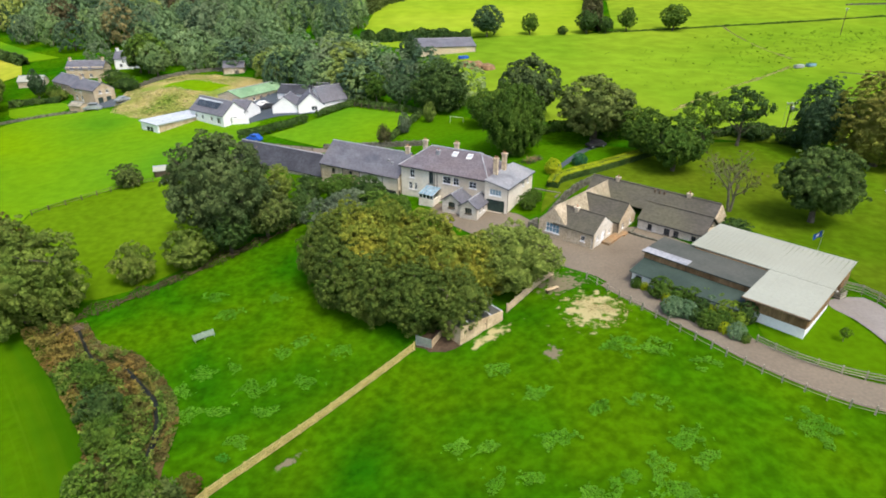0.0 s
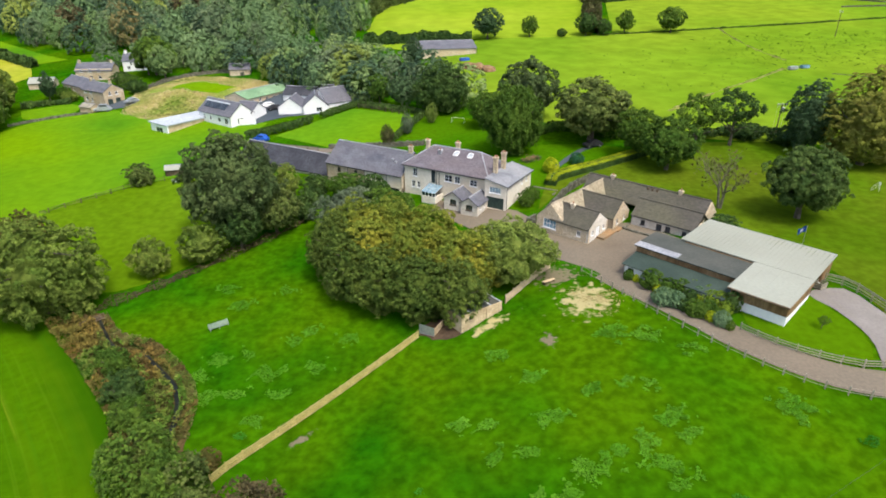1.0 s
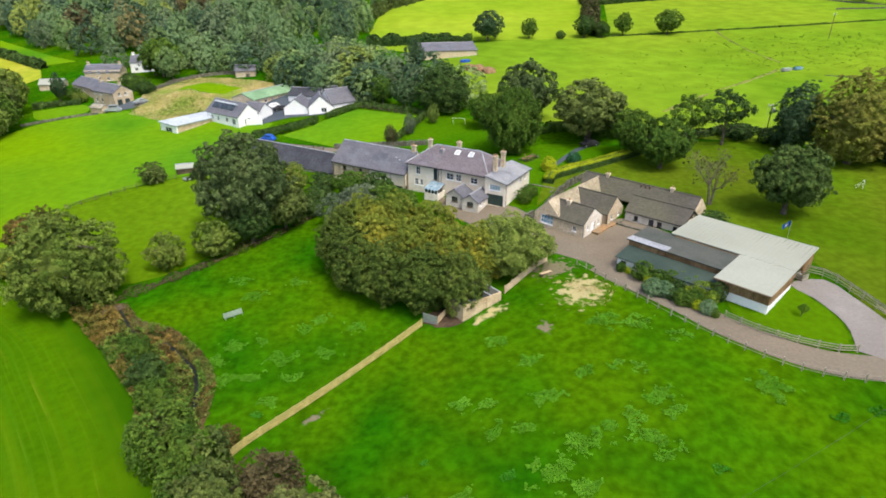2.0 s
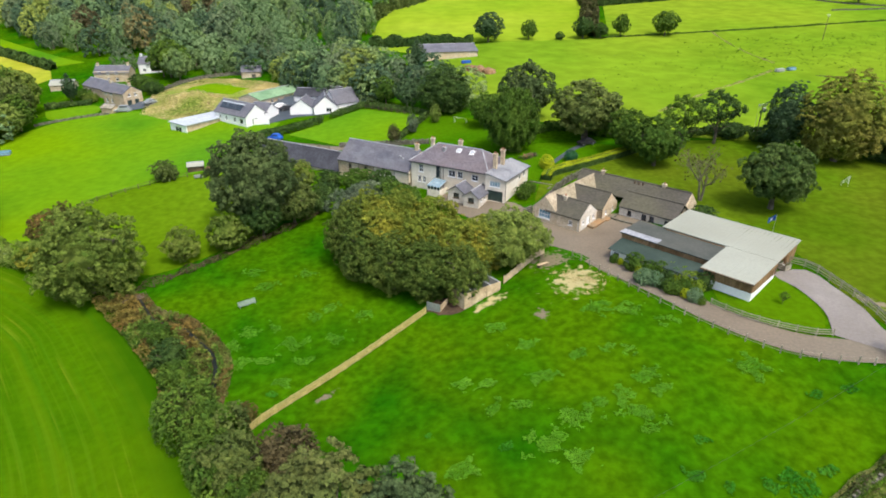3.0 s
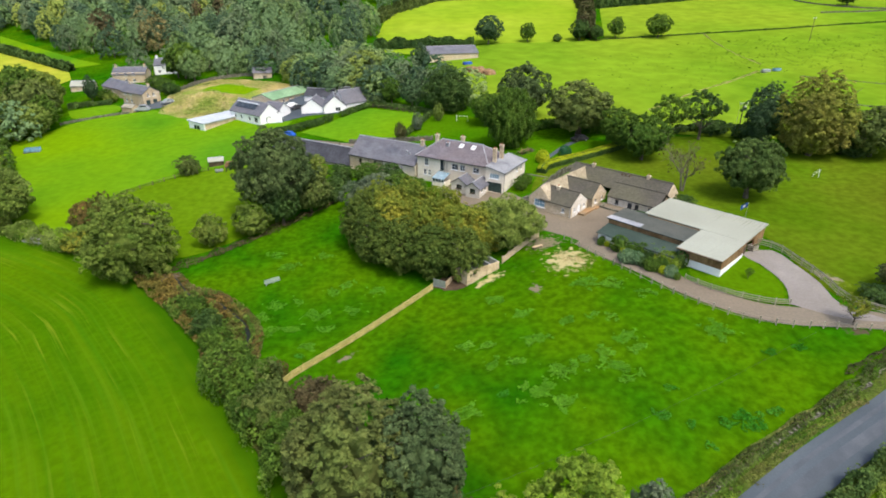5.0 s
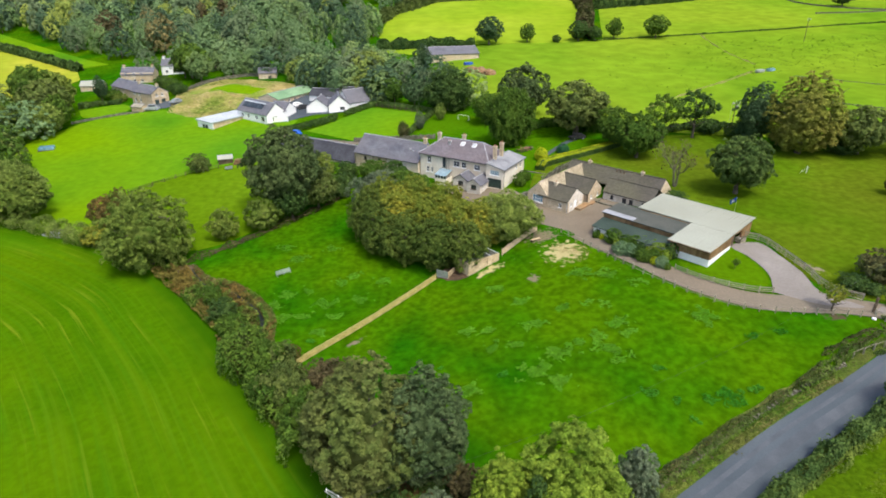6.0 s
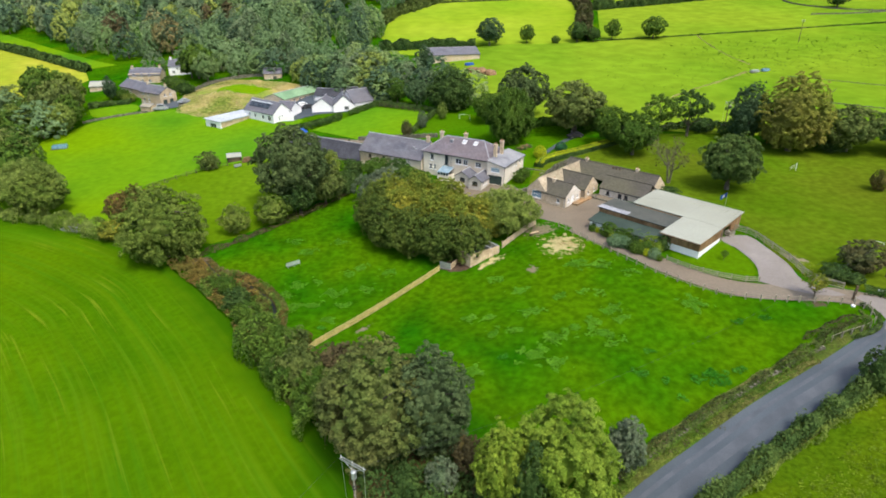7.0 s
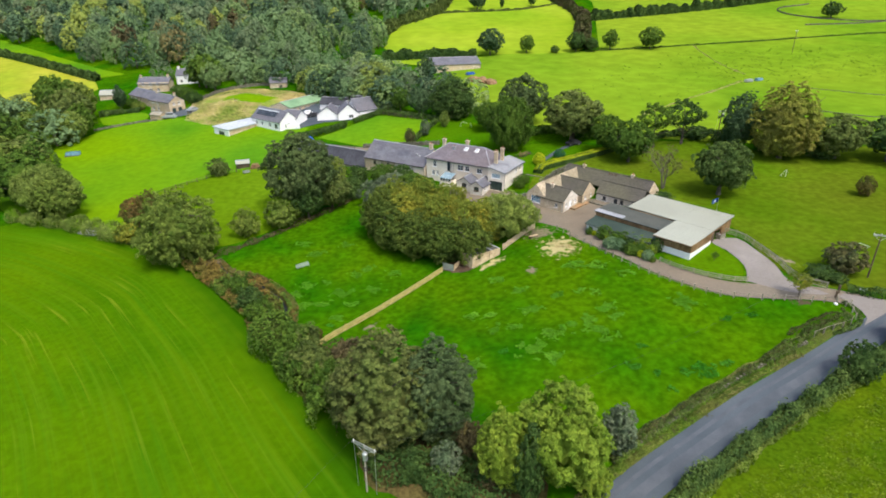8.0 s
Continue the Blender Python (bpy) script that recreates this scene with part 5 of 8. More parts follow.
hedge("verge_grass", beside_lane(3.05, 1, 5), 1.2, 0.22, "leaf_verge", "rough green and yellow verge grass", 0.15, 50, 0.6)
hedge("roadside_hedge_far", beside_lane(-3.6, 1, 7), 1.9, 1.7, "leaf_dark", "dense green roadside hedge", 0.20, 100, 0.35)
hedge("hedge_top_growth", beside_lane(-3.45, 1, 7), 1.5, 1.9, "leaf_parktree", "lighter green shoots over the roadside hedge", 0.18, 34, 0.9)
hedge("hedge_side_grass", beside_lane(-4.4, 1, 6), 1.6, 0.8, "leaf_ashtree", "long yellow-green grass along the hedge's field side", 0.18, 50, 0.9)
CLIPPED = [(24.8, 43.6), (26.0, 46.2), (29.4, 48.4), (35, 51.2), (41, 54.8), (47.5, 59.0)]
core, rings = bmesh.new(), []
for q in smooth_line(CLIPPED, 0.6):
    z = gz(q.x, q.y)
    k = len(rings)
    way = Vector((0.83, 0.55)) if k > 8 else Vector((0.5 + 0.04 * k, 0.87 - 0.04 * k)).normalized()
    rings.append([core.verts.new((q.x - way.y * a_, q.y + way.x * a_, z + b_ + random.uniform(-0.05, 0.05))) for a_, b_ in ((-1.06, -0.3), (-1.08, 1.25), (-0.92, 1.38), (0.92, 1.38), (1.08, 1.25), (1.06, -0.3))])
for r0, r1 in zip(rings, rings[1:]):
    for i in range(5):
        core.faces.new((r0[i], r0[i + 1], r1[i + 1], r1[i]))
core.faces.new(rings[0])
core.faces.new(rings[-1][::-1])
# shade put into leaf colour: dark core and sides below the golden top
tagged(part("clipped_hedge_core", core, "leaf_dark"), "dense inside of the clipped garden hedge, in the sides' shade colour", "hedge", kind="stuff")
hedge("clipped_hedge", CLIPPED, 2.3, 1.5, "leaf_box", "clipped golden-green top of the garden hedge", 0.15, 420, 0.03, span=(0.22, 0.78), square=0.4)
hedge("clipped_hedge_side", CLIPPED, 2.25, 1.4, "leaf_dark", "clipped sides of the garden hedge, shade put into their colour", 0.16, 130, 0.03, span=(0.0, 0.2), square=0.35)
hedge("clipped_hedge_side", CLIPPED[::-1], 2.25, 1.4, "leaf_dark", "clipped sides of the garden hedge, shade put into their colour", 0.16, 130, 0.03, span=(0.0, 0.2), square=0.35)
hedge("gateway_hedge", [(65.6, -15.8), (69.4, -17.7), (74, -16.0), (80, -12.4), (92, -6)], 1.6, 1.0, "leaf_dark", "low dark hedge beside the entrance", 0.2, 60, 0.5)
hedge("farm_hedge", [(-46, 85.5), (-40, 88.6), (-34, 93.2), (-31.5, 96.2)], 1.8, 2.0, "leaf_dark", "dark clipped hedge before the white farm", 0.34, 70, 0.06, square=0.35)
hedge("farm_hedge_east", [(-29, 99.5), (-25.5, 104), (-20.5, 109)], 1.6, 1.7, "leaf_dark", "dark clipped hedge beside the white farm", 0.34, 60, 0.06, square=0.35)
hedge("lawn_hedge", [(-20, 109), (-16, 106.8), (-6, 101.2), (-2.4, 99.0), (-1.2, 97.3), (-1.7, 95), (-4, 88.5), (-8.5, 75.8)], 1.5, 1.6, "leaf_dark", "dark hedge round the green lawn", 0.36, 46, 0.12)
hedge("parkland_hedge", [(47, 61), (60, 68), (74, 72), (88, 66), (92, 57)], 2.2, 1.6, "leaf_dark", "dark hedge behind the parkland", 0.5, 26, 0.4)
hedge("field_edge_hedge", [(20, 66), (24, 72), (33, 78), (47, 70), (58, 69)], 3.0, 2.2, "leaf_mid", "mixed hedge at the foot of the hill", 0.5, 26, 0.5)
hedge("hill_hedge", [(-27, 190.5), (-14, 190), (2, 190), (16, 190.4)], 4.0, 3.4, "leaf_dark", "dark hill hedge below the hay field", 0.9, 26, 0.3)
hedge("hill_strip", [(67, 199), (76, 238), (84, 280), (83.5, 321), (80, 350), (78, 400)], 6.5, 4.2, "leaf_heather", "brown scrubby shelter belt climbing the hill", 0.9, 60, 0.45)
hedge("hill_wall_growth", [(69, 196), (100, 199.6), (123, 203), (160, 207), (196, 211.4), (260, 214)], 0.9, 0.5, "leaf_mid", "rank green grass along the hillside wall", 0.4, 24, 0.7, "long grass")
hedge("slanting_bank", [(64, 92), (84, 110), (100, 122), (116, 135)], 0.9, 0.10, "leaf_dry", "pale grassy remains of a wall on the hill pasture", 0.3, 22, 0.9, "long grass")
hedge("rising_bank", [(122, 146), (120, 165), (121, 189), (122.5, 202)], 0.8, 0.10, "leaf_dry", "pale grassy line of an old wall climbing the hill", 0.3, 16, 0.9, "long grass")
hedge("hill_far_hedge", [(88.6, 277), (119.7, 286), (166.1, 300), (208.6, 316), (250, 330)], 4.5, 4.2, "leaf_dark", "dark row of hedge trees high on the hill", 0.8, 80, 0.55)
hedge("hayfield_top_hedge", [(-0.5, 301.5), (25, 308), (55, 317.5), (86, 345)], 1.2, 1.0, "leaf_sycamore", "thin low hedge along the hay field's top", 0.7, 14, 0.6)
hedge("hayfield_hedge", [(-31, 244), (-24.5, 267), (-13.4, 283), (-2.0, 306), (4, 345), (0, 400)], 5.0, 4.6, "leaf_sycamore", "brown-green hedge beside the hay field", 0.9, 40, 0.6)
hedge("valley_hedge", [(-335, 302), (-244, 243), (-200, 212), (-158, 180)], 3.5, 3.0, "leaf_dark", "dark hedge between cut field and grass", 1.0, 22, 0.2)
hedge("village_hedge", [(-128, 124), (-121, 127), (-115, 128)], 1.6, 1.5, "leaf_dark", "dark hedge before the village houses", 0.6, 24, 0.3)
hedge("stream_trees", [(-100, 30), (-92, 28), (-84, 25.5), (-76, 22), (-69, 18.6), (-62, 15)], 3.6, 2.4, "leaf_willow", "pale willow scrub along the field's top", 0.2, 110, 0.7)


# woods: far trees too many to count
def wood_patch(name, outline, spacing, label, seed, lo=11, hi=17, forms=("wood_a", "wood_b", "wood_c"), kinds=None):
    """A wood joined into one mesh for each leaf colour: trunks and uneven leafy crowns set over the land."""
    rng = np.random.default_rng(seed)
    kinds = kinds or {"leaf_oak_hazed": 0.26, "leaf_ash_hazed": 0.20, "leaf_beech_hazed": 0.17, "leaf_elder_hazed": 0.24, "leaf_birch_hazed": 0.08, "leaf_larch_hazed": 0.02, "leaf_copper": 0.03}
    lo_xy, hi_xy = np.min(outline, 0), np.max(outline, 0)
    gx, gy = np.meshgrid(np.arange(lo_xy[0], hi_xy[0], spacing), np.arange(lo_xy[1], hi_xy[1], spacing))
    p = np.c_[gx.ravel(), gy.ravel()] + rng.uniform(-0.42, 0.42, (gx.size, 2)) * spacing
    p = p[inside(p, [tuple(q) for q in outline])]
    pick = rng.choice(len(kinds), len(p), p=np.array(list(kinds.values())) / sum(kinds.values()))
    stems = bmesh.new()
    for k, leaf in enumerate(kinds):
        vs = []
        for x, y in p[pick == k]:
            me = FORMS[forms[rng.integers(len(forms))] if y < 250 else ("wood_far_a", "wood_far_b")[rng.integers(2)]][1]
            co = np.empty(len(me.vertices) * 3)
            me.vertices.foreach_get("co", co)
            co = co.reshape(-1, 3)
            big = rng.uniform() ** 2
            s, h, t = 0.74 + 0.56 * big, (lo + (hi - lo) * (0.45 * rng.uniform() + 0.7 * big)) / 12, rng.uniform(0, 6.28)
            r = np.array([[math.cos(t), -math.sin(t)], [math.sin(t), math.cos(t)]]) * s
            vs.append(np.c_[co[:, :2] @ r.T + [x, y], co[:, 2] * h + gz(x, y) - 1.0])
            rod(stems, (x, y, gz(x, y) - 0.5), (x, y, gz(x, y) + 4), 0.35, 0.15, 5)
        if vs:
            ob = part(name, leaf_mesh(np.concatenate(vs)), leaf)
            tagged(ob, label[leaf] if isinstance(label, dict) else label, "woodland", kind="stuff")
    ob = part(name + "_trunks", stems, "bark")
    tagged(ob, "dark trunks standing under the wood's leaves", "tree trunks", kind="stuff")


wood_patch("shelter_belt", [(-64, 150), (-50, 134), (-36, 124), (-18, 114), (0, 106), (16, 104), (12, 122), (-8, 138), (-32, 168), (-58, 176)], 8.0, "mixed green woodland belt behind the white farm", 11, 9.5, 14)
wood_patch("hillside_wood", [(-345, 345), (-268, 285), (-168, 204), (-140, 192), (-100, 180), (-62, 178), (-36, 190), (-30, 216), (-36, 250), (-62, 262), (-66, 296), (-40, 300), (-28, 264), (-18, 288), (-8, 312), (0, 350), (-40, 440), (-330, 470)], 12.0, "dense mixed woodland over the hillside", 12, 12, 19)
wood_patch("valley_wood", [(-200, 160), (-175, 120), (-130, 118), (-120, 96), (-124, 74), (-108, 58), (-118, 44), (-150, 40), (-215, 90)], 8.0, "mixed green wood at the valley's edge", 13, 9, 14, kinds={"leaf_sycamore": 0.26, "leaf_ashtree": 0.24, "leaf_mid": 0.26, "leaf_oak_hazed": 0.16, "leaf_dark": 0.08})
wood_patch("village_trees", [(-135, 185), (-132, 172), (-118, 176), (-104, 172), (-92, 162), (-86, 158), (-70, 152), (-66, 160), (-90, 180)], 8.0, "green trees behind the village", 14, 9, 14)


# ---- buildings ----
def side_frame(p0, p1):
    """A frame along a wall: x along it from p0 to p1, y into the building, z up."""
    d = (Vector(p1) - Vector(p0)).to_2d()
    return Matrix.Translation((p0[0], p0[1], 0)) @ Matrix.Rotation(math.atan2(d.y, d.x), 4, "Z"), d.length


def wall(parent, p0, p1, z0, z1, material, openings=(), thick=0.35, gable=None, label="", name="wall"):
    """A wall from p0 to p1 (its inside on the left) with real openings (a0, a1, z0, z1); gable: (along, height) of a peak."""
    m, length = side_frame(p0, p1)
    bm = bmesh.new()
    xs = sorted({0.0, length, *(min(max(v, 0), length) for o in openings for v in o[:2])})
    zs = sorted({z0, z1, *(v for o in openings for v in o[2:4])})
    for a, b in zip(xs, xs[1:]):
        for c, d in zip(zs, zs[1:]):
            x, z = (a + b) / 2, (c + d) / 2
            if not any(o[0] < x < o[1] and o[2] < z < o[3] for o in openings):
                box(bm, a, b, 0, thick, c, d)
    if gable:
        lo = [bm.verts.new(v) for v in ((0, 0, z1), (length, 0, z1), (gable[0], 0, gable[1]))]
        hi = [bm.verts.new(v) for v in ((0, thick, z1), (length, thick, z1), (gable[0], thick, gable[1]))]
        for f in ((lo[0], lo[1], lo[2]), (hi[2], hi[1], hi[0]), (lo[0], lo[2], hi[2], hi[0]), (lo[2], lo[1], hi[1], hi[2])):
            bm.faces.new(f)
    bmesh.ops.remove_doubles(bm, verts=bm.verts, dist=0.0005)
    return part(name, bm, material, parent, label, local=m)


def window(parent, p0, p1, o, glass="glass", frame_material="white", bars=(1, 0), name="window", sill=True):
    """A window with frame, glazing bars and pane set back in an opening of the wall p0 to p1."""
    m, _ = side_frame(p0, p1)
    a, b, c, d = o
    bm = boxes((a, a + 0.08, 0.08, 0.18, c, d), (b - 0.08, b, 0.08, 0.18, c, d), (a + 0.08, b - 0.08, 0.08, 0.18, c, c + 0.08), (a + 0.08, b - 0.08, 0.08, 0.18, d - 0.08, d))
    for i in range(bars[0]):
        x = a + (b - a) * (i + 1) / (bars[0] + 1)
        box(bm, x - 0.03, x + 0.03, 0.09, 0.17, c + 0.08, d - 0.08)
    for i in range(bars[1]):
        z = c + (d - c) * (i + 1) / (bars[1] + 1)
        box(bm, a + 0.08, b - 0.08, 0.095, 0.165, z - 0.03, z + 0.03)
    if sill:
        box(bm, a - 0.12, b + 0.12, -0.10, 0.10, c - 0.12, c)
    w = part(name, bm, frame_material, parent, local=m)
    part("pane", boxes((a + 0.05, b - 0.05, 0.12, 0.14, c + 0.05, d - 0.05)), glass, w)
    return w


def door(parent, p0, p1, o, material, label="", name="door"):
    m, _ = side_frame(p0, p1)
    a, b, c, d = o
    bm = boxes((a, b, 0.12, 0.18, c, d))
    k = max(2, int((b - a) / 0.35))
    for i in range(k):
        box(bm, a + (b - a) * (i + 0.08) / k, a + (b - a) * (i + 0.92) / k, 0.095, 0.12, c + 0.06, d - 0.06)
    w = part(name, bm, material, parent, label, local=m)
    part("handle", boxes((b - 0.2, b - 0.14, 0.03, 0.095, c + 1.0, c + 1.14)), "steel_dark", w)
    return w


def gable_roof(parent, x0, x1, y0, y1, eave, ridge, material, along="x", over=0.3, thick=0.18, cap="slate_brown", label="", verge=0.25):
    """Two slopes meeting at a ridge with a row of cap tiles; each slope and the cap are parts."""
    mid = (y0 + y1) / 2 if along == "x" else (x0 + x1) / 2
    half = (y1 - y0) / 2 if along == "x" else (x1 - x0) / 2
    drop = (ridge - eave) / half * over
    for s in (-1, 1):
        bm = bmesh.new()
        lo, hi = mid + s * (half + over), mid
        if along == "x":
            c = [(x0 - verge, lo, eave - drop), (x1 + verge, lo, eave - drop), (x1 + verge, hi, ridge), (x0 - verge, hi, ridge)]
        else:
            c = [(lo, y0 - verge, eave - drop), (lo, y1 + verge, eave - drop), (hi, y1 + verge, ridge), (hi, y0 - verge, ridge)]
        c = [(a, b, z + thick) for a, b, z in c]
        slab(bm, c if s * (1 if along == "y" else -1) > 0 else c[::-1], thick)
        part("roof_slope", bm, material, parent, label)
    bm = bmesh.new()
    a, b = ((x0 - verge, mid), (x1 + verge, mid)) if along == "x" else ((mid, y0 - verge), (mid, y1 + verge))
    rod(bm, (*a, ridge + thick), (*b, ridge + thick), 0.14, 0.14, 6)
    part("ridge", bm, cap, parent)


def gutter(parent, a, b, z, material="steel_dark"):
    bm = bmesh.new()
    rod(bm, (a[0], a[1], z), (b[0], b[1], z), 0.07, 0.07, 6)
    part("gutter", bm, material, parent)


def drainpipe(parent, x, y, z0, z1, material="steel_dark"):
    bm = bmesh.new()
    rod(bm, (x, y, z0), (x, y, z1), 0.06, 0.06, 6)
    part("drainpipe", bm, material, parent)


def chimney(parent, x, y, z0, z1, material, w=0.75, d=0.6, pots=2):
    bm = boxes((x - w / 2, x + w / 2, y - d / 2, y + d / 2, z0, z1 - 0.25), (x - w / 2 - 0.1, x + w / 2 + 0.1, y - d / 2 - 0.1, y + d / 2 + 0.1, z1 - 0.25, z1))
    c = part("chimney", bm, material, parent)
    for i in range(pots):
        bm = bmesh.new()
        px = x + (i - (pots - 1) / 2) * 0.36
        rod(bm, (px, y, z1), (px, y, z1 + 0.36), 0.12, 0.10, 8)
        part("chimney_pot", bm, "terracotta", c)


def shell(parent, x0, x1, y0, y1, z0, z1, material, front=(), right=(), back=(), left=(), gables="", ridge=0, glass="glass", frame_material="white", doors=(), bars=(1, 0), thick=0.35):
    """Four walls of a block with windows; gables names the sides with peaks: x for the ends of a ridge along x."""
    spec = {"front": ((x0, y0), (x1, y0), front), "right": ((x1, y0), (x1, y1), right), "back": ((x1, y1), (x0, y1), back), "left": ((x0, y1), (x0, y0), left)}
    for key, (p0, p1, opens) in spec.items():
        length = (Vector(p1) - Vector(p0)).length
        peak = None
        if (gables == "x" and key in ("left", "right")) or (gables == "y" and key in ("front", "back")):
            peak = (length / 2, ridge)
        inset = thick if key in ("right", "left") else 0
        d = (Vector(p1) - Vector(p0)).normalized()
        q0, q1 = Vector(p0) + d * inset * (0 if peak else 1), Vector(p1) - d * inset * (0 if peak else 1)
        shift = inset * (0 if peak else 1)
        moved = [(a - shift, b - shift, c, e) for a, b, c, e in opens]
        if peak:
            q0 = q0 - Vector((d.y, -d.x)) * -0.003
            q1 = q1 - Vector((d.y, -d.x)) * -0.003
        wall(parent, q0, q1, z0, z1, material, moved, thick, peak)
        for o in moved:
            if o[2] <= z0 + 0.01:
                continue
            if o[3] - o[2] > 1.9:
                door(parent, q0, q1, o, doors[0] if doors else "green_door")
            else:
                window(parent, q0, q1, o, glass, frame_material, bars)


# main house, barns and porches: local x along the front, y to the back
H0 = 4.6
house = thing("farmhouse", pose(15.5, 34.2, H0, 0, 0, -30.5), "cream rendered two-storey farmhouse with hipped slate roof", "house")
EAVE = 5.0
X0, X1, Y0, Y1 = -22.0, -4.2, 0.5, 9.8
F0, F1 = (X0, Y0), (X1, Y0)
front = [(1.9, 2.9, 2.9, 4.5), (6.0, 6.9, 2.4, 4.7), (8.9, 10.5, 3.0, 4.3), (11.0, 12.2, 3.0, 4.3), (14.2, 15.7, 3.0, 4.2), (1.6, 2.4, 0.7, 2.0), (2.8, 3.5, 0.7, 2.0)]
wall(house, F0, F1, -1.5, EAVE, "render", front, label="cream rendered front wall")
for i, o in enumerate(front):
    window(house, F0, F1, o, bars=(1, 1) if i != 1 else (1, 3), frame_material="white" if i != 1 else "green_door")
wall(house, (X1 - 0.001, Y0 + 0.35), (X1 - 0.001, Y1 - 0.35), -1.5, EAVE, "render")
wall(house, (X1, Y1), (X0, Y1), -1.5, EAVE, "render", [(3, 4.2, 2.8, 4.2), (8, 9.2, 2.8, 4.2), (13, 14.2, 2.8, 4.2)])
for a in (3, 8, 13):
    window(house, (X1, Y1), (X0, Y1), (a, a + 1.2, 2.8, 4.2))
wall(house, (X0 + 0.001, Y1 - 0.35), (X0 + 0.001, Y0 + 0.35), -1.5, EAVE, "render")
RID, OV = 7.9, 0.35
rx0, rx1, ry = X0 + 3.9, X1 - 3.7, (Y0 + Y1) / 2
e = EAVE - 0.2
for name_, c in (
    ("front", [(X0 - OV, Y0 - OV, e), (X1 + OV, Y0 - OV, e), (rx1, ry, RID), (rx0, ry, RID)]),
    ("back", [(X1 + OV, Y1 + OV, e), (X0 - OV, Y1 + OV, e), (rx0, ry, RID), (rx1, ry, RID)]),
    ("left", [(X0 - OV, Y1 + OV, e), (X0 - OV, Y0 - OV, e), (rx0, ry, RID)]),
    ("right", [(X1 + OV, Y0 - OV, e), (X1 + OV, Y1 + OV, e), (rx1, ry, RID)]),
):
    bm = bmesh.new()
    slab(bm, [(a, b, z + 0.2) for a, b, z in c], 0.2)
    part("roof_slope", bm, "slate_plum", house, "plum-grey slate slope" if name_ == "front" else "")
bm = bmesh.new()
rod(bm, (rx0, ry, RID + 0.2), (rx1, ry, RID + 0.2), 0.15)
for cx, cy, ex in ((X0 - OV, Y0 - OV, rx0), (X0 - OV, Y1 + OV, rx0), (X1 + OV, Y0 - OV, rx1), (X1 + OV, Y1 + OV, rx1)):
    rod(bm, (cx, cy, e + 0.2), (ex, ry, RID + 0.2), 0.11)
part("ridge", bm, "lead", house)
slope = (RID - e) / (ry - Y0 + OV)
for x in (-12.6, -9.6):
    y = 4.1
    z = e + 0.2 + slope * (y - Y0 + OV)
    m = Matrix.Translation((x, y, z)) @ Matrix.Rotation(math.atan(slope), 4, "X")
    sk = part("skylight", boxes((-0.5, 0.5, -0.6, -0.5, 0, 0.10), (-0.5, 0.5, 0.5, 0.6, 0, 0.10), (-0.5, -0.42, -0.5, 0.5, 0, 0.10), (0.42, 0.5, -0.5, 0.5, 0, 0.10)), "white", house, local=m)
    part("pane", boxes((-0.42, 0.42, -0.5, 0.5, 0.03, 0.07)), "sheet_white", sk)
for x, y, z0, z1 in ((-19.4, 5.0, 6.6, 9.0), (-13.1, 5.6, 7.4, 9.2), (-3.9, 3.0, 5.0, 8.4), (-3.8, 6.2, 5.0, 8.5)):
    chimney(house, x, y, z0, z1, "stone_warm" if x > -5 else "stone")
chimney(house, -15.8, 3.6, 6.3, 7.9, "lead", 0.6, 0.5, 1)
gutter(house, (X0 - 0.4, Y0 - 0.42), (X1, Y0 - 0.42), EAVE - 0.15)
for x in (-14.8, -14.2, -4.5):
    drainpipe(house, x, Y0 - 0.1, -0.5, EAVE - 0.1)
# side wing with the garage, under one low slope
WX0, WX1, WY0, WY1 = -4.2, 0.0, -0.5, 10.6
wall(house, (WX0 + 0.004, WY0), (WX1, WY0), -1.5, 4.4, "render", [(0.35, 3.75, 0.0, 2.15), (0.9, 3.1, 2.9, 4.0)], label="cream rendered wing front")
door(house, (WX0, WY0), (WX1, WY0), (0.35, 3.75, 0.0, 2.15), "green_door", "dark garage door", "garage_door")
window(house, (WX0, WY0), (WX1, WY0), (0.9, 3.1, 2.9, 4.0), "glass_roof", bars=(3, 0))
side_open = [(6.2, 6.9, 3.0, 3.9), (8.3, 9.0, 3.0, 3.9)]
wall(house, (WX1, WY0 + 0.35), (WX1, WY1 - 0.35), -1.5, 4.4, "render", side_open, label="cream rendered side wall")
for o in side_open:
    window(house, (WX1, WY0 + 0.35), (WX1, WY1 - 0.35), o)
wall(house, (WX1, WY1), (WX0, WY1), -1.5, 4.4, "render")
bm = bmesh.new()
slab(bm, [(WX0, WY0 - 0.3, 5.55), (WX1 + 0.35, WY0 - 0.3, 4.55), (WX1 + 0.35, WY1 + 0.3, 4.55), (WX0, WY1 + 0.3, 5.55)], 0.18)
part("wing_roof", bm, "slate_pale", house, "pale grey slate wing roof")
bm = bmesh.new()
vs = [bm.verts.new(v) for v in ((WX0 + 0.004, WY0, 4.4), (WX1, WY0, 4.4), (WX0 + 0.004, WY0, 5.35), (WX0 + 0.004, WY0 + 0.3, 4.4), (WX1, WY0 + 0.3, 4.4), (WX0 + 0.004, WY0 + 0.3, 5.35))]
for f in ((0, 1, 2), (5, 4, 3), (0, 3, 4, 1), (1, 4, 5, 2), (2, 5, 3, 0)):
    bm.faces.new([vs[i] for i in f])
part("wing_gable", bm, "render", house)
gutter(house, (WX1 + 0.38, WY0 - 0.3), (WX1 + 0.38, WY1 + 0.3), 4.42)
drainpipe(house, WX1 + 0.05, WY0 + 0.2, -0.5, 4.4)
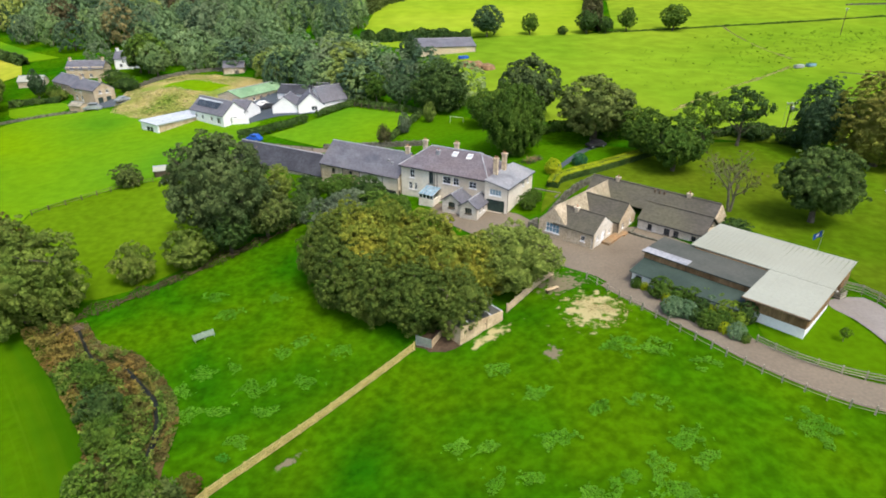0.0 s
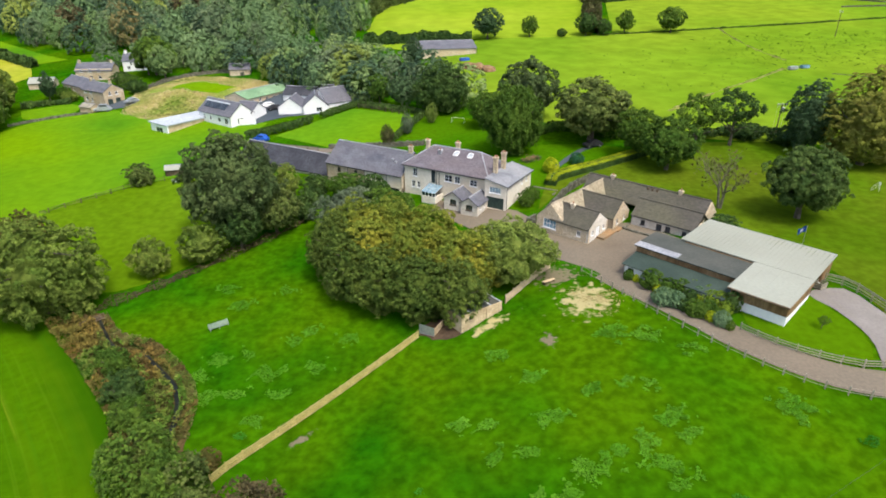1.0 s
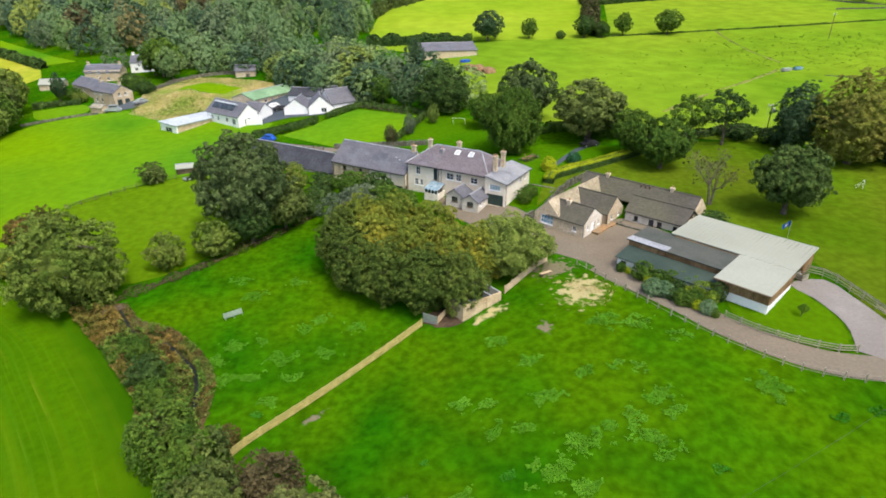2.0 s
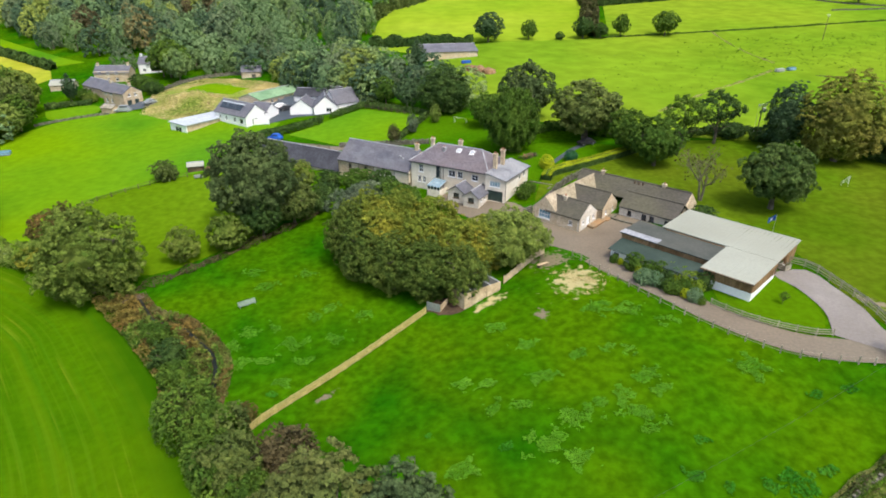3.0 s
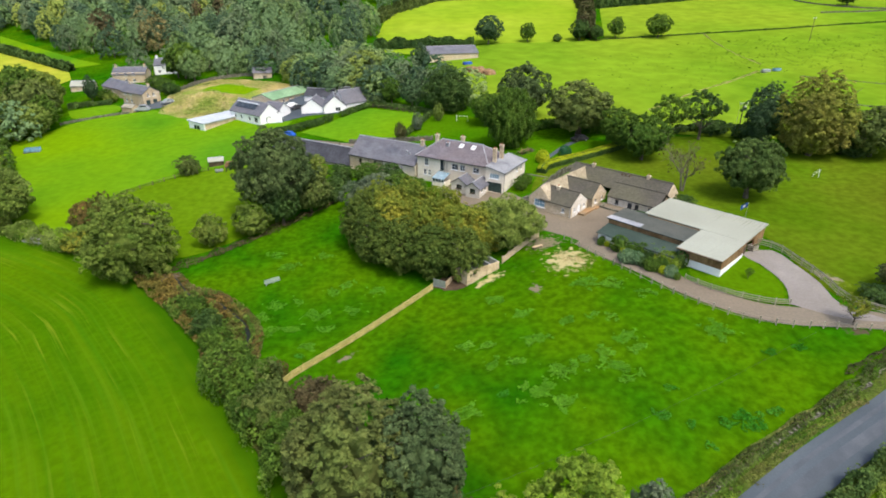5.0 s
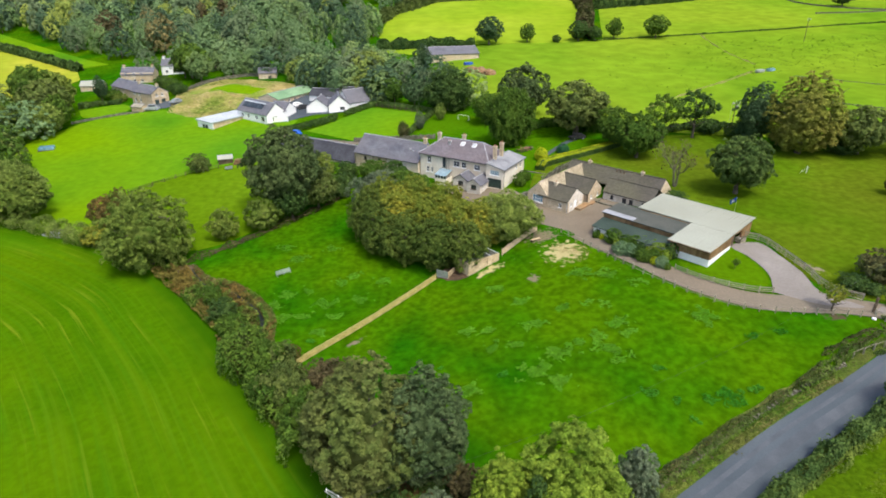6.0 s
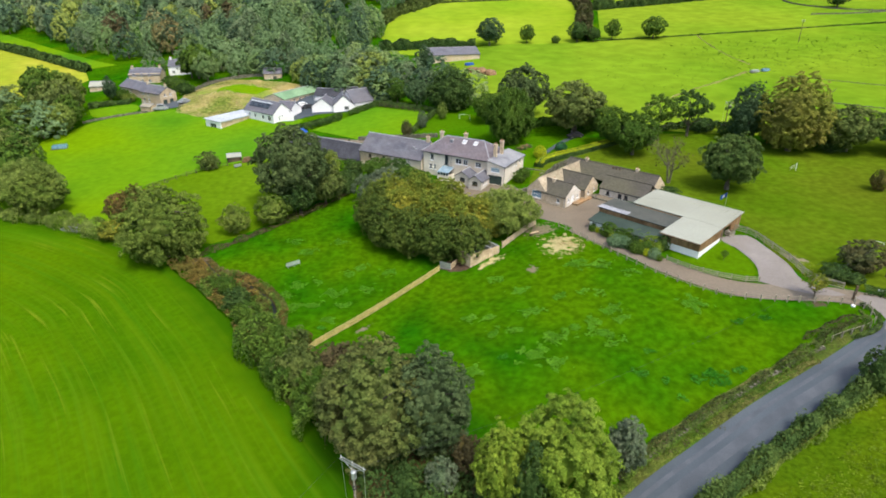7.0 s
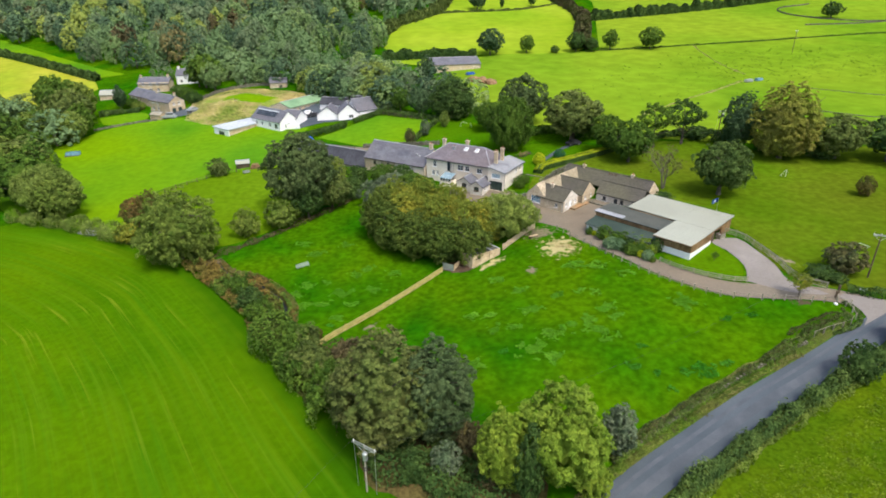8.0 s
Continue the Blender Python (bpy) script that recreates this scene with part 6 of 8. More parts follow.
# garden walls by the side wing
bm = boxes((0.4, 5.5, 10.8, 11.2, -1.0, 1.3), (5.1, 5.5, 8.6, 10.8, -1.0, 1.2))
gw = part("garden_wall", bm, "drystone")
gw.matrix_world = house.matrix_world
tagged(gw, "stone garden wall behind the house wing", "wall", kind="structure")

# two gabled porches and the glazed lean-to
for px0, px1, py0, peak, mat_, label in ((-10.9, -7.2, -3.4, 2.75, "limewash", "small stone gabled porch with dark slate roof"), (-6.9, -3.6, -4.4, 2.65, "limewash", "small stone gabled porch with glazed front")):
    porch = thing("porch", house.matrix_world.copy(), label, "porch", "porches of the farmhouse")
    w_ = px1 - px0
    mid_ = (w_ - 1.3) / 2
    opens = [(mid_, mid_ + 1.3, 0.35, 1.35)]
    wall(porch, (px0, py0), (px1, py0), -1.5, 1.55, mat_, opens, 0.3, (w_ / 2, peak))
    window(porch, (px0, py0), (px1, py0), opens[0], bars=(2, 0), frame_material="wood_dark")
    side = [(0.6, 1.1, 0.5, 1.25), (2.0, 2.5, 0.5, 1.25)]
    wall(porch, (px1, py0 + 0.3), (px1, Y0 - 0.003), -1.5, 1.55, mat_, side, 0.3)
    for o in side:
        window(porch, (px1, py0 + 0.3), (px1, Y0 - 0.003), o, bars=(0, 0))
    wall(porch, (px0, Y0 - 0.003), (px0, py0 + 0.3), -1.5, 1.55, mat_, (), 0.3)
    gable_roof(porch, px0, px1, py0, Y0 - 0.3, 1.55, peak, "slate", "y", 0.25, 0.14, "lead")
glazed = thing("conservatory", house.matrix_world.copy(), "pale glass-roofed conservatory against the house front", "conservatory")
cx0, cx1, cy0 = -16.4, -13.4, -2.3
part("wall", boxes((cx0, cx1, cy0, cy0 + 0.2, -1.5, 0.6), (cx1 - 0.2, cx1, cy0 + 0.2, Y0 - 0.003, -1.5, 0.6), (cx0, cx0 + 0.2, cy0 + 0.2, Y0 - 0.003, -1.5, 0.6)), "render", glazed)
for i in range(5):
    x = cx0 + (cx1 - cx0 - 0.1) * i / 4
    part("post", boxes((x, x + 0.1, cy0, cy0 + 0.1, 0.6, 1.3)), "white", glazed)
for i in range(4):
    a, b = cx0 + (cx1 - cx0) * i / 4, cx0 + (cx1 - cx0) * (i + 1) / 4
    part("pane", boxes((a + 0.1, b - 0.02, cy0 + 0.03, cy0 + 0.06, 0.6, 1.3)), "glass", glazed)
    bm = bmesh.new()
    slab(bm, [(a + 0.04, cy0 - 0.15, 1.35), (b - 0.04, cy0 - 0.15, 1.35), (b - 0.04, Y0 - 0.01, 2.05), (a + 0.04, Y0 - 0.01, 2.05)], 0.05)
    part("roof_pane", bm, "glass_roof", glazed)
for i in range(5):
    x = cx0 + (cx1 - cx0) * i / 4
    bm = bmesh.new()
    slab(bm, [(x - 0.04, cy0 - 0.17, 1.39), (x + 0.04, cy0 - 0.17, 1.39), (x + 0.04, Y0 - 0.01, 2.09), (x - 0.04, Y0 - 0.01, 2.09)], 0.1)
    part("rafter", bm, "lead", glazed)

# stone barn in line with the house
barn = thing("stone_barn", pose(15.5, 34.2, 2.9, 0, 0, -30.5), "long two-storey sandstone barn with grey slate roof", "barn")
bx0, bx1, by0, by1, be, br = -41.3, -22.4, 0.0, 9.4, 4.2, 7.6
left_half = [(2.9, 3.7, 2.7, 3.6), (7.2, 8.0, 2.6, 3.6), (3.8, 6.0, 0.3, 1.5)]
right_half = [(3.2, 3.9, 2.7, 3.5), (4.5, 8.4, 0.6, 1.5), (8.6, 9.3, 0.8, 1.7)]
split = -31.4
wall(barn, (bx0, by0), (split, by0), -1.5, be, "stone_warm", left_half, label="bare warm sandstone wall")
wall(barn, (split, by0), (bx1, by0), -1.5, be, "render", right_half, label="cream painted wall")
for o in left_half:
    window(barn, (bx0, by0), (split, by0), o, frame_material="wood_dark")
for o in right_half:
    window(barn, (split, by0), (bx1, by0), o, frame_material="wood_dark", bars=(3 if o[1] - o[0] > 2 else 1, 0))
wall(barn, (bx1, by1), (bx0, by1), -1.5, be, "stone")
wall(barn, (bx0 + 0.003, by1), (bx0 + 0.003, by0), -1.5, be, "stone_warm", (), 0.35, ((by1 - by0) / 2, br))
wall(barn, (bx1 - 0.003, by0), (bx1 - 0.003, by1), -1.5, be, "stone", (), 0.35, ((by1 - by0) / 2, br))
gable_roof(barn, bx0, bx1, by0, by1, be, br, "slate", "x", 0.3, 0.18, "lead", "blue-grey slate slope", 0.1)
chimney(barn, -23.2, 4.7, 7.0, 9.0, "stone", 0.8, 0.6, 2)
gutter(barn, (bx0, by0 - 0.36), (bx1, by0 - 0.36), be - 0.15)
for x in (-35.6, -31.4, -26.0):
    drainpipe(barn, x, by0 - 0.08, -0.5, be - 0.1)
for x, y in ((-26.2, 2.6), (-25.2, 2.2)):
    z = be - 0.2 + (br - be) / 4.7 * (y + 0.3) + 0.1
    part("vent", boxes((x - 0.25, x + 0.25, y - 0.2, y + 0.2, z - 0.1, z + 0.35)), "lead", barn)

# long low barn with a dark roof
low = thing("low_barn", pose(15.5, 34.2, 1.4, 0, 0, -30.5), "long low stone barn with a dark slate roof", "barn")
shell(low, -69.0, -42.2, 1.0, 9.6, -1.5, 2.4, "stone", front=[(3, 4, 0.8, 1.8), (9, 10, 0.8, 1.8), (15, 16, 0.8, 1.8), (21, 22, 0.8, 1.8)], gables="x", ridge=5.3, frame_material="wood_dark")
gable_roof(low, -69.0, -42.2, 1.0, 9.6, 2.4, 5.3, "slate_dark", "x", 0.3, 0.18, "lead", "dark slate slope", 0.1)

# stone cottages round the yard
cot = thing("stone_cottages", pose(26.7, 19.8, 4.7, 0, 0, -42), "range of single-storey sandstone cottages with brown slate roofs", "cottage")
CE = 2.2
wall(cot, (-9.6, 0), (-4.6, 0), -1.5, CE, "stone", [(1.3, 3.7, 0.6, 2.1)], 0.4, (2.5, 4.7), label="sandstone gable with a large window")
window(cot, (-9.6, 0), (-4.6, 0), (1.3, 3.7, 0.6, 2.1), "glass_blue", bars=(3, 1))
wall(cot, (-9.6, 21.0), (-9.6, 0.4), -1.5, CE, "stone", (), 0.4)
wall(cot, (-4.6, 12.4), (-4.6, 14.4), -1.5, CE, "stone", (), 0.4)
gable_roof(cot, -9.6, -4.6, 0.2, 17.6, CE, 4.6, "slate_lichen", "y", 0.05, 0.16, "slate_lichen", "pale lichened stone slates", 0.0)
# the first and second cross wings
for y0_, y1_, x1_, rid, opens in ((0.0, 6.0, 0.0, 4.2, [(2.3, 3.6, 0.0, 2.0), (0.9, 1.5, 1.0, 1.8), (4.5, 5.1, 1.0, 1.8)]), (6.9, 12.4, 0.6, 4.5, [(1.0, 1.6, 1.0, 1.8), (3.6, 4.2, 1.0, 1.8)])):
    front_open = [(2.4, 3.1, 0.7, 1.6)] if y0_ == 0 else []
    wall(cot, (-4.55, y0_), (x1_, y0_), -1.5, CE, "stone", front_open, 0.4)
    for o in front_open:
        window(cot, (-4.55, y0_), (x1_, y0_), o)
    wall(cot, (x1_ - 0.003, y0_), (x1_ - 0.003, y1_), -1.5, CE, "limewash" if y0_ == 0 else "stone_warm", opens, 0.4, ((y1_ - y0_) / 2, rid), label="warm sandstone gable")
    for o in opens:
        if o[2] < 0.1:
            door(cot, (x1_ - 0.003, y0_), (x1_ - 0.003, y1_), o, "white", "white door")
        else:
            window(cot, (x1_ - 0.003, y0_), (x1_ - 0.003, y1_), o)
    wall(cot, (x1_, y1_), (-4.55, y1_), -1.5, CE, "stone", (), 0.4)
    gable_roof(cot, -6.8, x1_ - 0.25, y0_, y1_, CE, rid, "slate_brown", "x", 0.2, 0.16, "slate_brown", "brown-grey slate slope", 0.22)
chimney(cot, -4.6, 2.6, 3.6, 4.75, "stone", 0.6, 0.5, 1)
# the long range behind, and the lower front range
wall(cot, (12.0, 20.6), (-9.2, 20.6), -1.5, 2.5, "stone", (), 0.4)
wall(cot, (12.0, 14.6), (12.0, 20.6), -1.5, 2.5, "stone", (), 0.4, (3.0, 5.0), label="sandstone gable end")
wall(cot, (-9.597, 20.6), (-9.597, 17.0), -1.5, 2.5, "stone", (), 0.4)
gable_roof(cot, -9.6, 11.6, 14.6, 20.6, 2.5, 5.0, "slate_brown", "x", 0.2, 0.16, "slate_brown", "brown-grey slate slope", 0.2)
c_open = [(1.6, 2.3, 1.0, 1.8), (4.2, 5.1, 0.7, 1.8), (5.7, 6.5, 0.9, 1.8), (8.4, 9.1, 0.9, 1.7)]
wall(cot, (2.0, 10.6), (12.2, 10.6), -1.5, 2.3, "limewash", c_open, 0.4, label="pale limewashed stone wall")
for o in c_open:
    window(cot, (2.0, 10.6), (12.2, 10.6), o, frame_material="steel_dark")
wall(cot, (2.0, 14.4), (2.0, 11.0), -1.5, 2.3, "stone", (), 0.4)
wall(cot, (12.2, 11.0), (12.2, 14.4), -1.5, 2.3, "stone", (), 0.4)
gable_roof(cot, 2.0, 12.2, 10.6, 16.2, 2.3, 4.2, "slate_brown", "x", 0.25, 0.16, "slate_brown", "brown-grey slate slope", 0.15)
for x in (-5.4, 6.8):
    chimney(cot, x, 17.6, 4.6, 5.7, "stone", 0.6, 0.5, 1)
for x in (1.4, 2.2, 3.0):
    part("vent", boxes((x - 0.15, x + 0.15, 17.0, 17.3, 4.6, 5.2)), "wood_dark", cot)
gutter(cot, (2.0, 10.3), (12.2, 10.3), 2.15)
deck = part("timber_deck", boxes((0.05, 1.35, 2.6, 6.9, -0.6, 0.42), (0.65, 1.7, 6.9, 9.2, -0.6, 0.42)), "paving_orange")
deck.matrix_world = cot.matrix_world
tagged(deck, "orange-brown paved step along the cottage wall", "terrace", kind="structure")
yw = part("yard_wall", boxes((1.6, 2.0, 8.2, 10.6, -1, 0.7), (2.0, 6.6, 8.2, 8.6, -1, 0.6)), "drystone")
yw.matrix_world = cot.matrix_world
tagged(yw, "low stone wall in the cottage yard", "wall", kind="structure")
lw = part("garden_wall", boxes((-11.2, -9.8, 0.0, 0.4, -1, 1.2), (-11.6, -11.2, -0.0, 2.4, -1, 1.2)), "drystone")
lw.matrix_world = cot.matrix_world
tagged(lw, "stone garden wall joining the cottages", "wall", kind="structure")

# riding arena hall
arena = thing("riding_hall", pose(44.7, -4.1, 4.7, 0, 0, -46), "white and brown clad riding hall with pale sheet roof", "barn")
AX = -6.7


def clad(p0, p1, z0, z1, step=0.45):
    """Upright cladding boards along a wall, each a little proud of the next."""
    m, length = side_frame(p0, p1)
    k = int(length / step)
    for i in range(k):
        a, b = length * i / k + 0.012, length * (i + 1) / k - 0.012
        part("board", boxes((a, b, -0.05 - 0.02 * (i % 2), 0.0, z0, z1)), "cladding", arena, local=m)


for p0, p1, hi, opens in (
    ((AX, 0), (0, 0), 2.95, ()),
    ((0, 0.3), (0, 16.6), 3.0, [(8.2, 12.4, -0.2, 3.0)]),
    ((0, 16.9), (-16.8, 16.9), 3.6, ()),
    ((-16.8, 16.6), (-16.8, 8.2), 3.4, ()),
    ((AX, 7.6), (AX, 0.3), 2.95, ()),
):
    white_top = 1.4
    wall(arena, p0, p1, -1.2, white_top, "white", [(a, b, c, white_top) for a, b, c, d in opens], 0.3, label="white rendered lower wall")
    wall(arena, p0, p1, white_top, hi, "cladding", [(a, b, white_top, min(d, hi - 0.2)) for a, b, c, d in opens], 0.28, name="cladding", label="brown timber cladding")
clad((AX, 0), (0, 0), 1.4, 2.85)
clad((0, 0.3), (0, 8.3), 1.4, 2.95)
clad((0, 12.9), (0, 16.6), 0.9, 3.3)
wall(arena, (-16.5, 7.8), (-7.2, 7.8), 2.6, 3.3, "cladding", (), 0.2, name="cladding")
bm = bmesh.new()
slab(bm, [(AX - 0.25, -0.75, 3.12), (0.3, -0.75, 3.12), (0.3, 7.9, 3.55), (AX - 0.25, 7.9, 3.55)], 0.14)
part("roof_sheet", bm, "sheet", arena, "pale grey-green front roof sheet")
bm = bmesh.new()
slab(bm, [(-17.2, 7.9, 3.58), (0.3, 7.9, 3.58), (0.3, 17.2, 4.0), (-17.2, 17.2, 4.0)], 0.14)
part("roof_sheet", bm, "sheet", arena, "pale grey-green ribbed roof sheet")
for i in range(30):
    x = -16.8 + 0.58 * i
    bm = bmesh.new()
    slab(bm, [(x, 8.2, 3.625), (x + 0.07, 8.2, 3.625), (x + 0.07, 17.0, 4.02), (x, 17.0, 4.02)], 0.035)
    part("roof_rib", bm, "sheet", arena)
for i in range(7):
    x = AX + 0.2 + 1.0 * i
    bm = bmesh.new()
    slab(bm, [(x, -0.7, 3.15), (x + 0.05, -0.7, 3.15), (x + 0.05, 7.8, 3.575), (x, 7.8, 3.575)], 0.025)
    part("roof_rib", bm, "sheet", arena)
streaks = random.Random(8)
for i in range(15):
    x, reach = -8.2 + 0.58 * i, streaks.uniform(1.6, 5.2)
    bm = bmesh.new()
    slope = (4.0 - 3.58) / 9.3
    y1 = 17.1 - streaks.uniform(0.0, 0.6)
    z1, z0 = 3.58 + slope * (y1 - 7.9) + 0.012, 3.58 + slope * (y1 - reach - 7.9) + 0.012
    slab(bm, [(x + 0.1, y1 - reach, z0), (x + 0.16, y1 - reach, z0), (x + streaks.uniform(0.2, 0.36), y1, z1), (x + 0.08, y1, z1)], 0.01)
    part("roof_stain", bm, "sheet_stain", arena)
part("fascia", boxes((AX - 0.25, 0.3, -0.80, -0.76, 2.88, 3.1), (0.31, 0.36, -0.75, 7.8, 2.95, 3.2)), "cladding", arena)
gutter(arena, (AX - 0.25, -0.86), (0.3, -0.86), 3.0, "wood_dark")
part("door_leaf", boxes((-0.25, -0.2, 8.5, 10.2, -0.2, 2.8)), "wood_dark", arena, "dark sliding door leaf")
part("floor", boxes((-16.4, -0.4, 0.4, 16.4, -1.0, 0.02)), "mud", arena)
# dark flat-roofed side block and green lean-to
wall(arena, (-21.0, 2.4), (-7.0, 2.4), -0.6, 2.95, "cladding", (), 0.3, name="cladding", label="brown timber fascia")
clad((-21.0, 2.4), (-7.0, 2.4), 2.05, 2.95, 0.6)
wall(arena, (-21.0, 8.2), (-21.0, 2.7), -0.6, 2.95, "white", (), 0.3)
wall(arena, (-16.9, 8.2), (-20.7, 8.2), -0.6, 2.95, "white", (), 0.3)
bm = bmesh.new()
slab(bm, [(-21.3, 2.1, 3.15), (-7.0, 2.1, 3.15), (-7.0, 8.35, 3.28), (-21.3, 8.35, 3.28)], 0.16)
part("flat_roof", bm, "felt", arena, "dark grey felt roof")
bm = bmesh.new()
slab(bm, [(-21.3, 2.05, 3.20), (-15.0, 2.05, 3.20), (-15.0, 3.7, 3.235), (-21.3, 3.7, 3.235)], 0.03)
part("roof_flashing", bm, "lead", arena, "pale metal flashing strip")
l_open = [(0.5, 1.4, 0.5, 1.1)]
wall(arena, (-20.6, -1.2), (-6.9, -1.2), -0.8, 1.5, "white", l_open, 0.25)
window(arena, (-20.6, -1.2), (-6.9, -1.2), l_open[0], frame_material="steel_dark")
wall(arena, (-20.6, 2.4), (-20.6, -0.95), -0.8, 1.5, "white", (), 0.25)
bm = bmesh.new()
slab(bm, [(-20.9, -1.55, 1.55), (-6.75, -1.55, 1.55), (-6.75, 2.3, 2.2), (-20.9, 2.3, 2.2)], 0.12)
part("lean_to_roof", bm, "felt_green", arena, "dark green felt lean-to roof")


# the field shelter under the sycamores
def shelter():
    sh = thing("field_shelter", pose(6.4, 0.5, gz(9, 2.4) - 0.1, 0, 0, 35.6), "tan boarded field shelter with dark sheet roof", "shed")
    opens = [(1.2, 2.0, 1.1, 1.7), (3.3, 4.2, 0.1, 1.9)]
    wall(sh, (0, 0), (6.8, 0), -0.8, 2.1, "wood_tan", opens, 0.12)
    window(sh, (0, 0), (6.8, 0), opens[0], frame_material="wood_dark", bars=(0, 0), sill=False)
    door(sh, (0, 0), (6.8, 0), opens[1], "wood_tan")
    wall(sh, (6.8, 0.12), (6.8, 3.2), -0.8, 1.9, "wood_tan", (), 0.12)
    wall(sh, (0, 3.2), (0, 0.12), -0.8, 1.9, "wood_tan", (), 0.12)
    wall(sh, (6.8, 3.2), (0, 3.2), -0.8, 1.8, "wood_dark", (), 0.12)
    for i in range(4):
        a, b = 0.05 + 1.7 * i, 0.05 + 1.7 * i + 1.5
        bm = bmesh.new()
        slab(bm, [(a, 0.15, 2.0), (b, 0.15, 2.0), (b, 3.5, 1.88), (a, 3.5, 1.88)], 0.06)
        part("roof_sheet", bm, "felt", sh)
        bm = bmesh.new()
        slab(bm, [(b + 0.02, 0.15, 2.04), (b + 0.18, 0.15, 2.04), (b + 0.18, 3.5, 1.92), (b + 0.02, 3.5, 1.92)], 0.12)
        part("rafter", bm, "sheet_white", sh, "pale rafter strip")
    for i in range(22):
        part("board", boxes((0.02 + 0.308 * i, 0.29 + 0.308 * i, -0.03, 0.0, -0.3, 0.1 if 10 < i < 14 else 1.05 if 3 < i < 7 else 2.1)), "wood_tan", sh)


shelter()
pen = thing("sheet_pen", pose(2.0, 1.0, gz(2.4, 1.2), 0, 0, -28), "pen of grey sheet and reddish boards beside the shelter", "pen")
part("sheet", boxes((-1.2, 1.0, 0, 0.05, -0.2, 1.3)), "metal", pen, "grey corrugated sheet")
for i in range(8):
    part("board", boxes((1.02, 1.06, 0.06 + 0.3 * i, 0.32 + 0.3 * i, -0.2, 1.25)), "wood_tan", pen)
for i in range(9):
    part("board", boxes((1.1 + 0.24 * i, 1.32 + 0.24 * i, 2.6, 2.65, -0.2, 1.1)), "terracotta", pen, "reddish board")


# ---- neighbours ----
def plain_house(name, x, y, rz, w, d, eave, ridge, wall_mat, roof_mat, label, category="house", lift=0.0, along="x", front=(), right=(), chim=(), group="", left=(), frame_material="white"):
    """A simple gabled block whose near left corner stands at x, y."""
    z = min(gz(x, y), gz(x + d * math.cos(radians(rz + 90)), y + d * math.sin(radians(rz + 90)))) + lift
    h = thing(name, pose(x, y, z, 0, 0, rz), label, category, group)
    shell(h, 0, w, 0, d, -2.0, eave, wall_mat, front=list(front), right=list(right), left=list(left), gables=along, ridge=ridge, frame_material=frame_material)
    gable_roof(h, 0, w, 0, d, eave, ridge, roof_mat, along, 0.3, 0.18, "lead", "", 0.15)
    for cx_, cy_ in chim:
        chimney(h, cx_, cy_, ridge - 0.6, ridge + 1.1, wall_mat, 0.8, 0.6, 2)
    return h


FARM = "buildings of the white farm"
long_shed = thing("long_shed", pose(-75.6, 97.2, 2.9, 0, 0, -33), "long low shed with white sheet roof", "shed", FARM)
shell(long_shed, 0, 7.2, 0, 20, -2, 2.3, "white", front=[(2, 5, 0.2, 1.6)])
wall(long_shed, (7.21, 0.4), (7.21, 19.6), 0.2, 2.3, "wood_tan", (), 0.1, name="cladding", label="tan boarded side")
bm = bmesh.new()
slab(bm, [(-0.3, -0.4, 2.9), (7.5, -0.4, 2.6), (7.5, 20.4, 2.6), (-0.3, 20.4, 2.9)], 0.3)
part("roof_sheet", bm, "sheet_white", long_shed, "white sheet roof")
wf = plain_house("white_house", -65.0, 104.6, -37, 15.0, 7.6, 2.8, 5.8, "white", "slate", "white rendered house with grey slate roof", front=[(2, 3, 0.8, 2.0), (5, 6, 0.8, 2.0), (9, 10.2, 0.8, 2.0), (12, 13.6, 0.5, 2.1)], right=[(2.2, 4.2, 0.4, 2.0)], group=FARM)
dm = (5.8 - 2.8) / 3.8
m = Matrix.Translation((6.0, 1.3, 2.8 + dm * 1.3 + 0.25)) @ Matrix.Rotation(math.atan(dm), 4, "X")
for i in range(5):
    part("roof_light", boxes((-4.6 + 2.0 * i, -2.8 + 2.0 * i, -0.2, 1.9, 0, 0.12)), "glass", wf, "dark roof glazing", local=m)
m2 = Matrix.Translation((6.0, 2.9, 2.8 + dm * 2.9 + 0.32)) @ Matrix.Rotation(math.atan(dm), 4, "X")
part("roof_band", boxes((-5.2, 5.6, -0.25, 0.2, 0, 0.1)), "sheet_white", wf, "white band above the glazing", local=m2)
plain_house("green_roofed_barn", -54.0, 114.4, 62, 20.0, 9.0, 2.4, 3.9, "stone", "sheet_green", "stone barn with pale green sheet roof", "barn", front=[(2 + 3 * i, 3 + 3 * i, 0.8, 1.8) for i in range(6)], group=FARM)
plain_house("slate_roofed_wing", -54.4, 103.2, -22, 6.0, 6.5, 2.4, 4.6, "white", "slate", "low white wing with grey slate roof", group=FARM)
plain_house("white_cottage", -42.5, 105.4, -2, 7.0, 7.5, 2.2, 4.7, "white", "slate", "white gabled cottage with grey slate roof", along="y", group=FARM)
plain_house("white_cottage", -35.0, 104.0, 12, 7.0, 8.0, 2.4, 5.4, "white", "slate", "tall white gabled cottage", along="y", front=[(3.6, 5.2, 0.8, 2.0)], group=FARM)
plain_house("slate_cottage", -28.6, 106.0, 40, 8.0, 7.5, 2.4, 5.8, "white", "slate", "white cottage with a steep grey slate roof", along="x", group=FARM)
plain_house("dark_roofed_barn", -44.5, 119.5, -12, 10.0, 7.0, 2.0, 3.8, "white", "slate_dark", "barn with dark slate roof", "barn", group=FARM)
plain_house("dark_roofed_barn", -33.0, 117.0, -10, 9.0, 7.0, 2.2, 4.2, "white", "slate_dark", "dark slate barn beside the cottages", "barn", group=FARM)
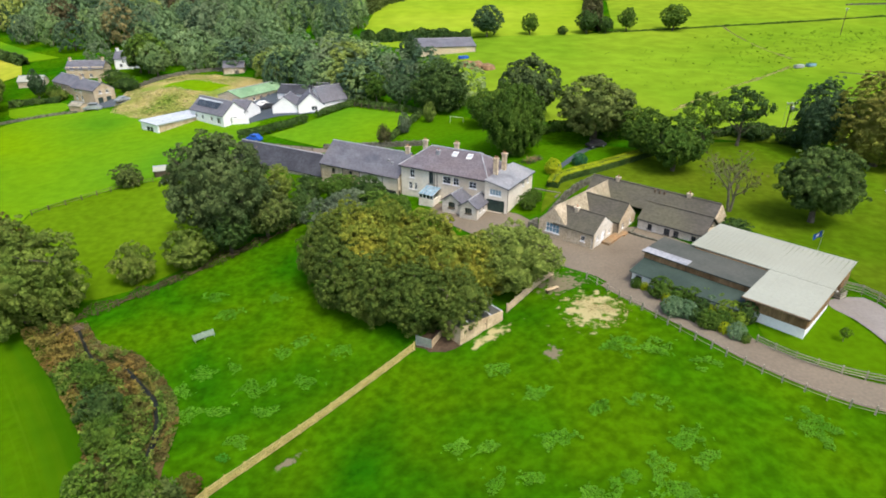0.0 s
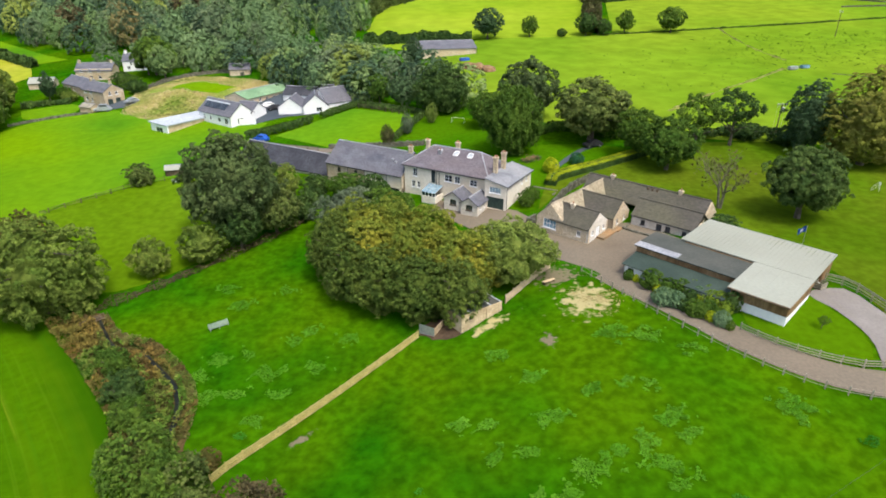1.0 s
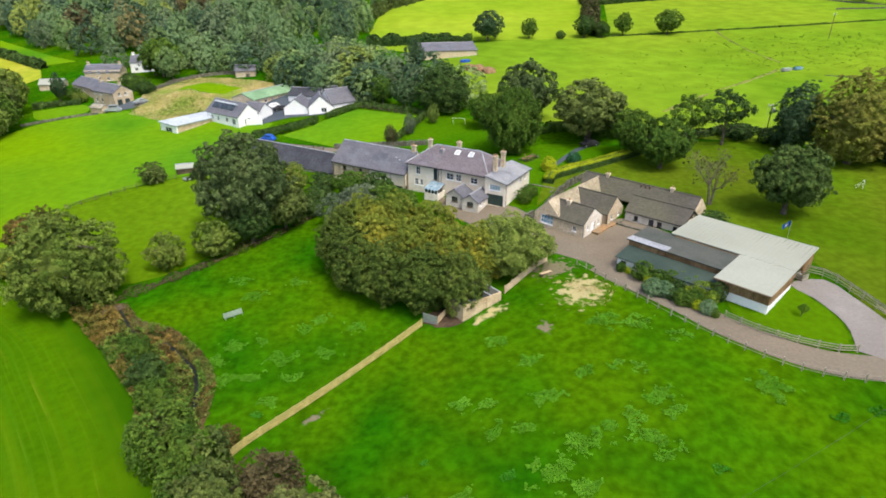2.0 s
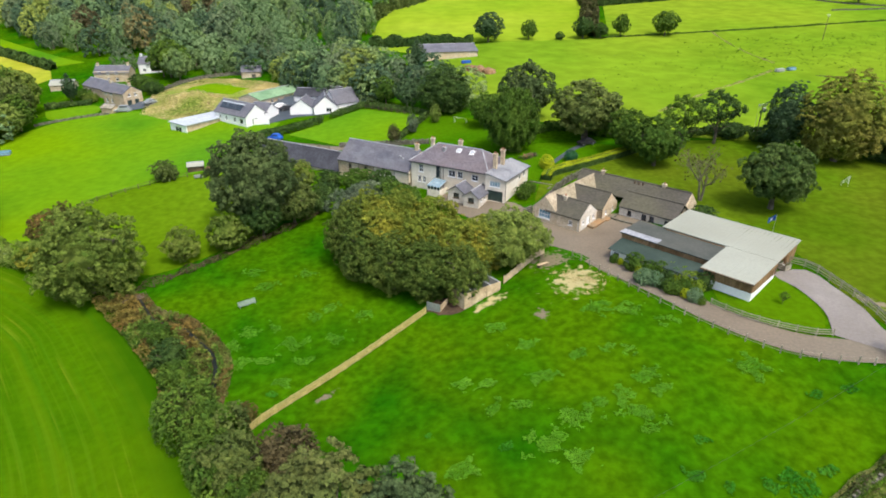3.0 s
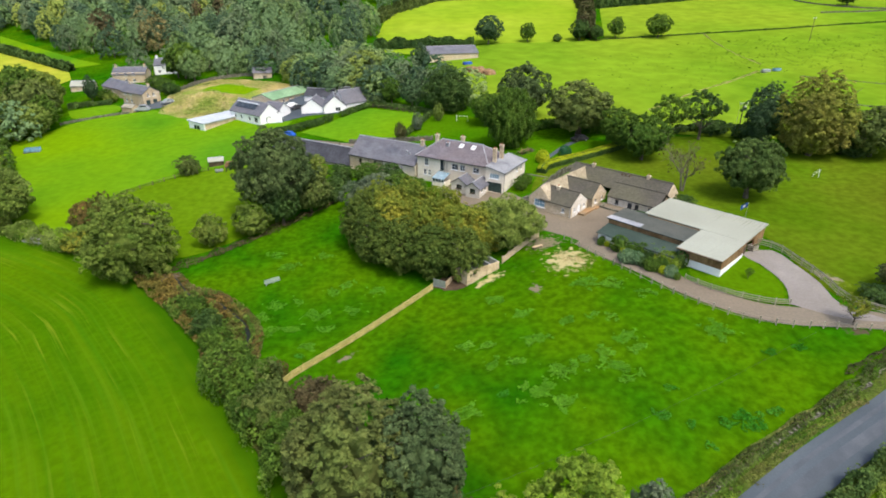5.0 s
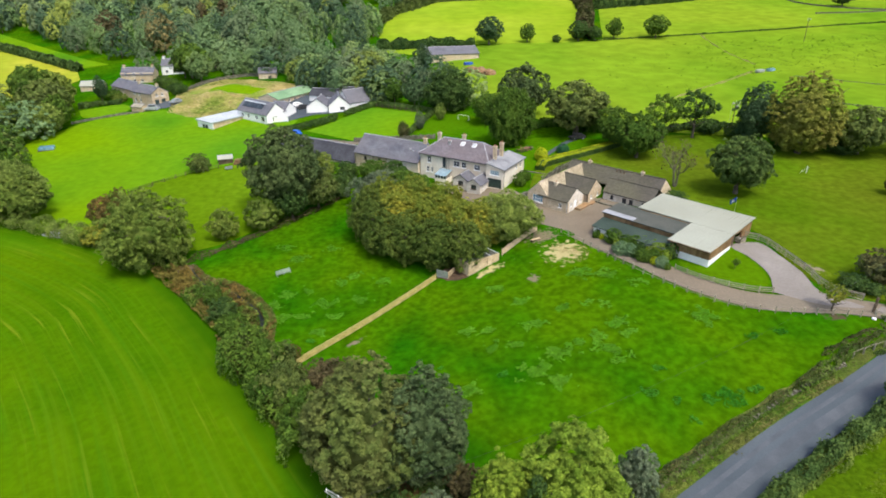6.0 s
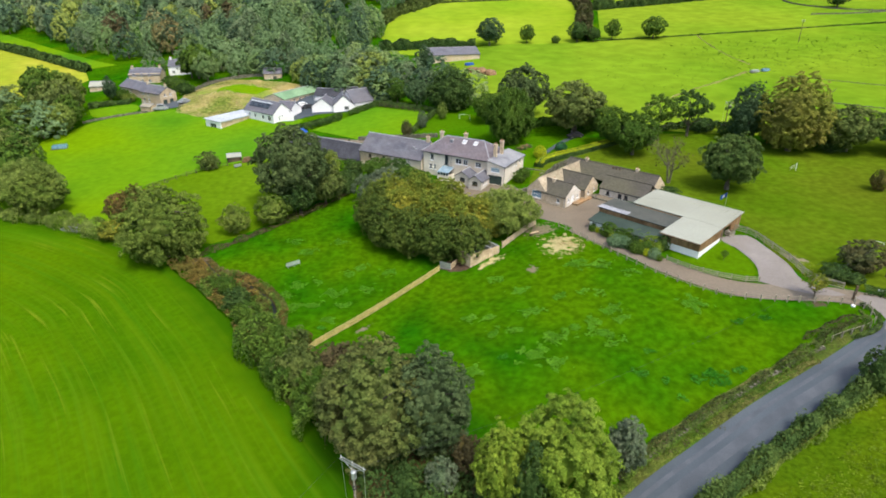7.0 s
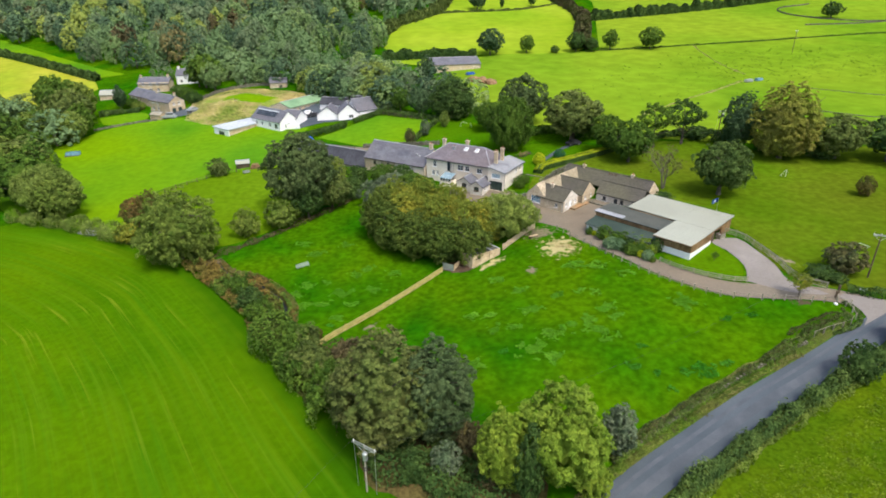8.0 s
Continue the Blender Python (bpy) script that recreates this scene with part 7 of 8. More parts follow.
bm = boxes((-51.5, -47, 97.6, 98.0, 3, 6.2))
fw = part("yard_wall", bm, "white")
tagged(fw, "low white yard wall of the farm", "wall", kind="structure")

VILLAGE = "houses of the village"
VW = [(1.5, 2.6, 0.9, 2.1), (4.5, 5.6, 0.9, 2.1), (7.5, 8.6, 0.9, 2.1), (1.5, 2.6, 3.4, 4.5), (4.5, 5.6, 3.4, 4.5), (7.5, 8.6, 3.4, 4.5)]
for x, y, rz, w, d, eave, ridge, wm, rm, label, opens in (
    (-110.9, 128.6, -32, 12.0, 6.6, 4.3, 6.3, "stone_warm", "slate", "sandstone house with grey slate roof facing the field", VW[:2] + VW[3:5]),
    (-126.0, 144.0, -38, 17.0, 7.0, 2.8, 4.9, "stone_warm", "slate", "long sandstone house with grey slate roof", VW[:3]),
    (-127.6, 155.4, 7, 12.5, 7.0, 3.9, 6.0, "stone_warm", "slate", "sandstone house with small windows and slate roof", VW),
    (-140.0, 147.0, 12, 8.0, 5.0, 2.2, 3.6, "stone", "sheet", "low stone outbuilding with pale roof", ()),
    (-116.0, 167.0, 8, 10.0, 7.0, 4.0, 6.2, "white", "slate", "white rendered village house", VW[:2]),
    (-106.2, 117.4, -20, 4.6, 3.2, 1.8, 2.5, "wood_tan", "oak_grey", "small brown timber shed before the house", ()),
    (-71.0, 152.0, 10, 7.0, 5.0, 2.4, 4.0, "stone", "slate", "small stone hut above the bank", ()),
):
    plain_house("village_house", x, y, rz, w, d, eave, ridge, wm, rm, label, front=opens, right=[(1.0, 2.6, 0.0, 2.1), (3.6, 5.2, 0.0, 2.1), (1.6, 2.5, 3.2, 4.2), (3.8, 4.7, 3.2, 4.2)] if x == -110.9 else (), group=VILLAGE, chim=((0.8, d / 2), (w - 0.8, d / 2)) if eave > 3.5 else ())
plain_house("hill_barn", -4.0, 163.0, 14, 22.0, 12.0, 3.4, 5.6, "stone", "slate", "grey-roofed hill farm barn among the trees", "barn")
plain_house("garden_hut", -57.2, 61.8, 20, 3.6, 2.6, 1.5, 2.0, "wood_dark", "sheet", "small brown timber hut with pale roof", "shed")


# ---- fences ----
def post_and_rail(name, pts, label, material="oak_grey", height=1.15, rails=(0.35, 0.7, 1.05), spacing=2.4, rail_h=0.10, group="", board=0.03):
    """Posts set along a line with rails between each pair of posts; every post and rail is a part."""
    line = smooth_line(pts, 0.4)
    stops, run = [line[0]], 0.0
    for a, b in zip(line, line[1:]):
        run += (b - a).length
        if run >= spacing:
            stops.append(b)
            run = 0.0
    x0, y0 = stops[0]
    fence = thing(name, pose(x0, y0, gz(x0, y0)), label, "fence", group)
    post = bpy.data.meshes.new("post")
    bm = boxes((-0.07, 0.07, -0.07, 0.07, -0.4, height), (-0.05, 0.05, -0.05, 0.05, height, height + 0.04))
    bm.to_mesh(post)
    bm.free()
    post.materials.append(M[material])
    o = Vector((x0, y0, gz(x0, y0)))
    for i, s in enumerate(stops):
        ob = new("post", post)
        ob.parent = fence
        d = stops[min(i + 1, len(stops) - 1)] - stops[max(i - 1, 0)]
        ob.matrix_local = Matrix.Translation(Vector((s.x, s.y, gz(s.x, s.y))) - o) @ Matrix.Rotation(math.atan2(d.y, d.x) + random.uniform(-0.05, 0.05), 4, "Z")
        if i + 1 < len(stops):
            e = stops[i + 1]
            a, b = Vector((s.x, s.y, gz(s.x, s.y))) - o, Vector((e.x, e.y, gz(e.x, e.y))) - o
            q = (b - a).to_track_quat("X", "Z").to_matrix().to_4x4()
            for z in rails:
                part("rail", boxes((0, (b - a).length, -0.07 - board, -0.07, z - rail_h / 2, z + rail_h / 2)), material, fence, local=Matrix.Translation(a) @ q)
    return fence


post_and_rail("new_timber_fence", [(-18.6, -21.4), (-17.2, -19.4), (-13.4, -15.2), (-9.2, -10.5), (-5.0, -5.7), (0.2, 0.0), (1.0, 0.9)], "new pale pine board fence across the pasture", "pine", 1.16, (0.22, 0.50, 0.78, 1.06), 1.8, 0.22)
post_and_rail("driveway_fence", [(24.0, 11.6), (27.8, 5.2), (33.6, -4.2), (38.4, -10.2), (43.6, -14.6), (49, -16.6), (55.6, -17.6), (62, -18.9), (64.6, -20.2)], "grey wire and post fence below the driveway", "oak_grey", 1.1, (0.4, 0.95), 1.7, 0.045)
post_and_rail("lawn_fence", [(39.4, -4.4), (41.8, -7.2), (45.6, -9.9), (50.4, -11.9), (52.5, -11.2)], "weathered post and rail fence beside the driveway", "oak_grey", 1.1, (0.35, 0.65, 0.98), 1.9, 0.12)
post_and_rail("paddock_rail_fence", [(55.2, 5.9), (57.4, 4.0), (58.4, -0.2), (59.4, -6.4), (59.6, -11.6), (63.4, -15.4)], "weathered post and rail fence above the driveway branch", "oak_grey", 1.3, (0.35, 0.7, 1.05, 1.25), 1.9, 0.13)
post_and_rail("shelter_fence", [(12.6, 6.0), (15.2, 8.9), (18.0, 12.0), (20.4, 14.0)], "tan board fence behind the field shelter", "wood_tan", 1.4, (0.25, 0.55, 0.85, 1.15), 1.6, 0.26)
post_and_rail("field_fence", [(-73, 44.2), (-63, 55), (-54.4, 60.4)], "dark post and wire paddock fence", "wood_dark", 1.1, (0.5, 0.95), 2.6, 0.06)
post_and_rail("stream_fence", [(-35.4, 18.2), (-37, 16.4), (-44, 9.4)], "dark old fence along the field hedge", "wood_dark", 1.0, (0.4, 0.85), 2.6, 0.05)
post_and_rail("lawn_rail_fence", [(-20, 108), (-12, 103), (-5, 97.4)], "dark fence behind the green lawn", "wood_dark", 1.2, (0.5, 1.05), 2.4, 0.08)
post_and_rail("barn_track_fence", [(-44, 82), (-34, 77), (-24, 73.4)], "dark fence along the barn track", "wood_dark", 1.1, (0.5, 1.0), 2.6, 0.08)
post_and_rail("junction_rail", [(62.4, -18.2), (62.9, -20.2), (62.7, -22.2), (62.2, -23.3), (60.3, -24.7), (57.2, -25.7), (54.2, -26.8)], "pale rail fence round the hedge corner", "oak_grey", 1.05, (0.95,), 1.6, 0.07)


def stone_wall(name, pts, label, width=0.5, height=1.1, seed=1):
    """A dry-stone wall: one core with rough blocks along both faces and copes on top, joined."""
    rng = random.Random(seed)
    bm = bmesh.new()
    line = smooth_line(pts, 1.2)
    for a, b in zip(line, line[1:]):
        d = b - a
        ang = math.atan2(d.y, d.x)
        for k in range(2):
            p = a.lerp(b, (k + 0.5) / 2)
            h = height * rng.uniform(0.82, 1.12)
            m = Matrix.Translation((p.x, p.y, gz(p.x, p.y))) @ Matrix.Rotation(ang + rng.uniform(-0.06, 0.06), 4, "Z")
            box(bm, -d.length * 0.26, d.length * 0.26, -width / 2 * rng.uniform(0.85, 1.1), width / 2 * rng.uniform(0.85, 1.1), -0.4, h, m)
            box(bm, -d.length * 0.12, d.length * 0.14, -width * 0.4, width * 0.4, h - 0.02, h + rng.uniform(0.1, 0.25), m)
    ob = part(name, bm, "drystone")
    return tagged(ob, label, "wall", kind="structure")


stone_wall("lane_wall", beside_lane(3.95, 2, 5) + [(52.6, -28.0)], "mossy dry-stone field wall along the lane", 0.4, 0.32, 21)
stone_wall("hill_wall", [(69, 196), (100, 199.6), (123, 203), (160, 207), (196, 211.4), (260, 214)], "dark dry-stone wall across the hillside", 0.35, 0.32, 2)
stone_wall("east_wall", [(112, 99), (121.4, 94), (138, 84), (170, 72)], "dark dry-stone wall on the hill pasture", 0.3, 0.25, 5)
stone_wall("upper_east_wall", [(127, 127), (138, 120), (155, 109.7), (190, 96)], "low stone wall on the hill pasture", 0.25, 0.2, 6)
stone_wall("upper_wall", [(196, 240), (230, 238), (300, 250)], "dark stone wall near the hilltop", 0.45, 0.7, 7)
stone_wall("hill_curved_wall", [(230, 300), (206, 290), (204, 268), (226, 244), (262, 236)], "curved stone wall near the hilltop", 0.45, 0.7, 12)
stone_wall("village_wall", [(-103, 115.6), (-109, 113.6), (-116, 109.6), (-121, 105.5)], "grey dry-stone wall below the village", 0.45, 0.6, 8)
stone_wall("bank_wall", [(-96, 138), (-90, 152), (-76, 158), (-66, 152)], "grey dry-stone wall above the bank", 0.6, 1.1, 9)
stone_wall("lawn_wall", [(-23, 74.6), (-12, 74), (-7, 73.4), (0, 73)], "stone wall behind the farmhouse garden", 0.5, 1.1, 10)
stone_wall("garden_wall_east", [(20.6, 28.6), (23, 33), (26.6, 39), (30, 43), (33, 45.6)], "ivy-topped stone wall behind the cottages", 0.5, 1.2, 11)


# ---- poles, wires and small things ----
def power_pole(x, y, top, turn, label, transformer=False, tall_arm=2.2, timber="wood_dark", girth=0.14):
    z = gz(x, y)
    p = thing("power_pole", pose(x, y, z, 0, 0, turn), label, "power pole", "wooden power poles")
    h = top - z
    bm = bmesh.new()
    rod(bm, (0, 0, -1), (0, 0, h), girth, girth * 0.72, 8)
    part("pole", bm, timber, p)
    for side in (-0.15, 0.09):
        part("cross_arm", boxes((-tall_arm / 2, tall_arm / 2, side, side + 0.06, h - 0.25, h - 0.1)), "metal", p)
    for s in (-1, 1):
        bm = bmesh.new()
        rod(bm, (s * tall_arm * 0.42, 0, h - 0.25), (0, 0, h - 1.1), 0.035)
        part("brace", bm, "metal", p)
    for s in (-0.46, 0.0, 0.46):
        bm = bmesh.new()
        rod(bm, (s * tall_arm, 0, h - 0.1), (s * tall_arm, 0, h + 0.18), 0.06, 0.04, 8)
        part("insulator", bm, "white", p)
    if transformer:
        bm = bmesh.new()
        rod(bm, (0.3, -0.25, h - 1.7), (0.3, -0.25, h - 0.8), 0.28, 0.28, 12)
        rod(bm, (0.3, -0.25, h - 0.8), (0.3, -0.25, h - 0.68), 0.30, 0.18, 12)
        part("transformer", bm, "metal", p, "pale grey transformer can")
        for s in (-1, 1):
            bm = bmesh.new()
            rod(bm, (s * tall_arm * 0.46, 0, h - 0.2), (s * tall_arm * 0.42, 0.1, -0.2), 0.022, 0.022, 4)
            part("down_lead", bm, "metal", p)
        part("steps", boxes((-0.14, 0.14, -0.2, 0.2, h - 3.6, h - 3.5), (-0.14, 0.14, -0.2, 0.2, h - 3.2, h - 3.1)), "steel_dark", p)
    return p


power_pole(-7.6, -49.5, 4.5, -33, "pale weathered power pole with transformer and cross arm", True, 3.2, "oak_grey", 0.12)
power_pole(71.3, -11.7, 13.0, -20, "tall wooden power pole near the parkland gate")
power_pole(78.5, 66.0, gz(78.5, 66) + 8.5, 10, "wooden power pole behind the parkland hedge", True)
power_pole(159.0, 180.8, gz(159, 180.8) + 9.5, 30, "leaning wooden power pole on the hillside")


def wire(pts, sag, name="power_line"):
    bm = bmesh.new()
    for a, b in zip(pts, pts[1:]):
        a, b = Vector(a), Vector(b)
        q = [a.lerp(b, i / 12) - Vector((0, 0, sag * 4 * (i / 12) * (1 - i / 12))) for i in range(13)]
        for c, d in zip(q, q[1:]):
            rod(bm, c, d, 0.009, 0.009, 4)
    ob = part(name, bm, "steel_dark")
    tagged(ob, "thin dark overhead power line between poles", "cable")


wire([(-6.2, -50.1, 4.75), (71.3, -11.7, 13.1)], 3.5)
wire([(-9.0, -48.9, 4.75), (-60, -130, 6)], 2.5)

flag = thing("flag", pose(57.6, 15.8, gz(57.6, 15.8)), "blue and white flag flying from a slim pole", "flag")
bm = bmesh.new()
rod(bm, (0, 0, -0.3), (0, 0, 3.5), 0.03, 0.02, 8)
part("flagpole", bm, "metal", flag)


def cloth(u0, u1, v0, v1, off):
    bm = bmesh.new()
    rows = [[bm.verts.new((-0.05 - 1.2 * u, off + 0.16 * math.sin(u * 5.0 + v), 2.5 + 0.9 * v - 0.5 * u)) for u in np.linspace(u0, u1, 9)] for v in np.linspace(v0, v1, 4)]
    for r0, r1 in zip(rows, rows[1:]):
        for i in range(8):
            bm.faces.new((r0[i], r0[i + 1], r1[i + 1], r1[i]))
    bmesh.ops.solidify(bm, geom=bm.faces[:], thickness=0.02)
    return bm


part("field", cloth(0, 1, 0, 1, 0), "blue", flag)
part("emblem", cloth(0.3, 0.75, 0.25, 0.75, 0.03), "flag_white", flag, "white middle of the flag")
part("emblem", cloth(0.3, 0.75, 0.25, 0.75, -0.03), "flag_white", flag, "white middle of the flag")

trough = thing("metal_feeder", pose(-26.4, 4.4, gz(-26.4, 4.4), 0, 0, 38), "pale grey sloping metal feeder on the pasture", "feeder")
bm = bmesh.new()
slab(bm, [(-1.35, -0.2, 0.25), (1.35, -0.2, 0.25), (1.35, 0.2, 0.85), (-1.35, 0.2, 0.85)], 0.06)
part("sheet", bm, "sheet_green_grey", trough)
for x in (-1.2, 0.0, 1.2):
    bm = bmesh.new()
    rod(bm, (x, 0.32, 0.85), (x, 0.55, -0.1), 0.035)
    rod(bm, (x, -0.33, 0.22), (x, -0.33, -0.1), 0.035)
    part("leg", bm, "metal", trough)


def goal(x, y, turn, w, h, label):
    g = thing("goal_frame", pose(x, y, gz(x, y), 0, 0, turn), label, "goal")
    for a in (-w / 2, w / 2):
        bm = bmesh.new()
        rod(bm, (a, 0, -0.2), (a, 0, h), 0.03)
        part("upright", bm, "white", g)
        bm = bmesh.new()
        rod(bm, (a, 0, h), (a, 1.2, 0), 0.025)
        part("stay", bm, "white", g)
    bm = bmesh.new()
    rod(bm, (-w / 2, 0, h), (w / 2, 0, h), 0.03)
    part("crossbar", bm, "white", g)


goal(8.2, 88.0, -20, 3.4, 1.6, "small white goal frame on the orchard lawn")
goal(83.0, 37.0, 60, 1.3, 1.5, "white metal swing frame on the parkland grass")
goal(77.5, -0.7, -62, 1.5, 0.45, "low white jump poles on the parkland grass")


def vehicle(x, y, turn, body, label, w=1.8, length=4.3, h=1.5, name="parked_car"):
    """A small parked car: body with cabin, glass and four wheels."""
    c = thing(name, pose(x, y, gz(x, y) + 0.1, 0, 0, turn), label, "car")
    bm = bmesh.new()
    side = [(-length / 2, 0.35), (-length / 2, 0.8), (-length * 0.28, 0.92), (-length * 0.14, h), (length * 0.26, h), (length * 0.42, 0.95), (length / 2, 0.88), (length / 2, 0.35)]
    a = [bm.verts.new((p, -w / 2 * (0.86 if q > 1 else 1), q)) for p, q in side]
    b = [bm.verts.new((p, w / 2 * (0.86 if q > 1 else 1), q)) for p, q in side]
    bm.faces.new(a)
    bm.faces.new(b[::-1])
    for i in range(len(side)):
        j = (i + 1) % len(side)
        bm.faces.new((a[j], a[i], b[i], b[j]))
    bmesh.ops.bevel(bm, geom=bm.edges[:], offset=0.06, segments=2, affect="EDGES")
    part("body", bm, body, c)
    part("windows", boxes((-length * 0.12, length * 0.30, -w / 2 * 0.93, w / 2 * 0.93, 0.98, h - 0.14)), "glass", c)
    for px in (-length * 0.31, length * 0.31):
        for py in (-w / 2, w / 2 - 0.2):
            bm = bmesh.new()
            rod(bm, (px, py, 0.32), (px, py + 0.2, 0.32), 0.32, 0.32, 14)
            t = part("wheel", bm, "steel_dark", c)
            bm = bmesh.new()
            rod(bm, (px, py - 0.01, 0.32), (px, py + 0.21, 0.32), 0.18, 0.18, 10)
            part("rim", bm, "metal", t)


vehicle(-41.6, 83.2, -20, "blue", "bright blue small van parked behind the barns", 1.7, 3.9, 1.7, "parked_van")
vehicle(-99.0, 117.0, 10, "metal", "pale grey van parked before the village house", 2.0, 5.0, 2.1, "parked_van")
vehicle(-92.5, 122.4, 60, "metal", "silver car parked before the village houses")
vehicle(-45.0, 110.5, 30, "steel_dark", "dark car parked in the white farm's yard")
vehicle(-47.5, 113.0, 30, "white", "white car parked in the farm's yard")
vehicle(37.6, 64.6, 20, "steel_dark", "dark car parked under the spreading tree")

crate = thing("feed_crate", pose(53.6, 4.2, gz(53.6, 4.2) + 0.05, 0, 0, 30), "small pale wooden crate by the riding hall door", "crate")
part("floor", boxes((-0.7, 0.7, -0.5, 0.5, 0.1, 0.16)), "wood_dark", crate)
for x0, x1, y0, y1 in ((-0.75, 0.75, -0.55, -0.5), (-0.75, 0.75, 0.5, 0.55), (-0.75, -0.7, -0.5, 0.5), (0.7, 0.75, -0.5, 0.5)):
    for z in (0.12, 0.42, 0.72):
        part("slat", boxes((x0, x1, y0, y1, z, z + 0.2)), "oak_grey", crate)
for x in (-0.6, 0.6):
    part("runner", boxes((x - 0.06, x + 0.06, -0.5, 0.5, -0.05, 0.1)), "wood_dark", crate)

sign = thing("gate_sign", pose(67.3, -16.6, gz(67.3, -16.6), 0, 0, -15), "small pale blue blank board on two posts at the entrance", "sign")
part("board", boxes((-0.5, 0.5, -0.03, 0.03, 0.55, 0.9)), "sheet_white", sign)
for x in (-0.42, 0.42):
    part("post", boxes((x - 0.04, x + 0.04, 0.03, 0.11, -0.3, 0.9)), "wood_dark", sign)
for x, y in ((62.5, -17.7), (63.8, -16.2)):
    gp = thing("gate_post", pose(x, y, gz(x, y)), "dark square gate post at the driveway entrance", "gate post", "gate posts of the entrance")
    part("shaft", boxes((-0.13, 0.13, -0.13, 0.13, -0.3, 1.35)), "wood_dark", gp)
    part("cap", boxes((-0.16, 0.16, -0.16, 0.16, 1.35, 1.42)), "wood_dark", gp)

logs = thing("log_stack", pose(-52.0, 62.2, gz(-52.0, 62.2), 0, 0, 20), "stack of brown cut logs beside the timber hut", "log stack")
for row, count in enumerate((6, 5, 4)):
    for i in range(count):
        bm = bmesh.new()
        c = (i - (count - 1) / 2) * 0.46
        rod(bm, (c, -0.9, 0.22 + 0.4 * row), (c + random.uniform(-0.04, 0.04), 0.9, 0.22 + 0.4 * row), 0.22, 0.20, 8)
        part("log", bm, "rust", logs)
bin_ = thing("feed_trough", pose(-53.4, 58.2, gz(-53.4, 58.2), 0, 0, 30), "grey metal feed trough on the paddock grass", "trough")
part("tub", boxes((-0.9, 0.9, -0.4, -0.34, 0.25, 0.75), (-0.9, 0.9, 0.34, 0.4, 0.25, 0.75), (-0.9, -0.84, -0.34, 0.34, 0.25, 0.75), (0.84, 0.9, -0.34, 0.34, 0.25, 0.75), (-0.84, 0.84, -0.34, 0.34, 0.25, 0.31)), "metal", bin_)
for x in (-0.7, 0.7):
    part("leg", boxes((x - 0.05, x + 0.05, -0.36, 0.36, -0.1, 0.25)), "steel_dark", bin_)

bm = bmesh.new()
bmesh.ops.create_icosphere(bm, subdivisions=2, radius=0.3)
for v in bm.verts:
    v.co *= 1 + 0.25 * noise.noise(v.co * 5.0)
    v.co.z *= 0.7
marker = part("boundary_stone", bm, "white")
marker.matrix_world = pose(61.7, -19.2, gz(61.7, -19.2) + 0.12)
tagged(marker, "small white-painted stone on the grass by the gate", "stone")

bench = thing("timber_bench", pose(19.0, 9.6, gz(19, 9.6), 0, 0, 30), "brown timber bench in the trodden corner", "bench")
part("seat", boxes((-1.0, 1.0, -0.25, 0.25, 0.4, 0.48)), "wood_tan", bench)
for x in (-0.8, 0.8):
    part("leg", boxes((x - 0.06, x + 0.06, -0.22, 0.22, -0.1, 0.4)), "wood_dark", bench)

bridge = thing("footbridge", pose(-44.6, 6.0, gz(-44.6, 6), 0, 0, 55), "dark plank footbridge with a rail over the stream", "bridge")
for i in range(7):
    part("plank", boxes((-1.6 + 0.46 * i, -1.2 + 0.46 * i, -0.6, 0.6, 0.25, 0.33)), "wood_dark", bridge)
part("rail", boxes((-1.7, 1.7, -0.62, -0.54, 1.0, 1.1)), "wood_dark", bridge)
for x in (-1.6, 0, 1.6):
    part("post", boxes((x - 0.05, x + 0.05, -0.62, -0.54, -0.2, 1.0)), "wood_dark", bridge)

slabs = thing("stone_bridge", pose(-78.0, 22.6, gz(-78, 22.6), 0, 0, -14), "pale grey stone slab bridge at the field corner", "bridge")
for i in range(4):
    part("slab", boxes((-2.4 + 1.2 * i, -1.3 + 1.2 * i, -1.0, 1.0, -0.2, 0.28 + 0.04 * (i % 2))), "lead", slabs)
part("parapet", boxes((-2.6, 2.6, 1.0, 1.3, -0.2, 0.8)), "drystone", slabs)

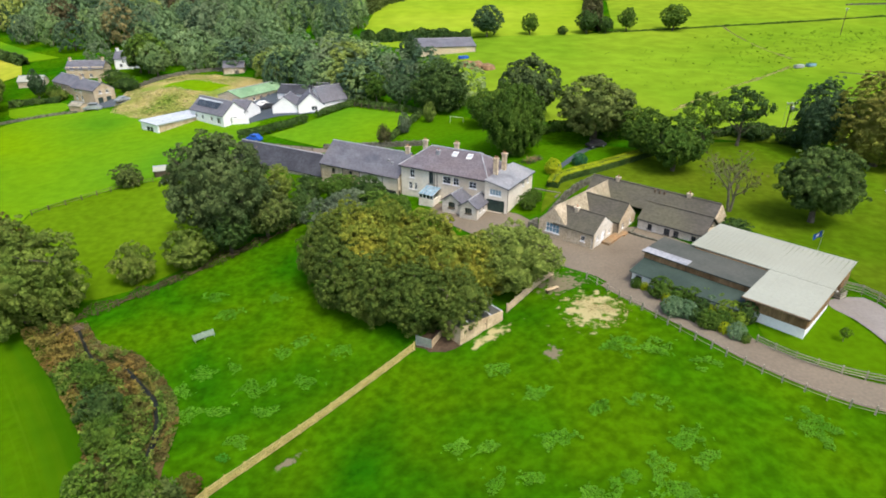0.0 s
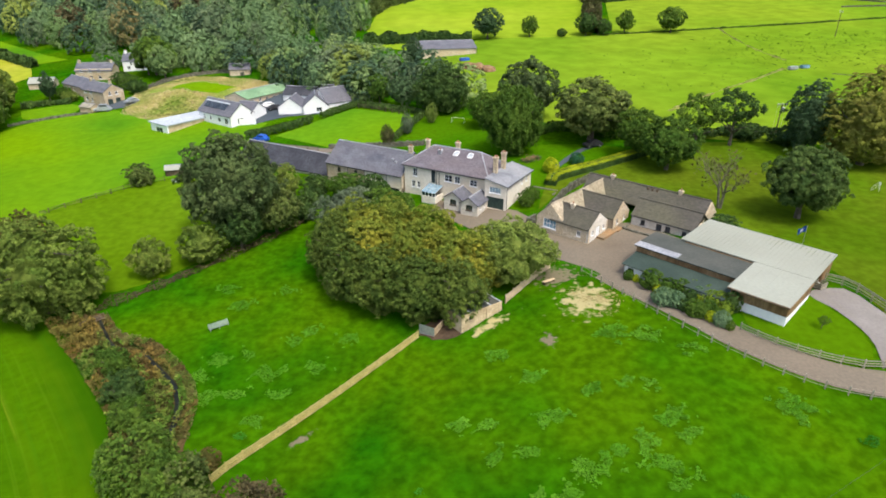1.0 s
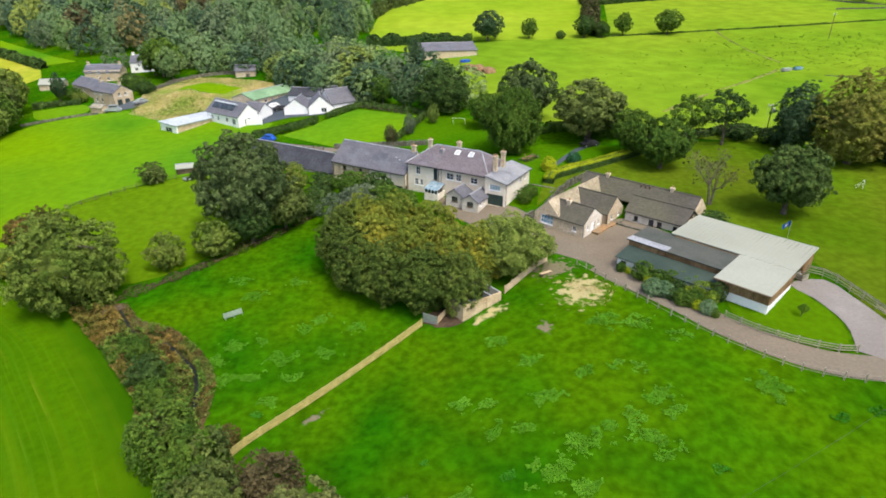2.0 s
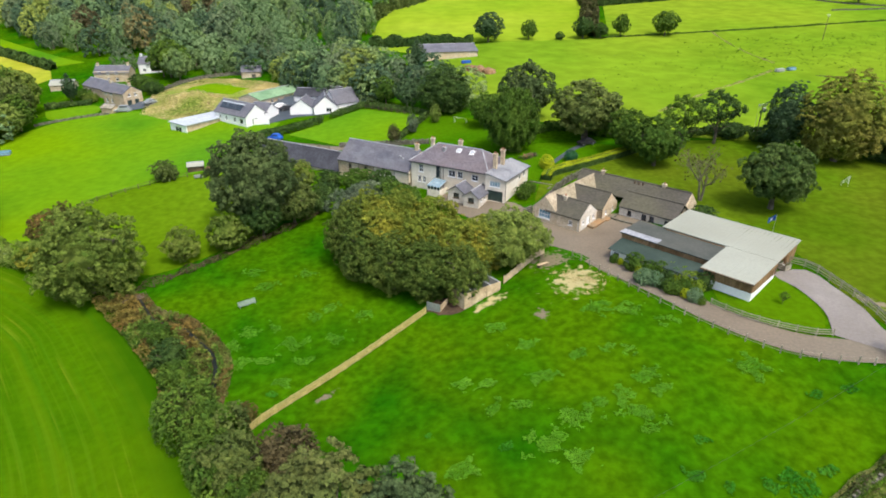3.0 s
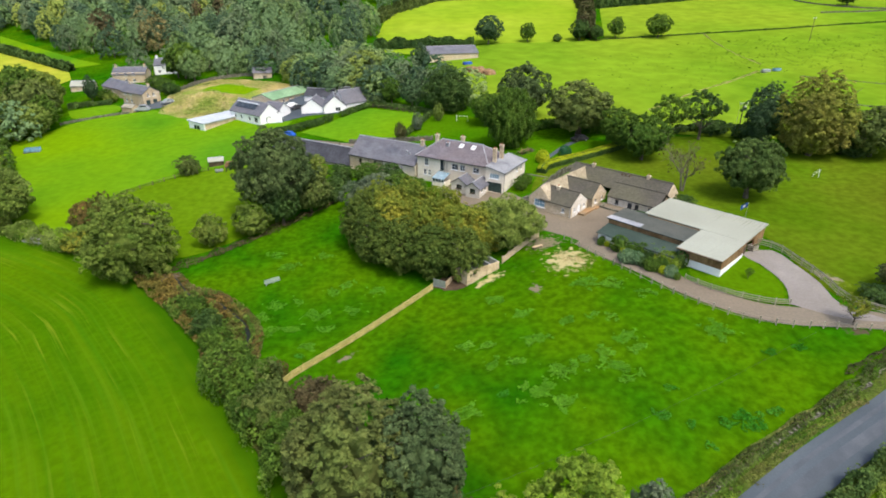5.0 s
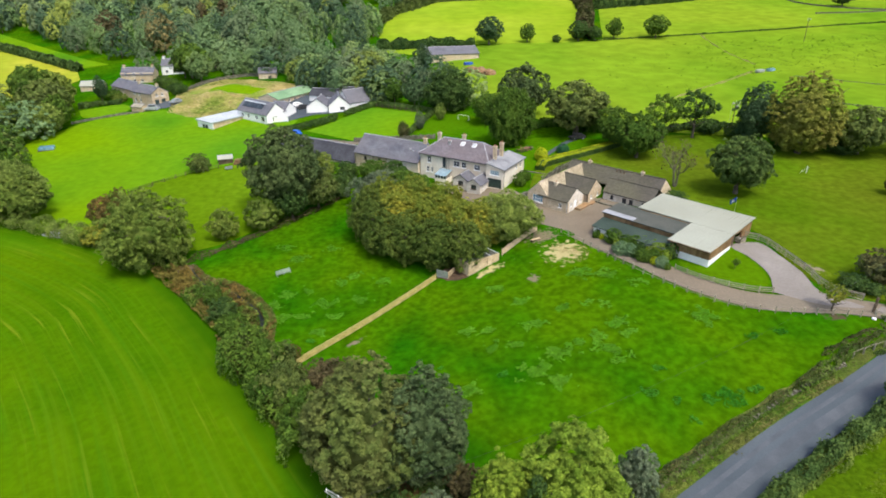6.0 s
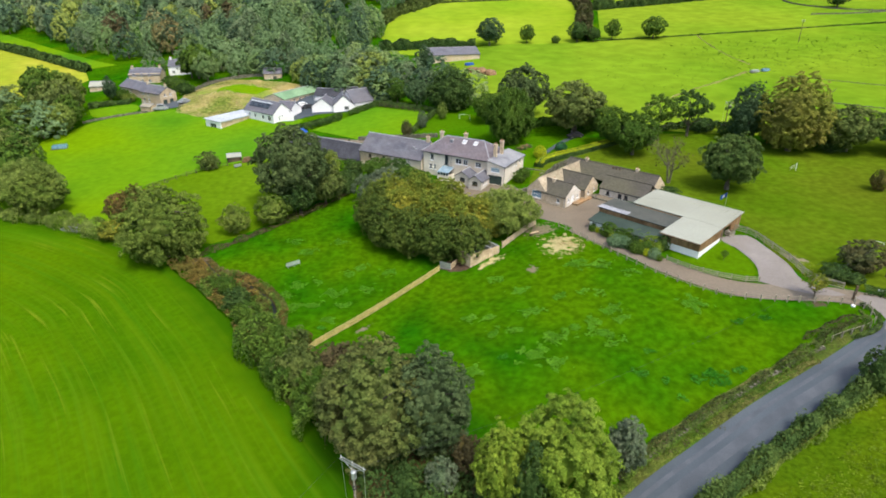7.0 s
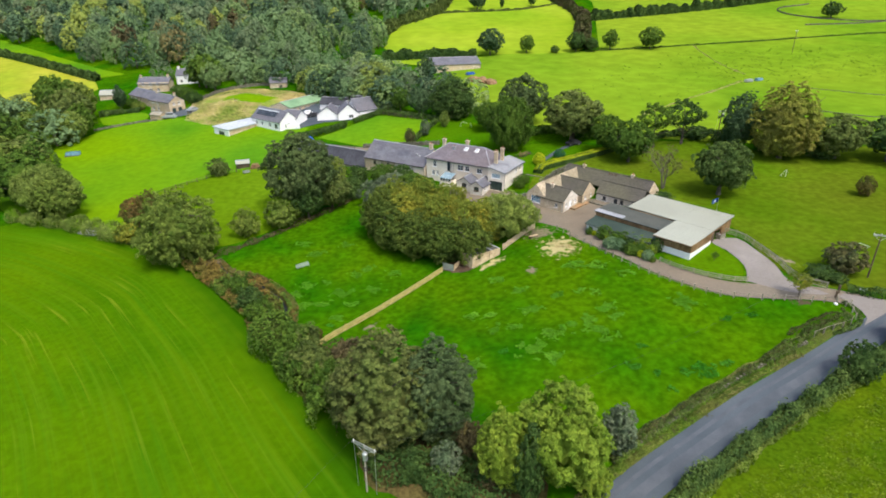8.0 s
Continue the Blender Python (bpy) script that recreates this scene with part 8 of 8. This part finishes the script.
for x, y, s, seed in ((16.5, 146, 3.3, 1), (20.0, 143.5, 2.7, 2), (13.5, 148.5, 2.8, 3)):
    bm = bmesh.new()
    bmesh.ops.create_icosphere(bm, subdivisions=3, radius=1)
    for v in bm.verts:
        v.co *= 1 + 0.3 * noise.noise(v.co * 2.2 + Vector((seed, 0, 0)))
        v.co.z = max(v.co.z, -0.2) * 0.6
        v.co *= s
    heap = part("spoil_heap", bm, "rust")
    heap.matrix_world = pose(x, y, gz(x, y))
    tagged(heap, "rusty orange heap in the hill farmyard", "heap")
for x, y, w, d_, mat_, label in ((123, 135.5, 3.4, 1.4, "glass_blue", "flat blue sheeted stack on the hill"), (118.5, 134.2, 3.6, 1.4, "metal", "low grey feeder on the hill pasture"), (12.5, 158.5, 3.6, 1.6, "blue", "blue machine in the hill farmyard"), (-114.0, 80.0, 4, 2.4, "glass_blue", "pale blue sheeted stack at the meadow corner")):
    t = thing("farm_stack", pose(x, y, gz(x, y), 0, 0, 20), label, "farm stack")
    bm = boxes((-w / 2, w / 2, -d_ / 2, d_ / 2, -0.3, 1.0))
    bmesh.ops.bevel(bm, geom=bm.edges[:], offset=0.2, segments=2, affect="EDGES")
    part("cover", bm, mat_, t)
    part("base", boxes((-w / 2 - 0.2, w / 2 + 0.2, -d_ / 2 - 0.2, d_ / 2 + 0.2, -0.4, 0.12)), "wood_dark", t)


# ---- weeds and tufts in the grass ----
def low_leaves(name, spots, count, size, height, material, label, seed, spread, within=None):
    """Leafy weeds close to the ground, in uneven drifts round the given spots (x, y, radius)."""
    rng = np.random.default_rng(seed)
    p = []
    for x, y, r in spots:
        k = int(count * r * r)
        clumps = np.clip(rng.normal(0, 0.62, (max(3, int(r * r * spread)), 2)), -1.1, 1.1) * r * [1.3, 0.8] + [x, y]
        p.append(clumps[rng.integers(0, len(clumps), k)] + rng.normal(0, 0.28, (k, 2)))
    p = np.concatenate(p)
    if within:
        p = p[inside(p, within)]
    z = ground_z(p[:, 0], p[:, 1]) + 0.05 + rng.uniform(0, height, len(p))
    nrm = np.c_[rng.normal(0, 0.4, (len(p), 2)), np.ones(len(p))]
    ob = part(name, leaf_mesh(leaves(rng, np.c_[p, z], nrm, size, 2.4)), material)
    tagged(ob, label, "weeds", kind="stuff")


def weed_bed(name, spots, material, label, seed, height=0.20, size=0.15, per_metre=100):
    """Beds of broad-leaved weeds: leafy clumps with ragged outlines, standing a little over the grass."""
    rng = np.random.default_rng(seed)
    p = []
    for x, y, r in spots:
        q = rng.uniform(-1.5, 1.5, (int(9 * r * r * per_metre), 2)) * r
        ragged = np.array([noise.noise(((x + a) * 0.75, (y + b) * 0.75, seed)) + 0.5 * noise.noise(((x + a) * 2.1, (y + b) * 2.1, seed)) for a, b in q])
        q = q[ragged > 0.75 * np.hypot(q[:, 0], q[:, 1] * 1.25) / r - 0.70]
        p.append(q + [x, y])
    p = np.concatenate(p)
    lump = np.array([0.6 + 0.7 * noise.noise((a * 1.7, b * 1.7, seed + 5.0)) for a, b in p])
    z = ground_z(p[:, 0], p[:, 1]) + 0.05 + height * lump * rng.uniform(0.35, 1.0, len(p))
    nrm = np.c_[rng.normal(0, 0.45, (len(p), 2)), np.ones(len(p))]
    ob = part(name, leaf_mesh(leaves(rng, np.c_[p, z], nrm, size, 2.6)), material)
    tagged(ob, label, "weeds", kind="stuff")


PASTURE_WEEDS = [(10.0, -4.6, 1.5), (13.9, -9.8, 1.5), (15.1, -16.2, 1.6), (5.7, -16.4, 1.2), (8.4, -16.6, 0.9), (9.3, -21.0, 1.4), (12.1, -21.1, 0.9), (19.7, -13.1, 1.2), (23.7, -12.1, 1.0), (25.9, -12.8, 1.0), (17.5, -23.7, 2.1), (23.1, -20.7, 1.6), (23.7, -23.0, 1.4), (25.1, -24.5, 1.6), (26.8, -17.8, 1.6), (27.7, -20.0, 1.2), (14.0, -26.9, 2.0), (16.4, -29.3, 1.6), (24.7, -3.2, 1.8), (28.3, -4.2, 1.8), (32.6, -7.1, 1.3), (39.3, -16.8, 2.0), (5.0, -29.6, 1.5), (20.5, -21.3, 1.0)]
PADDOCK_WEEDS = [(-25.7, -5.6, 1.3), (-23.5, -9.0, 1.5), (-17.3, -5.0, 1.8), (-20.3, -8.4, 1.3), (-11.2, -3.9, 1.4), (-24.3, -2.3, 1.5), (-15.4, 1.6, 1.4), (-16.9, -13.1, 1.1), (-8.7, 1.3, 1.4), (-15.0, -8.6, 1.2), (-20.6, -1.0, 1.1), (-13.2, 3.5, 1.2), (-24.5, 9.5, 1.6), (-19.0, 13.0, 1.5), (-28.0, 14.0, 1.4)]
DOCKS = [(36.8, -32.6, 1.5), (35.6, -31.6, 0.9), (33.8, -32.5, 0.8), (27.1, -31.4, 0.8), (40.0, -31.2, 0.8), (29.9, -32.6, 0.6), (31.2, -35.6, 0.7), (44.0, -21.5, 0.8), (48.0, -21.1, 0.8), (9.8, -27.0, 0.6), (1.6, -24.6, 0.6), (29.6, -27.2, 0.6), (-24.6, -11.0, 0.7), (-17.6, -15.2, 0.6)]
weed_bed("nettle_patch", PASTURE_WEEDS, "leaf_weed", "pale bluish green weed patches in the pasture", 21, 0.12, 0.12, 130)
weed_bed("field_weeds", PADDOCK_WEEDS, "leaf_weed", "soft pale green weed drifts in the small paddock", 22, 0.10, 0.12, 100)
weed_bed("dock_patch", DOCKS, "leaf_dock", "dark green docks in the pasture", 23, 0.18, 0.14, 90)
low_leaves("rough_tufts", [(34, -56, 9), (46, -50, 8), (58, -42, 8), (66, -48, 9), (50, -60, 9), (30, -66, 9), (74, -36, 7)], 40, 0.22, 0.06, "leaf_tussock", "yellowish tussocks over the roadside field", 24, 5, [(28.5, -54), (38, -48.4), (51, -41), (66, -32.6), (80, -25.5), (120, -60), (70, -100), (10, -95), (13, -72)])
low_leaves("straw_wisps", [(23.4, 4.4, 1.6), (25.0, 3.4, 1.4), (21.8, 6.6, 1.2), (24.6, 1.6, 1.0), (25.6, 5.4, 1.0)], 90, 0.16, 0.03, "straw", "loose yellow straw strewn on the grass", 25, 12)
low_leaves("verge_weeds", [(23.0 + 33 * i / 16, -46.0 + 19.6 * i / 16, 0.4) for i in range(17)], 160, 0.15, 0.3, "leaf_heather", "dry brown weeds along the lane verge", 26, 9)
low_leaves("hill_tufts", [(115 + 16 * i, 138 + 11 * j + 3 * (i % 2), 9) for i in range(6) for j in range(5)], 1.2, 0.55, 0.08, "leaf_rush", "dull green rush tufts over the hill pasture", 27, 0.5)
low_leaves("field_tufts", [(70 + 14 * i, 120 + 14 * j, 8) for i in range(4) for j in range(4)], 0.5, 0.55, 0.08, "leaf_rush", "scattered rush tufts on the lower hill field", 28, 0.3)
BEDS = [(22.0, 56.8, 0.8), (23.2, 57.8, 0.8), (24.2, 58.6, 0.7)]
low_leaves("flower_bed", BEDS, 420, 0.2, 0.7, "leaf_dark", "dark leafy flower bed at the house corner", 33, 8)
low_leaves("flower_heads", BEDS, 90, 0.16, 0.95, "flower", "orange and pink flower heads in the bed", 34, 8)
